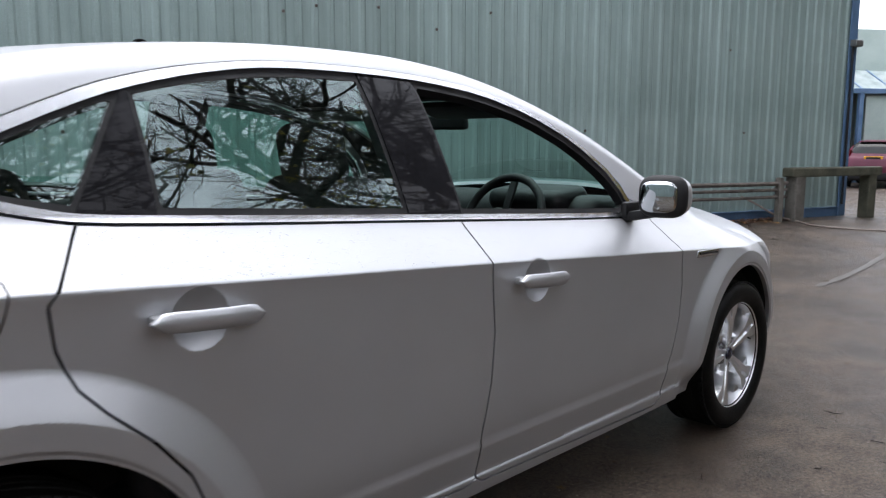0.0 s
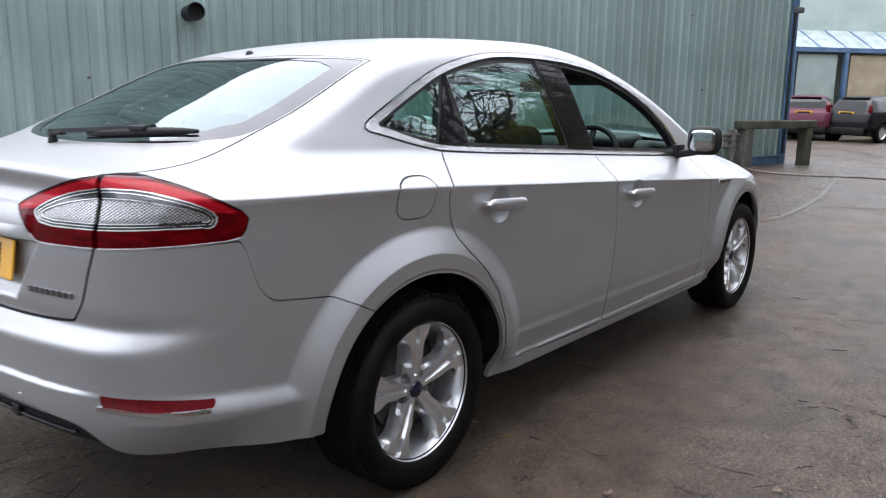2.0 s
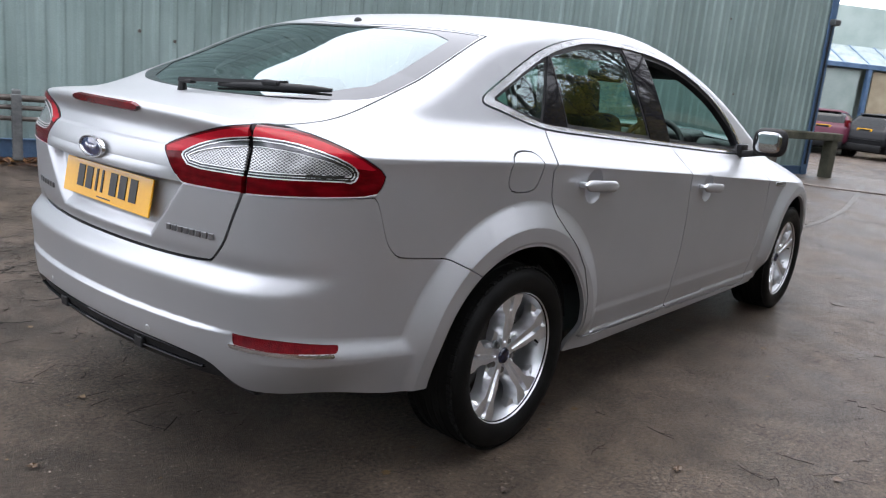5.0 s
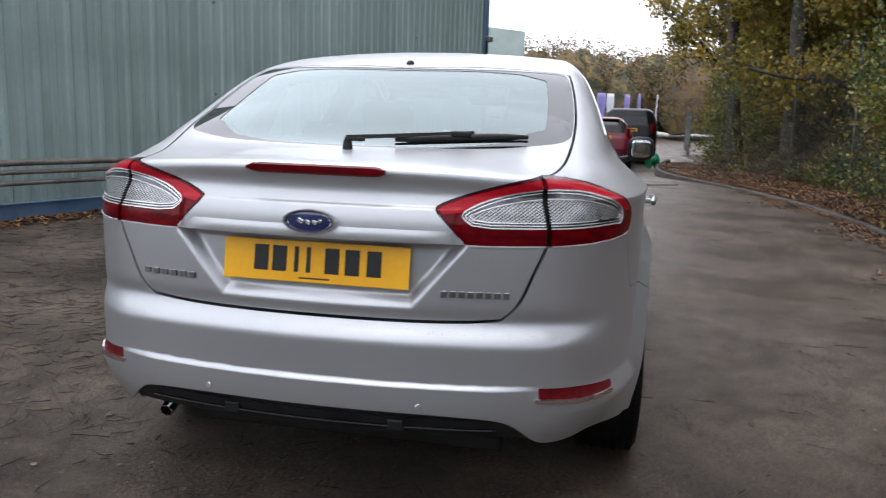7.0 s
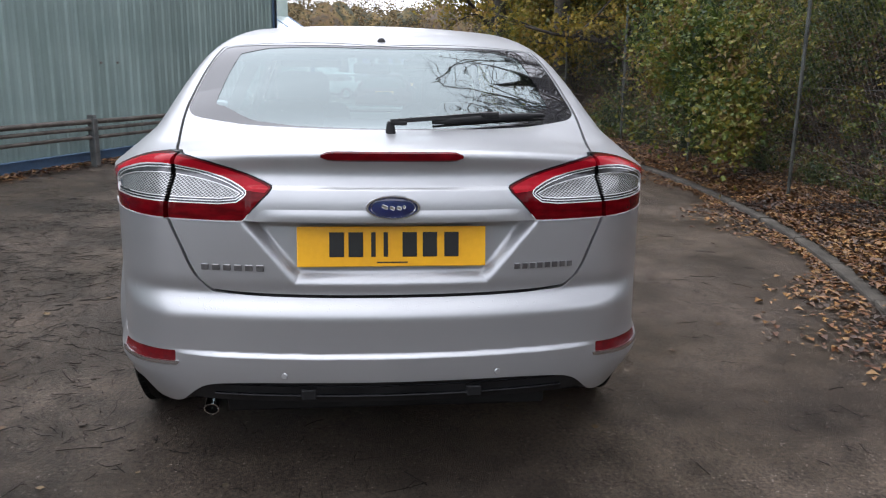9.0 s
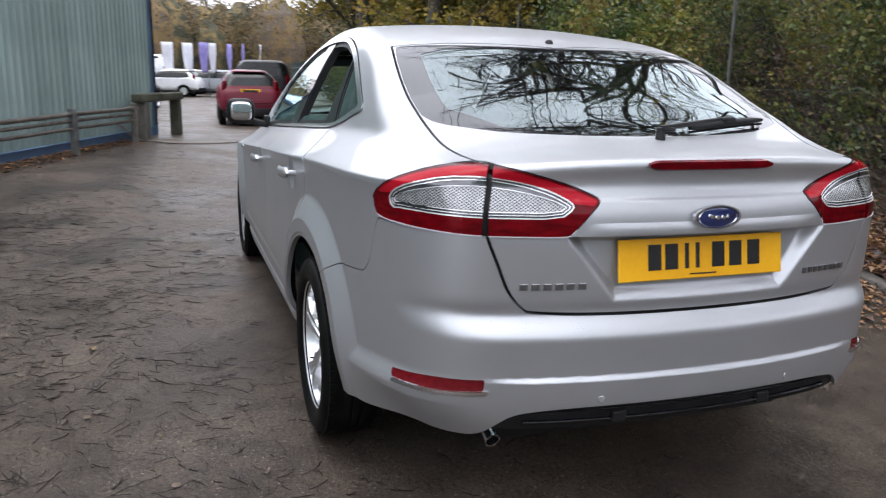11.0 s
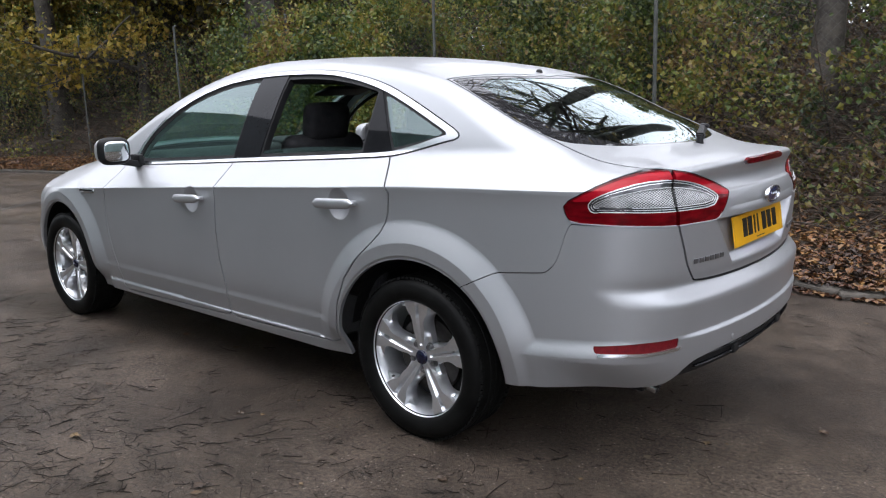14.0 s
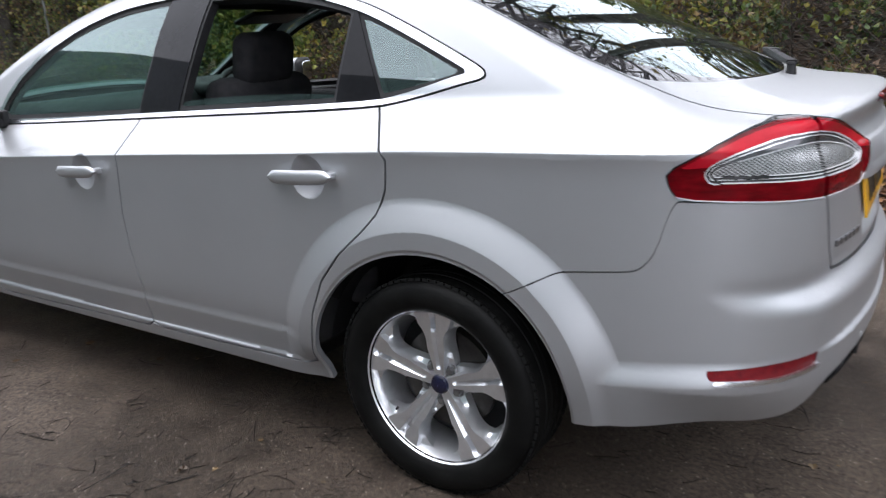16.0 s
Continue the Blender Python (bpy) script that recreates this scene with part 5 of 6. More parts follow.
part("wiper_arm", bm, BLACK, wiper, "tapered black wiper arm", True)
line = [deck(-.660 + .130 * q, -.135 - .375 * q, .022) for q in (0, .15, .3, .5, .7, .85, 1)]
v1, f1 = tube(line, [.006, .011, .0115, .012, .0115, .010, .006], 8)
blade = put("wiper_blade", v1, f1, BLACK, wiper, "black rubber wiper blade")
v1, f1 = tube([(x_, y_, z_ - .013) for x_, y_, z_ in line], .004, 6)
put("wiper_lip", v1, f1, RUBBER, blade)
bm = box(bmesh.new(), (.034, .060, .016), Matrix.Translation(deck(-.598, -.318, .034)) @ pose(0, 0, 0, 0, 0, 20), .006)
part("blade_clip", bm, BLACK, blade)
# aerial base on the roof
bm = bmesh.new()
lathe(bm, [(.0005, .013), (.009, .011), (.014, .006), (.017, -.004)], 16, Matrix.Translation(deck(.037, 0)))
part("aerial_base", bm, BLACK, car, "small black aerial base", True)
# parking sensors and diffuser ribs
for y in (.66, .30, -.30, -.66):
    bm = bmesh.new()
    m = Matrix.Translation((on_tail(y, .455 - .0, -.0005) + (.022 if abs(y) > .5 else 0), y, .447)) @ pose(0, 0, 0, 0, -90, -math.degrees(math.atan(1.1 * y)))
    lathe(bm, [(.0005, .002), (.008, .002), (.010, .0)], 20, m)
    part("parking_sensor", bm, SILVER, car, "small round parking sensor", True)
for z, proud in ((.382, .010), (.412, .002)):
    bm = bmesh.new()
    rows = []
    for i in range(25):
        y = -.50 + i / 24
        x = on_tail(y, z) + .012
        rows.append([bm.verts.new((x + dx, y, z + dz)) for dx, dz in ((.012, .003), (-proud, .0025), (-proud - .002, 0), (-proud, -.0025), (.012, -.003))])
    for a, b in zip(rows, rows[1:]):
        for j in range(4):
            bm.faces.new((a[j], a[j + 1], b[j + 1], b[j]))
    part("diffuser_rib", bm, GLOSS_BLACK, car, "glossy lip on the diffuser", True)
for y in (.235, -.235):
    part("diffuser_lug", box(bmesh.new(), (.022, .045, .034), pose(on_tail(y, .385) + .010, y, .386), .005), BLACK, car)
# exhaust
bm = bmesh.new()
lathe(bm, [(.022, .10), (.022, -.05), (.019, -.05), (.019, .06)], 20, pose(-.77, .535, .300, 0, 70, 0))
part("exhaust_pipe", bm, CHROME, car, "dull steel exhaust tail pipe", True)

# door handles in round recesses
for s in (1, -1):
    mir = "" if s > 0 else "flip"
    for which, x0, z0, ln in (("rear", .39, .893, .235), ("front", 1.435, .837, .225)):
        door = doors[which, mir]
        yb = lambda x, z: float(side_y(np.array(x), np.array(z))) + .016
        rows = []
        bm = bmesh.new()
        slope = -.055
        for i in range(13):
            q = i / 12
            x = x0 - ln / 2 + ln * q
            z = z0 + slope * (x - x0)
            e = math.sqrt(max(0.0, 1 - (2 * q - 1) ** 8)) * .0195 + .001
            bow = .030 + .014 * math.sin(math.pi * q)
            rows.append([bm.verts.new((x, s * (yb(x0, z0) + .008 + bow + .009 * math.sin(b_)) , z + e * math.cos(b_))) for b_ in [k * math.pi / 5 for k in range(10)]])
        for a, b in zip(rows, rows[1:]):
            for j in range(10):
                bm.faces.new((a[j], a[(j + 1) % 10], b[(j + 1) % 10], b[j]))
        bm.faces.new(rows[0])
        bm.faces.new(rows[-1])
        for xe in (x0 - ln * .40, x0 + ln * .40):
            box(bm, (.030, .040, .020), pose(xe, s * (yb(x0, z0) + .014), z0 + slope * (xe - x0)), .005)
        h_ = part("door_handle", bm, SILVER, door, "silver pull handle", True)
        if which == "front":
            bm = lathe(bmesh.new(), [(.0005, .003), (.008, .003), (.010, 0)], 16, Matrix.Translation((x0 - ln * .36, s * (yb(x0, z0) + .042), z0 + .003)) @ pose(0, 0, 0, -90 * s))
            part("key_lock", bm, CHROME, h_, "", True)
    # wing vent
    bm = bmesh.new()
    xv, zv = 2.52, .800
    yv = float(side_y(np.array(xv), np.array(zv)))
    box(bm, (.19, .012, .026), Matrix.Translation((xv, s * yv, zv)) @ pose(0, 0, 0, 0, 2.5, -2 * s), .005)
    vent = part("wing_vent", bm, CHROME, car, "slim bright wing vent", True)
    bm = box(bmesh.new(), (.16, .014, .008), Matrix.Translation((xv, s * (yv + .001), zv + .002)) @ pose(0, 0, 0, 0, 2.5, -2 * s))
    part("vent_slot", bm, BLACK, vent)

# door mirrors
for s in (1, -1):
    cx, cy, cz = 2.095, s * .955, 1.043
    bm = bmesh.new()
    bmesh.ops.create_uvsphere(bm, u_segments=32, v_segments=20, radius=1.0)
    for q in bm.verts:
        x, y, z = q.co
        x = x * .105 if x > 0 else x * .016
        shape = 1 - .12 * (z > 0) * z
        q.co = Vector((cx + x + .012 * y * s * -1, cy + math.copysign(abs(y) ** .62, y) * .076 * shape, cz + math.copysign(abs(z) ** .65, z) * .070))
    shell = part("door_mirror", bm, SILVER, car, "silver door mirror", True)
    bm = bmesh.new()
    bmesh.ops.create_uvsphere(bm, u_segments=28, v_segments=14, radius=1.0)
    for q in bm.verts:
        x, y, z = q.co
        q.co = Vector((cx - .024 + x * .034 + math.copysign(abs(y) ** .6, y) * .018 * s, cy + math.copysign(abs(y) ** .6, y) * .080, cz + math.copysign(abs(z) ** .6, z) * .073))
    part("mirror_frame", bm, BLACK, shell, "", True)
    bm = bmesh.new()
    bmesh.ops.create_uvsphere(bm, u_segments=28, v_segments=14, radius=1.0)
    for q in bm.verts:
        x, y, z = q.co
        q.co = Vector((cx - .056 + x * .006 + math.copysign(abs(y) ** .55, y) * .015 * s, cy + math.copysign(abs(y) ** .55, y) * .060, cz + math.copysign(abs(z) ** .55, z) * .053))
    part("mirror_glass", bm, MIRROR, shell, "mirror glass", True)
    bm = bmesh.new()
    box(bm, (.07, .14, .035), pose(cx + .02, s * .845, cz - .072, 12 * s), .012)
    box(bm, (.10, .03, .06), pose(cx + .03, s * .800, cz - .058), .01)
    part("mirror_foot", bm, BLACK, shell, "", True)

# ---- cabin of the hatchback ----
def soft_box(size, m, bevel, name, material, parent, label=""):
    bm = box(bmesh.new(), size, m, bevel, 4)
    return part(name, bm, material, parent, label, True)


for y in (.37, -.37):
    seat = soft_box((.50, .50, .17), pose(1.42, y, .52, 0, -8, 0), .06, "front_seat", CLOTH, car, "dark cloth front seat")
    soft_box((.14, .48, .58), pose(1.13, y, .84, 0, -14, 0), .06, "backrest", CLOTH, seat)
    soft_box((.10, .27, .19), pose(1.045, y, 1.185, 0, -10, 0), .05, "headrest", CLOTH, seat)
    for o in (-.07, .07):
        bm = rod(bmesh.new(), (1.075, y + o, 1.0), (1.055, y + o, 1.16), .007, None, 8)
        part("headrest_post", bm, CHROME, seat, "", True)
bench = soft_box((.50, 1.25, .16), pose(.62, 0, .55, 0, -8, 0), .06, "rear_bench", CLOTH, car, "dark cloth rear bench seat")
soft_box((.14, 1.25, .56), pose(.30, 0, .82, 0, -20, 0), .06, "backrest", CLOTH, bench)
for y in (.36, -.36):
    soft_box((.10, .26, .13), pose(.19, y, 1.10, 0, -14, 0), .045, "headrest", CLOTH, bench)
soft_box((.62, 1.20, .025), pose(-.18, 0, 1.025), .01, "parcel_shelf", CLOTH, car, "dark parcel shelf")
# dashboard with hooded dials, wheel on the right
dash = soft_box((.55, 1.38, .22), pose(2.36, 0, .90, 0, 4, 0), .09, "dashboard", BLACK, car, "dark moulded dashboard")
soft_box((.22, .36, .09), pose(2.14, -.37, 1.005, 0, -6, 0), .04, "dial_hood", BLACK, dash)
bm = bmesh.new()
m = pose(1.92, -.37, .93, 0, -64, 0)
n_ = 40
ring = [Vector((.178 * math.cos(2 * math.pi * k / n_), .178 * math.sin(2 * math.pi * k / n_), 0)) for k in range(n_ + 1)]
v1, f1 = tube([m @ q for q in ring], .0165, 10)
steer = put("steering_wheel", v1, f1, BLACK, car, "dark leather steering wheel")
bm = bmesh.new()
box(bm, (.11, .13, .035), m @ pose(0, 0, -.012), .02, 3)
for ang in (0, 180, 270, 90):
    box(bm, (.15, .032, .018), m @ pose(0, 0, 0, 0, 0, ang) @ pose(.105, 0, -.006), .006)
part("wheel_boss", bm, BLACK, steer, "", True)
bm = rod(bmesh.new(), m @ Vector((0, 0, -.03)), m @ Vector((0, 0, -.25)), .035, .05, 14)
part("steering_column", bm, BLACK, dash, "", True)
# roof lining, inner mirror, visors, door linings
lining = lambda x, y, z: body(x, y, z) + .045
v, t = nets(lining, (-.3, -.05, 1.30), (2.0, .7, 1.53), .05)
v, t = clip(v, t, 1.31 - v[:, 2])
v, t = clip(v, t, -v[:, 1])
v, t = clip(v, t, np.maximum(-.02 - v[:, 0], v[:, 0] - 1.72))
v, t = clip(v, t, -inside(DLO, v[:, 0], v[:, 2]) + np.where(v[:, 1] < .45, -9, 0))
panel("roof_lining", v, t, lining, CLOTH, car, "dark cloth roof lining", 0, "both")
soft_box((.035, .23, .065), pose(2.0, 0, 1.305, 0, -8, 0), .015, "inner_mirror", BLACK, car, "black inner rear-view mirror")
bm = rod(bmesh.new(), (2.0, 0, 1.32), (1.93, 0, 1.37), .012, .018, 10)
part("mirror_stem", bm, BLACK, car)
for y in (.36, -.36):
    soft_box((.15, .36, .02), pose(1.70, y, 1.335, 0, 16, 0), .008, "sun_visor", BLACK, car)
for s in (1, -1):
    for x0, ln, z0 in ((.75, .90, .74), (1.72, .95, .69)):
        soft_box((ln, .07, .55), pose(x0, s * .725, z0, 5 * s), .03, "door_lining", CLOTH, car)

# ---- bank, fence, trees, fallen leaves ----
nrng = np.random.default_rng(7)
LEAF_GREEN = pieces("bramble_leaves", [(0.022, 0.045, 0.012), (0.050, 0.088, 0.020), (0.095, 0.125, 0.028), (0.17, 0.145, 0.036), (0.13, 0.075, 0.034), (0.080, 0.046, 0.028), (0.045, 0.028, 0.020)], 0.5, translucent=0.25)
SHRUB = pieces("shrub_leaves", [(0.030, 0.058, 0.013), (0.065, 0.102, 0.018), (0.12, 0.145, 0.024), (0.21, 0.18, 0.030), (0.14, 0.090, 0.032)], 0.5, translucent=0.3)
LEAF_YELLOW = pieces("yellow_maple_leaves", [(0.085, 0.095, 0.016), (0.20, 0.165, 0.022), (0.31, 0.225, 0.030), (0.20, 0.125, 0.030)], 0.55, translucent=0.35)
LEAF_BROWN = pieces("fallen_leaves", [(0.028, 0.012, 0.007), (0.080, 0.031, 0.013), (0.150, 0.060, 0.021), (0.25, 0.135, 0.042), (0.10, 0.046, 0.020), (0.042, 0.022, 0.013)], 0.5)
TWIG = pieces("wet_twigs", [(0.004, 0.003, 0.0022), (0.010, 0.007, 0.005), (0.022, 0.014, 0.009)], 0.8)
STEMS = pieces("bramble_stems", [(0.020, 0.013, 0.009), (0.048, 0.030, 0.020), (0.10, 0.070, 0.048)], 0.7)
BARK = surface("wet_bark", (0.018, 0.015, 0.012), (0.070, 0.060, 0.048), 7.0, 0.75, bump=1.0, bump_scale=35)


def leaves(points, size, flat=0.0):
    """One folded four-cornered leaf at each point."""
    n = len(points)
    size = np.broadcast_to(size, n)[:, None]
    a = nrng.normal(size=(n, 3))
    a[:, 2] *= (1 - flat)
    a /= np.linalg.norm(a, axis=1)[:, None]
    b = nrng.normal(size=(n, 3))
    if flat:
        b = np.cross(np.tile([0, 0, 1.], (n, 1)), a) + nrng.normal(size=(n, 3)) * .15 * (1 - flat)
    b -= np.sum(a * b, 1)[:, None] * a
    b /= np.linalg.norm(b, axis=1)[:, None]
    c = np.cross(a, b)
    c *= np.sign(c[:, 2:3]) if flat else 1
    lift = c * size * (nrng.uniform(.05, .35, n)[:, None])
    w = nrng.uniform(.3, .48, n)[:, None]
    v = np.stack([points - a * size * .5, points + b * size * w + lift, points + a * size * .5, points - b * size * w + lift], 1)
    return v.reshape(-1, 3), np.arange(4 * n).reshape(-1, 4)


def clumped(n, lo, hi, cells):
    """Random points that gather in clumps of many sizes."""
    c = nrng.uniform(lo, hi, (cells, len(lo)))
    pick = nrng.integers(0, cells, n)
    spread = nrng.uniform(.07, .30, cells)[pick][:, None]
    return c[pick] + nrng.normal(size=(n, len(lo))) * spread


def drift(p, size, seed):
    """A smooth random field over points, about -1 to 1."""
    g = np.random.default_rng(seed)
    k = g.normal(size=(9, 3)) * 2.2 / size
    return np.sin(p @ k.T + g.uniform(0, 6.3, 9)).sum(1) / 3.0


# undergrowth on the bank: leaves over brown stems
def on_bank(x, back):
    y = kerb_y(x) - .13 - back / .94
    return y, ground_z(x, y)


p = np.concatenate([clumped(76000, (-6, 1.6, .0), (13, 6.0, 1.2), 700), clumped(30000, (-6, 1.2, .0), (13, 2.6, .9), 260), clumped(26000, (3, .7, .1), (13, 1.3, 1.5), 260), clumped(16000, (10, 1.3, 0), (26, 5, 1.6), 260)])
cover = clumped(13000, (4.8, .02, .6), (8.6, .45, 2.3), 60)
cover = cover[cover[:, 0] > 4.6]
p[:, 1] = np.clip(p[:, 1], .75, 8)
yy, zz = on_bank(p[:, 0], p[:, 1])
pts = np.stack([p[:, 0], yy, zz + np.abs(p[:, 2]) * np.clip((p[:, 1] - .6) / 1.2, .1, 1) + .03], 1)
pts = pts[np.hypot(pts[:, 0] - 15.7, pts[:, 1] + 4.8) > .5]
fence_front = curve([(4.3, -3.92), (7.36, -4.35), (10.4, -4.55), (13.4, -4.30)])(cover[:, 0])
cy_ = np.minimum(fence_front, kerb_y(cover[:, 0]) - .55) + np.abs(cover[:, 1]) + .03
cover = np.stack([cover[:, 0], cy_, ground_z(cover[:, 0], cy_) + np.abs(cover[:, 2])], 1)
pts = pts[drift(pts, .9, 3) + .5 * drift(pts, .35, 4) > np.interp(pts[:, 0], [-1, 3], [-.05, -.30])]
v1, f1 = leaves(pts, nrng.uniform(.026, .078, len(pts)))
# taller shrubs behind the fence, thinning upwards
q = np.concatenate([clumped(40000, (-6, 2.2, .3), (14, 6.5, 1.5), 420), clumped(34000, (13, 1.6, .2), (34, 9, 4.0), 300), clumped(44000, (9, 3.0, 1.2), (26, 8, 5.0), 300), clumped(40000, (1.0, 1.4, .5), (9, 2.6, 2.3), 170), clumped(10000, (-5, 1.8, .5), (1, 3.2, 1.8), 60), clumped(46000, (15, .9, .1), (31, 4.5, 2.8), 330)])
q[:, 1] = np.clip(q[:, 1], np.where(q[:, 0] > 14.5, .6, 1.3), 11)
sy, sz = on_bank(q[:, 0], q[:, 1])
sp = np.stack([q[:, 0], sy, sz + np.abs(q[:, 2])], 1)
sp = sp[np.hypot(sp[:, 0] - 15.7, sp[:, 1] + 4.8) > .6]
sp = np.concatenate([sp, cover])
sp = sp[drift(sp, 1.1, 5) + .5 * drift(sp, .4, 6) > np.interp(sp[:, 0], [-1, 3], [.0, -.35])]
tagged(put("shrubs", *leaves(sp, nrng.uniform(.035, .085, len(sp))), SHRUB, smooth=False), "loose yellow-green shrubs behind the fence", "shrubs", kind="stuff")
tagged(put("undergrowth", v1, f1, LEAF_GREEN, smooth=False), "dense green and yellowing bramble undergrowth on the bank", "undergrowth", kind="stuff")
ch = []
for k in range(5400):
    x, back = (nrng.uniform(-6, 18) if k < 4200 else nrng.uniform(-5, 4)), nrng.uniform(.9, 6)
    y, z = on_bank(x, back)
    ln = nrng.uniform(.4, 1.7)
    d = nrng.normal(size=3) * (.8, .5, .25) + (0, .15, .45)
    q = np.linspace(0, 1, 5)[:, None]
    base = np.array([x, float(y), float(z) - .03])
    path = base + d * ln * q + np.array([0, 0, -.5 * ln]) * q ** 2 * nrng.uniform(0, 1)
    path[:, 2] = np.maximum(path[:, 2], base[2] + .02)
    path[:, 1] = np.minimum(path[:, 1], kerb_y(path[:, 0]) - .25)
    ch.append(tube(path, np.linspace(.006, .0025, 5) * nrng.uniform(.7, 1.5), 3))
tagged(put("bramble_stems", *merge(ch), STEMS), "tangled brown bramble stems on the bank", "stems", kind="stuff")


# trees
def grow(seed, height, radius, spread=1.0, start=.32):
    """Trunk, limbs and twigs of a bare tree, and the ends of its twigs."""
    g = np.random.default_rng(seed)
    out, ends = [], []

    def branch(p, d, ln, r, level):
        n = 7 if level == 0 else 3 if level == 4 else 5
        q = [p]
        for k in range(n - 1):
            d = d + g.normal(size=3) * (.05 if level == 0 else .17) + np.array([0, 0, .02 if level < 2 else .03])
            d = d / np.linalg.norm(d)
            q.append(q[-1] + d * ln / (n - 1))
        q = np.array(q)
        rr = np.linspace(r, r * (.42 if level < 4 else .3), n)
        if level == 0:
            rr[0] *= 1.35
        out.append(tube(q, rr, (10, 6, 5, 3, 3, 3)[level]))
        if level >= 4:
            ends.append(q[-1])
            ends.append(q[-2])
            return
        kids = (11, 7, 5, 4)[level]
        for k in range(kids):
            f = g.uniform(start if level == 0 else .25, 1.0)
            at = f * (n - 1)
            i0 = min(int(at), n - 2)
            base = q[i0] + (q[i0 + 1] - q[i0]) * (at - i0)
            dd = d * .55 + g.normal(size=3) * .75 * spread
            dd[2] = dd[2] * .6 + (.25 if level < 2 else .1)
            dd /= np.linalg.norm(dd)
            branch(base, dd, ln * g.uniform(.38, .62) * (1.15 - .35 * f), r * g.uniform(.38, .55) * (1.1 - .4 * f), level + 1)
    branch(np.zeros(3), np.array([g.normal() * .08, g.normal() * .08, 1.0]), height, radius, 0)
    return out, np.array(ends)


def build_tree(seed, height, radius, m, leaf_share, label, spread=1.0, start=.32):
    tree = thing("tree", m, label, "tree", "trees on the bank")
    limbs, ends = grow(seed, height, radius, spread, start)
    put("trunk", *merge(limbs), BARK, tree, "dark wet trunk with bare spreading limbs")
    k = max(20, int(len(ends) * leaf_share))
    pick = ends[nrng.integers(0, len(ends), k)]
    low = pick[pick[:, 2] < (6.3 if start > .25 else 20)]
    pts = np.repeat(low if len(low) > 10 else pick, 2, 0)
    pts = pts + nrng.normal(size=pts.shape) * .16
    v1, f1 = leaves(pts, nrng.uniform(.07, .15, len(pts)))
    put("crown", v1, f1, LEAF_YELLOW, tree, "thin yellow autumn leaves", smooth=False)
    return tree


def stand(x, y, turn, lean=0.0):
    return pose(x, y, float(ground_z(x, y)) - .08, lean, 0, turn)


kinds = [build_tree(11, 9.5, .21, stand(15.7, -4.85, 20, 4), 3.4, "tall wet tree with thin yellow leaves on the bank", .62),
         build_tree(23, 8.5, .15, stand(2.6, -6.6, 130, -6), .12, "nearly bare tree leaning over the drive", 1.15),
         build_tree(53, 4.7, .12, stand(13.6, -5.6, 20, 3), 3.0, "leafy young maple turning yellow behind the fence", 1.25, .16),
         build_tree(37, 10.5, .26, stand(7.6, -7.6, 60, -5), .12, "large bare tree with heavy limbs on the bank", 1.2)]
build_tree(61, 6.9, .15, stand(23.6, -4.5, 75, 4), 3.4, "yellow-leaved maple hanging over the end of the drive", 1.25, .2)
for k, x, y, turn, lean in ((2, 17.6, -5.4, 110, 0), (2, 21.0, -5.6, 300, 0), (2, 15.2, -7.6, 170, 0), (2, 25.0, -7.0, 40, 0), (0, 12.2, -7.2, 200, -3), (1, 9.9, -6.2, 20, -7), (3, -1.6, -9.4, 250, -4), (0, 18.8, -6.0, 80, -3), (0, 20.5, -4.4, 50, 0), (0, 24.5, -5.0, 210, 0), (3, 13.4, -9.2, 140, 0), (0, 22.5, -7.6, 300, 0), (1, -4.6, -5.6, 75, -6), (3, 2.0, -10.2, 10, 0), (1, -7.5, -5.2, 10, -3), (1, .4, -5.8, 190, -8), (3, -11.5, -6.5, 95, 0), (1, -2.4, -5.2, 40, -7)):
    copy_thing(kinds[k], stand(x, y, turn, lean))

# dim thicket behind the trees
n = 50000
x, y = nrng.uniform(-16, 26, n), nrng.uniform(-19, -11, n)
z = 1.2 + 3.4 * nrng.random(n) ** .8 + .5 * np.sin(x * 1.3) + .4 * np.sin(x * 3.1 + y)
n = 60000
x2, y2 = nrng.uniform(13, 42, n), nrng.uniform(-17, -6.5, n)
z2 = ground_z(x2, y2) + 6.2 * nrng.random(n) ** 1.1 * (.75 + .25 * np.sin(x2 * 1.1 + y2))
x, y, z = np.concatenate([x, x2]), np.concatenate([y, y2]), np.concatenate([z, z2])
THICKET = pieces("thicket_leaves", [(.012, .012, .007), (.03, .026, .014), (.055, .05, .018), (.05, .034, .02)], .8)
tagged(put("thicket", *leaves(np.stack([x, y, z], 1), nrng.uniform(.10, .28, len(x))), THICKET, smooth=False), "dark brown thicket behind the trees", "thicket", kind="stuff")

# chain-link fence on steel posts
OLD_POST = surface("mossy_steel_post", (.035, .038, .034), (.11, .115, .105), 6, .6, .3, bump=.3, bump_scale=60)
fence = thing("chain_link_fence", Matrix(), "old chain-link fence on grey steel posts", "fence")
FENCE = [(-7.9, -5.2), (-4.9, -4.7), (-1.9, -3.6), (1.13, -3.52), (4.3, -3.92), (7.36, -4.35), (10.4, -4.55), (13.4, -4.30), (16.4, -3.6)]
fy = curve(FENCE)
fence_y = lambda x: np.minimum(fy(x), kerb_y(x) - .55)
for x, _ in FENCE:
    y = float(fence_y(x))
    z = float(ground_z(x, y))
    bm = rod(bmesh.new(), (x, y, z - .1), (x + random.uniform(-.04, .04), y + random.uniform(-.03, .03), z + 2.35), .018, .018, 12)
    lathe(bm, [(.026, 0), (.02, .02), (.001, .026)], 12, Matrix.Translation((x, y, z + 2.34)))
    part("fence_post", bm, OLD_POST, fence, "", True)
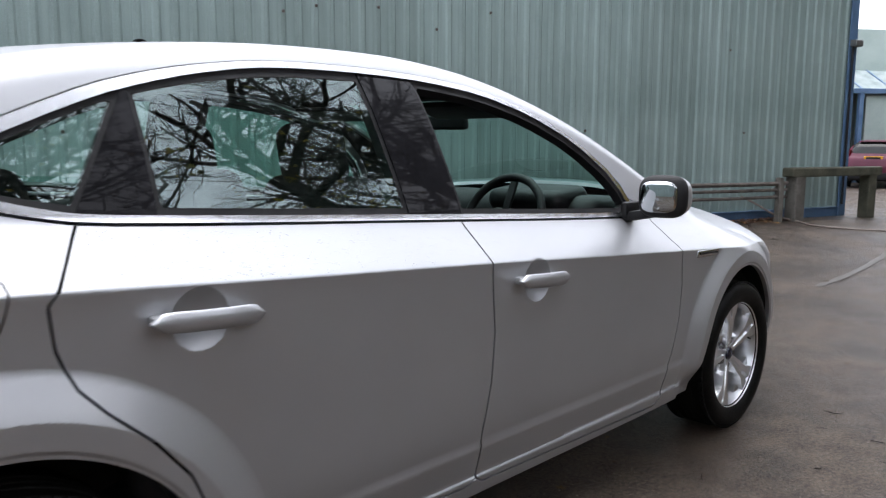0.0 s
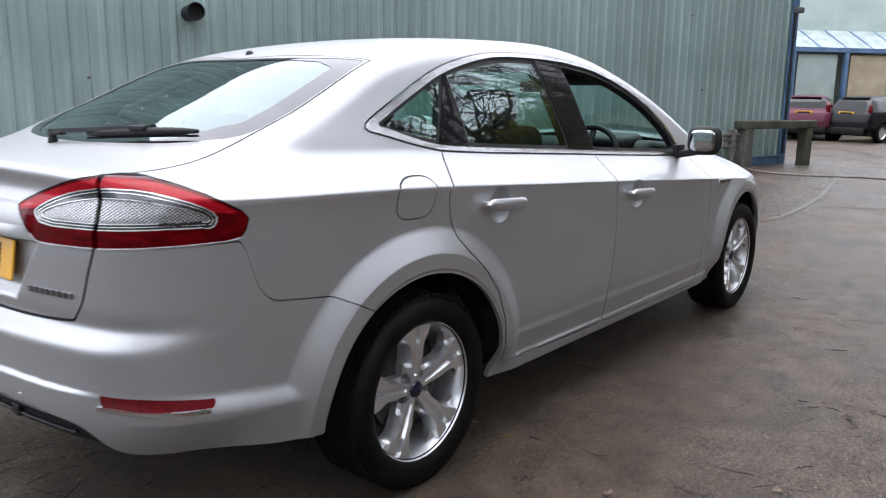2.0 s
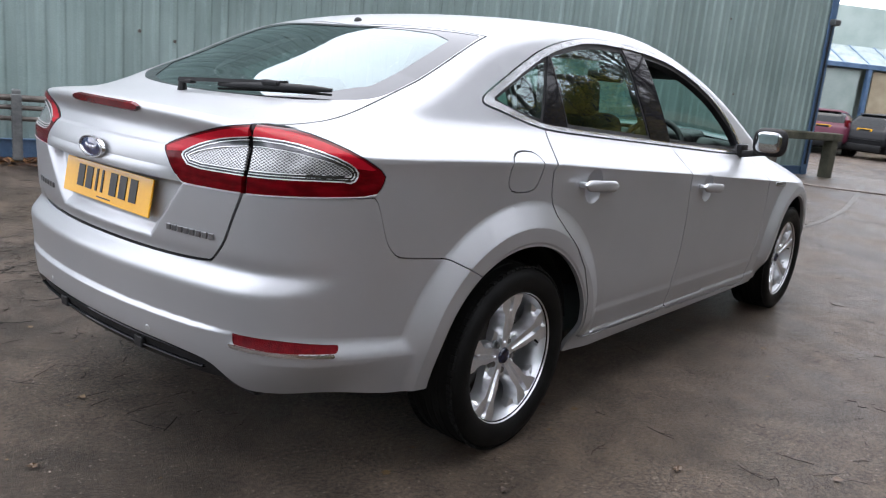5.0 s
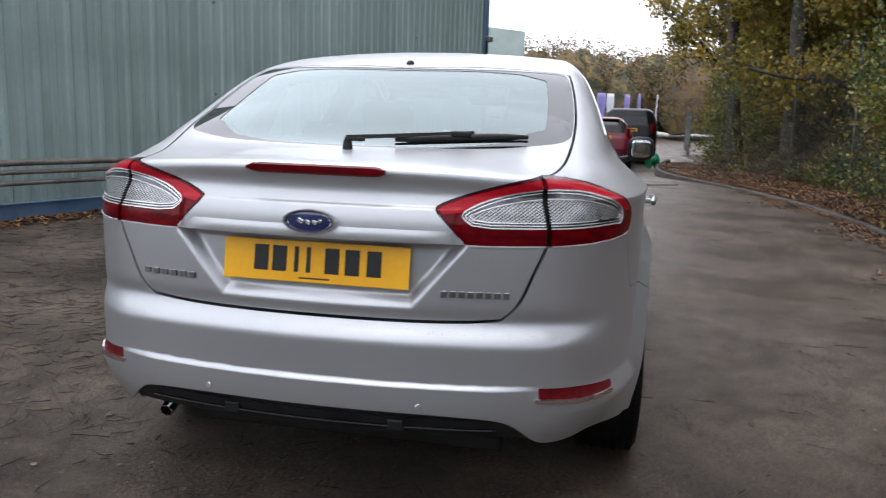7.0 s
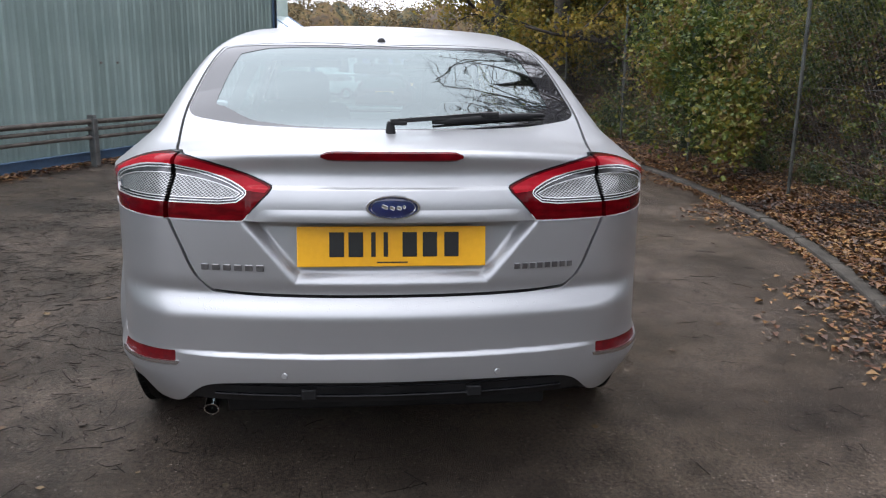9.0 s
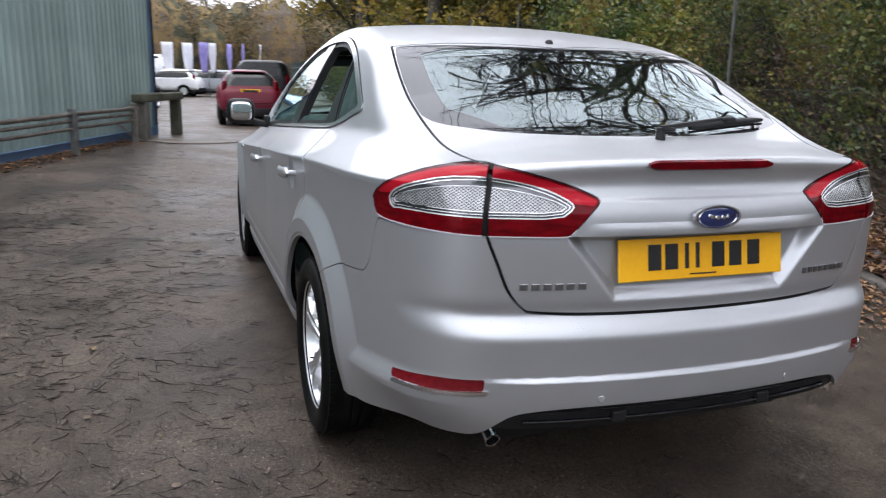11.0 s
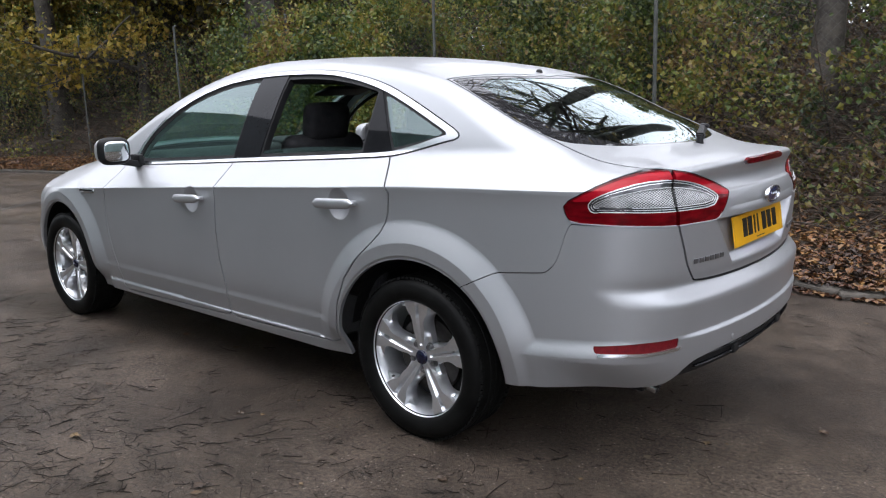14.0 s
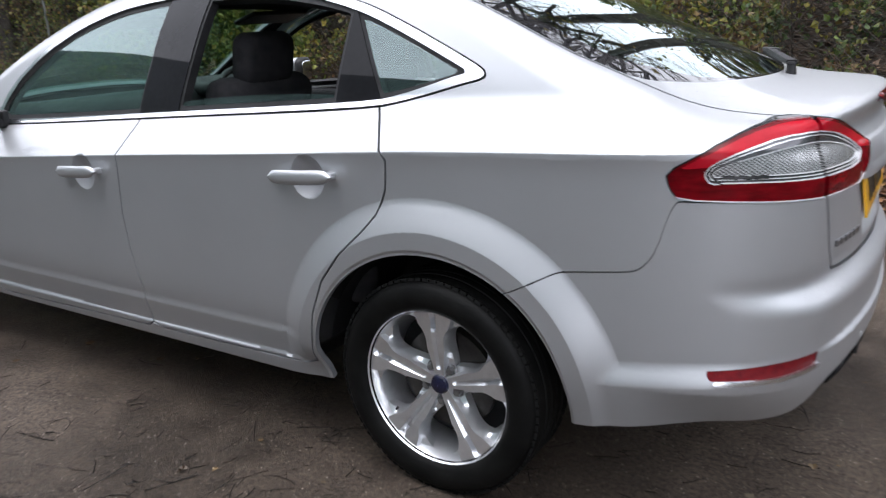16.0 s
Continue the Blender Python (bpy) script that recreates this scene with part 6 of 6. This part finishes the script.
ch = []
step = .085
for k in range(int(24 / step)):
    for s in (1, -1):
        x0 = -7.6 + k * step
        q = np.linspace(0, 1, 9)
        x = x0 + s * q * 2.0
        x = x if s > 0 else x + 2.0
        y = fence_y(x) + .004 * s
        z = ground_z(x, y) + .08 + q * 2.0
        ch.append(tube(np.stack([x, y, z], 1), .0011, 3))
for hgt in (.1, 1.1, 2.1):
    x = np.arange(1.6 if hgt == 1.1 else -1.6, 16.4, .4)
    y = fence_y(x)
    ch.append(tube(np.stack([x, y, ground_z(x, y) + hgt], 1), .002, 3))
put("fence_wire", *merge(ch), surface("dull_wire", (.06, .06, .055), (.12, .12, .11), 9, .6, .4), fence, "thin diamond wire mesh")

# leaf litter by the kerb, on the bank foot and at the wall; single leaves and twigs on the drive
def litter(name, x, y, size, mat, label, lift=.012):
    z = ground_z(x, y) + lift
    v1, f1 = leaves(np.stack([x, y, z], 1), size, .93)
    tagged(put(name, v1, f1, mat, smooth=False), label, "fallen leaves", kind="stuff")


n = 62000
x = nrng.uniform(-7, 21, n)
back = np.abs(nrng.normal(size=n)) * .75 - np.where(x < .8, .24, .06) * nrng.random(n)
y = kerb_y(x) - .13 - back
on_kerb = (back > -.14) & (back < .03)
z = np.where(on_kerb, .047, 0)
v1, f1 = leaves(np.stack([x, y, np.maximum(ground_z(x, y), z) + .015 + .04 * nrng.random(n) * (back > .1)], 1), nrng.uniform(.024, .066, n), .62)
tagged(put("leaf_litter", v1, f1, LEAF_BROWN, smooth=False), "drift of brown fallen leaves along the kerb", "fallen leaves", kind="stuff")
n = 30000
x, back = nrng.uniform(-7, 14, n), nrng.uniform(.8, 5.5, n)
y = kerb_y(x) - .13 - back
DARK_LEAF = pieces("rotting_leaves", [(0.022, 0.012, 0.008), (0.045, 0.024, 0.014), (0.085, 0.045, 0.024), (0.13, 0.075, 0.035), (0.05, 0.03, 0.02)], 0.6)
litter("bank_leaves", x, y, nrng.uniform(.03, .08, n), DARK_LEAF, "dark rotting leaves lying over the bank", .025)
n = 5200
x = nrng.uniform(-5, 12, n)
litter("gutter_leaves", x, kerb_y(x) + np.abs(nrng.normal(size=n)) * (.17 + .13 * np.sin(x * 2.1)) + .01, nrng.uniform(.022, .065, n), LEAF_BROWN, "brown leaves lying in the gutter")
n = 4200
s = nrng.uniform(1.5, 17, n)
o = np.abs(nrng.normal(size=n)) * .20 + .03
q = np.array([[CORNER.x + ALONG.x * a + FACE.x * b, CORNER.y + ALONG.y * a + FACE.y * b] for a, b in zip(s, o)])
litter("wall_leaves", q[:, 0], q[:, 1], nrng.uniform(.03, .085, n), LEAF_BROWN, "brown leaves gathered at the foot of the wall", .02)
def lobed(points, size):
    """Flat fallen leaves with lobes and curled rims, one each point."""
    vs, fs = [], []
    for k, (c, r) in enumerate(zip(points, size)):
        turn = nrng.uniform(0, 2 * np.pi)
        ang = np.arange(12) * np.pi / 6
        rad = r * np.where(np.arange(12) % 2, nrng.uniform(.3, .42, 12), nrng.uniform(.42, .62, 12)) * (1 - .35 * np.abs(np.sin(ang / 2 + .3)))
        rim = np.stack([np.cos(ang + turn) * rad, np.sin(ang + turn) * rad * nrng.uniform(.6, 1), nrng.uniform(0, .22, 12) * r * nrng.uniform(0, 1)], 1)
        vs.append(np.concatenate([[c], c + rim]))
        i = np.arange(12)
        fs.append(np.stack([np.zeros(12, int), 1 + i, 1 + (i + 1) % 12], 1) + 13 * k)
    return np.concatenate(vs), np.concatenate(fs)


n = 900
x, y = nrng.uniform(-5, 14, n), nrng.uniform(-3, 5, n)
keep = (y > kerb_y(x) + .1)
x, y = x[keep], y[keep]
pale = pieces("pale_leaves", [(.03, .018, .011), (.075, .042, .020), (.15, .095, .040), (.10, .08, .055)], .5)
tagged(put("scattered_leaves", *lobed(np.stack([x, y, ground_z(x, y) + .006], 1), nrng.uniform(.010, .052, len(x)) * nrng.uniform(.6, 1.35, len(x))), pale, smooth=False), "single brown leaves scattered on the wet drive", "fallen leaves", kind="stuff")
ch = []
hubs = np.stack([nrng.normal(1.6, 2.2, 90), nrng.normal(2.3, .9, 90)], 1)
for k in range(5600):
    if k < 2300:
        hub = hubs[k % 90]
        x0, y0 = hub[0] + nrng.normal() * .45, hub[1] + nrng.normal() * .20
    elif k < 3000:
        x0, y0 = nrng.normal(1.6, 2.2), nrng.normal(2.3, 1.0)
    elif k < 3900:
        x0, y0 = nrng.uniform(-4, 10), nrng.uniform(.6, 4.5)
    elif k < 4400:
        x0, y0 = nrng.normal(1.0, 2.2), nrng.normal(-1.9, .7)
        if k % 2:
            continue
    else:
        hub = hubs[k % 90]
        x0, y0 = hub[0] + nrng.normal() * .32, hub[1] + nrng.normal() * .20
    if y0 < kerb_y(x0) + .1:
        continue
    a = nrng.normal() * .7 + .2 if k < 2300 else nrng.uniform(0, 2 * np.pi)
    ln = nrng.uniform(.02, .17) * nrng.uniform(.35, 1)
    bend = nrng.normal() * .3
    q = np.linspace(-.5, .5, 5)
    px_, py_ = x0 + np.cos(a + bend * q) * q * ln, y0 + np.sin(a + bend * q) * q * ln
    thick = nrng.uniform(.0008, .0020)
    ch.append(tube(np.stack([px_, py_, ground_z(px_, py_) + .004 + .006 * nrng.random() * np.abs(q)], 1), thick, 3))
    if nrng.random() < .5:
        a2 = a + nrng.choice([-1, 1]) * nrng.uniform(.4, .9)
        q = np.linspace(0, .4, 3)
        px_, py_ = x0 + np.cos(a2) * q * ln, y0 + np.sin(a2) * q * ln
        ch.append(tube(np.stack([px_, py_, ground_z(px_, py_) + .005], 1), thick * .8, 3))
tagged(put("twigs", *merge(ch), TWIG), "dark wet twigs scattered on the asphalt", "twigs", kind="stuff")

# ---- beyond the drive: parked cars, second building, banners, far woods ----
def flat_paint(name, c):
    return surface(name, tuple(q * .85 for q in c), tuple(min(1, q * 1.1) for q in c), 3, 0.40, 0.0, coat=0.1, ior=1.32)


RED_CAR = flat_paint("red_car_paint", (0.115, 0.003, 0.015))
DARK_CAR = flat_paint("black_car_paint", (0.006, 0.006, 0.008))
WHITE_CAR = flat_paint("white_car_paint", (0.70, 0.71, 0.73))
GREY_CAR = flat_paint("grey_car_paint", (0.35, 0.37, 0.40))
PURPLE_CAR = flat_paint("plum_car_paint", (0.10, 0.02, 0.04))
FAR_GLASS = surface("car_window_glass", (0.006, 0.008, 0.008), (0.012, 0.014, 0.015), 3, 0.08, ior=1.38)
HATCH = [(-2.0, .30), (-2.02, .62), (-1.95, .90), (-1.85, 1.02), (-1.62, 1.36), (-1.45, 1.44), (-.6, 1.50), (.05, 1.44), (.85, 1.02), (1.5, .92), (1.88, .78), (1.98, .55), (1.95, .28)]
JEEP = [(-2.2, .38), (-2.22, .75), (-2.2, 1.05), (-2.1, 1.72), (-1.9, 1.80), (.1, 1.82), (.45, 1.70), (.95, 1.18), (2.0, 1.10), (2.2, .95), (2.25, .45)]
VAN = [(-2.6, .35), (-2.62, 1.0), (-2.58, 2.1), (-2.4, 2.28), (1.0, 2.3), (1.35, 2.15), (1.95, 1.25), (2.5, 1.05), (2.62, .8), (2.6, .35)]


def build_car(profile, width, paint, m, label, group="", plate=True):
    """A parked car built from its side outline: body, panes, wheels, lamps, bumpers."""
    c = thing("parked_car", m, label, "car", group)
    P = rounded(profile, times=1)
    top = max(q[1] for q in profile)
    belt = top * .64

    def f(x, y, z):
        w = width / 2 - .52 * np.maximum(z - belt, 0) * (1.0 if top < 1.7 else .45) - .03 * (x / 2) ** 4 - .10 * np.maximum(.45 - z, 0)
        return smax(smax(inside(P, x + 0 * y, z + 0 * y), np.abs(y) - w, .28), .24 - z + 0 * x, .05)
    x0, x1 = min(q[0] for q in profile), max(q[0] for q in profile)
    v, t = nets(f, (x0 - .1, -width / 2 - .1, .15), (x1 + .1, width / 2 + .1, top + .1), .075)
    x, y, z = v.T
    wx = (x0 + .78, x1 - .80)
    v, t = clip(v, t, .36 - np.where(np.abs(y) > .45, np.minimum(np.hypot(x - wx[0], z - .31), np.hypot(x - wx[1], z - .31)), 9))
    panes = rounded([(q[0] * .90 + .02, max(q[1] - .09, belt + .05)) for q in profile if q[1] > belt * .98], times=1)
    x, y, z = v.T
    side_f = np.where(np.abs(y) > width * .30, inside(panes, x, z), 9)
    rear_f = np.where((x < x0 * .5), np.maximum(np.maximum(belt + .10 - z, z - (top - .10)), np.abs(y) - width * .36), 9)
    front_f = np.where((x > .1), np.maximum(np.maximum(belt + .06 - z, z - (top - .10)), np.abs(y) - width * .38), 9)
    g = np.minimum(np.minimum(side_f, rear_f), front_f)
    bv, bt = clip(v, t, -g)
    panel("body", bv, bt, f, paint, c, "", 0)
    gv, gt = clip(v, t, g)
    panel("window", gv, gt, f, FAR_GLASS, c, "dark window glass", 0, out=-.004)
    bm = box(bmesh.new(), (x1 - x0 - .5, width - .25, .22), pose((x0 + x1) / 2, 0, .32), .04)
    part("underbody", bm, BLACK, c)
    for wxx in wx:
        for s in (1, -1):
            mm = pose(wxx, s * (width / 2 - .11), .31, -90 * s)
            bm = lathe(bmesh.new(), [(.20, .09), (.24, .10), (.29, .09), (.31, .05), (.31, -.08), (.2, -.09)], 24, mm)
            w = part("wheel", bm, RUBBER, c, "", True)
            bm = lathe(bmesh.new(), [(.001, .06), (.05, .07), (.18, .05), (.205, .09)], 24, mm)
            part("rim", bm, ALLOY, w, "", True)
    for s in (1, -1):
        zc = belt * (1.06 if top < 1.7 else .98)
        xs = np.linspace(x0 - .2, x0 + 1.2, 200)
        ins = f(xs, np.full(200, s * (width / 2 - .20)), np.full(200, zc))
        xr = xs[np.argmax(ins < 0)]
        bm = box(bmesh.new(), (.14, .13, .28 if top < 1.7 else .34), pose(xr + .04, s * (width / 2 - .17), zc + .03, 0, 12, -24 * s), .045)
        part("tail_lamp", bm, LAMP_RED, c, "red tail lamp", True)
    if top < 1.7:
        xs = np.linspace(x0 - .2, x0 + 1.2, 200)
        xr = xs[np.argmax(f(xs, np.zeros(200), np.full(200, top - .10)) < 0)]
        part("roof_spoiler", box(bmesh.new(), (.24, width * .54, .022), pose(xr + .04, 0, top - .06, 0, -6, 0), .014), paint, c, "", True)
        bm = rod(bmesh.new(), (xr - .11, .04, belt + .16), (xr - .06, -.34, belt + .20), .012, .008, 6)
        part("rear_wiper", bm, BLACK, c)
        part("bumper_crease", box(bmesh.new(), (.05, width - .42, .03), pose(x0 + .0, 0, .62), .012), paint, c, "", True)
    bm = box(bmesh.new(), (.08, width - .34, .22), pose(x0 + .0, 0, .37), .03)
    part("bumper_strip", bm, BLACK, c, "", True)
    if plate:
        xs = np.linspace(x0 - .2, x0 + 1.2, 200)
        xr = xs[np.argmax(f(xs, np.zeros(200), np.full(200, belt * .96)) < 0)]
        pl = part("number_plate", box(bmesh.new(), (.02, .52, .11), pose(xr - .005, 0, belt * .96), .004), PLATE, c, "yellow plate with a black bar")
        part("plate_bar", box(bmesh.new(), (.01, .40, .06), pose(xr - .013, 0, belt * .96)), INK, pl)
    return c


def park(x, y, turn):
    return pose(x, y, float(ground_z(x, y)), 0, 0, turn)


build_car(HATCH, 1.68, RED_CAR, park(20.85, -.72, -2), "small red hatchback parked facing away", "cars beyond the drive")
build_car(JEEP, 1.80, DARK_CAR, park(25.4, -1.6, -3), "tall black off-road car parked behind the red one", "cars beyond the drive")
build_car(HATCH, 1.74, PURPLE_CAR, park(28.0, 5.25, 8), "dark plum hatchback parked by the second building", "cars beyond the drive")
build_car(HATCH, 1.76, DARK_CAR, park(28.0, 3.05, -20), "black hatchback parked by the second building", "cars beyond the drive")
build_car(VAN, 1.9, WHITE_CAR, park(46, 4.0, 80), "white panel van far off", "cars beyond the drive", False)
pale = build_car(HATCH, 1.72, WHITE_CAR, park(44, 1.6, 70), "white car in a distant row", "cars in the far row", False)
grey_one = build_car(HATCH, 1.72, GREY_CAR, park(44.5, -.6, 75), "silver-grey car in a distant row", "cars in the far row", False)
for k, (x, y) in enumerate(((46.5, 3.9), (47, 5.6), (49, .8), (50, 3.2), (51, -1.2), (52, 1.4), (48.5, 6.8))):
    copy_thing((pale, grey_one)[k % 3 == 1], park(x, y, 70 + 4 * k))

# second building: pale cladding over a glazed lean-to with blue posts
PALE_CLAD = surface("pale_grey_cladding", (0.27, 0.34, 0.31), (0.36, 0.43, 0.40), 1.5, 0.5, bump=0.1, bump_scale=40)
TAN = surface("tan_panel", (0.30, 0.25, 0.17), (0.42, 0.36, 0.25), 2.0, 0.6, bump=0.1, bump_scale=40)
CANOPY = surface("canopy_sheet", (0.40, 0.47, 0.47), (0.66, 0.72, 0.72), 2.5, 0.12, 0.5)
shed = thing("workshop_building", pose(34.6, 2.1, -.17, 0, 0, 141) @ Matrix.Scale(1.12, 4), "pale clad workshop with a glazed lean-to front", "building")
part("upper_wall", box(bmesh.new(), (16, 8, 1.5), pose(8, -5.4, 4.15), .03), PALE_CLAD, shed, "pale grey clad upper wall")
part("lower_wall", box(bmesh.new(), (16, 8, 3.5), pose(8, -5.42, 1.7), .03), PALE_CLAD, shed)
for k in range(16):
    bm = box(bmesh.new(), (.94, 1.55, .03), pose(.5 + k * 1.0, -.72, 3.20, -28, 0, 0), .004)
    part("canopy_pane", bm, CANOPY, shed, "sloping glazed canopy pane")
    part("canopy_rafter", box(bmesh.new(), (.06, 1.6, .08), pose(k * 1.0, -.72, 3.19, -28, 0, 0)), BLUE_STEEL, shed)
part("eaves_beam", box(bmesh.new(), (16, .10, .16), pose(8, .02, 2.82), .01), BLUE_STEEL, shed, "blue eaves beam")
for k in range(9):
    part("blue_post", box(bmesh.new(), (.14, .14, 2.8), pose(.1 + k * 2, 0, 1.4), .01), BLUE_STEEL, shed, "blue steel post")
    if k < 8:
        part("wall_panel", box(bmesh.new(), (1.5, .06, 2.6), pose(1.1 + k * 2, -.12, 1.4), .01), TAN if k % 2 else PALE_CLAD, shed, "tan wall panel" if k % 2 else "pale wall panel")

# banners on poles
BANNER = surface("pale_banner_cloth", (0.55, 0.55, 0.60), (0.75, 0.75, 0.78), 2, 0.7)
VIOLET = surface("violet_banner_cloth", (0.18, 0.15, 0.42), (0.36, 0.32, 0.62), 2, 0.7)


def build_banner(m, cloth, label):
    b = thing("feather_banner", m, label, "banner", "banners over the far car park")
    part("pole", rod(bmesh.new(), (0, 0, 0), (0, 0, 3.0), .03, .02, 8), STEEL, b)
    bm = bmesh.new()
    rows = []
    for i in range(9):
        q = i / 8
        rows.append([bm.verts.new((.03 + u * (.60 - .10 * q), .05 * math.sin(5 * q + 3 * u), 2.95 - 1.6 * q)) for u in (0, .33, .66, 1)])
    for a, c in zip(rows, rows[1:]):
        for j in range(3):
            bm.faces.new((a[j], a[j + 1], c[j + 1], c[j]))
    cl = part("cloth", bm, cloth, b, "", True)
    sol = cl.modifiers.new("thickness", "SOLIDIFY")
    sol.thickness = .01
    return b


for k, y in enumerate((2.4, 1.15, .1, -.65, -1.1, -2.0, -2.55, -3.5)):
    build_banner(pose(43 + .8 * (k % 3), y, -.2, 0, 0, 90 + 13 * k), (BANNER, VIOLET)[k in (3, 5, 6)], ("white feather banner on a pole", "violet feather banner on a pole")[k in (3, 5, 6)])

# palisade fence by the far parking
GREEN_FENCE = surface("dark_green_fence", (0.02, 0.035, 0.03), (0.05, 0.07, 0.06), 4, 0.5)
pal = thing("palisade_fence", Matrix(), "dark green steel palisade fence behind the cars", "fence")
pale_mesh = None
for k in range(44):
    x, y = 31.0 + k * .28, -4.2 - k * .022
    if pale_mesh is None:
        bm = box(bmesh.new(), (.07, .02, 2.0), pose(0, 0, 1.0), .004)
        for q in bm.verts:
            if q.co.z > 1.9:
                q.co.x *= .3
        pale_mesh = part("pale", bm, GREEN_FENCE, pal)
        ob = pale_mesh
    else:
        ob = new("pale", pale_mesh.data)
        ob.parent = pal
    ob.matrix_world = pose(x, y, float(ground_z(x, y)) - .05)
for h_ in (.4, 1.6):
    bm = box(bmesh.new(), (12.4, .04, .05), pose(37.1, -4.67, h_ - .1, 0, 0, -4.5))
    part("fence_rail", bm, GREEN_FENCE, pal)
# green hose reel beside the road
bm = lathe(bmesh.new(), [(.001, .12), (.05, .12), (.06, .10), (.21, .13), (.225, .10), (.13, .06), (.13, -.06), (.225, -.10), (.21, -.13), (.06, -.10), (.05, -.12), (.001, -.12)], 24, pose(20.8, -2.15, .08, 90, 0, 20))
tagged(part("hose_reel", bm, surface("bright_green_plastic", (.0, .12, .05), (.01, .2, .09), 4, .4), None, "", True), "bright green plastic hose reel on the verge", "hose reel")

# far woods behind everything: dim solid hearts under a loose skin of leaves
FAR_LEAF = pieces("far_autumn_leaves", [(.045, .048, .026), (.085, .070, .030), (.15, .105, .036), (.13, .082, .036), (.065, .050, .034)], .8)
ang = nrng.uniform(-.62, .5, 270)
dist = nrng.uniform(62, 92, 270)
crown = 6.7 + .06 * (dist - 62) + nrng.uniform(-1.4, 1.6, 270)
pick = nrng.integers(0, 270, 330000)
way = nrng.normal(size=(330000, 3))
way /= np.linalg.norm(way, axis=1)[:, None]
way *= (.94 - .44 * nrng.random(330000) ** 1.5)[:, None]
mid = np.stack([dist * np.cos(ang), dist * np.sin(ang), crown * .55], 1)
spot = mid[pick] + way * np.stack([crown * .42, crown * .42, crown * .52], 1)[pick]
v1, f1 = leaves(spot, nrng.uniform(.10, .26, len(spot)))
hearts = []
for c, h in zip(mid, crown):
    for k in range(2):
        q = np.linspace(0, 1, 6)
        hearts.append(tube(c + np.stack([(q - .5) * .4 + k * .9, (q - .5) * .3, (q - .62) * h * .80], 1), np.array([.6, .9, 1, .95, .75, .2]) * h * .25, 7))
v2, f2 = merge(hearts)
v1, f1 = merge([(v1, f1), (v2, f2)])
tagged(put("far_woods", v1, f1, FAR_LEAF, smooth=False), "distant autumn woods in brown and yellow", "woods", kind="stuff")
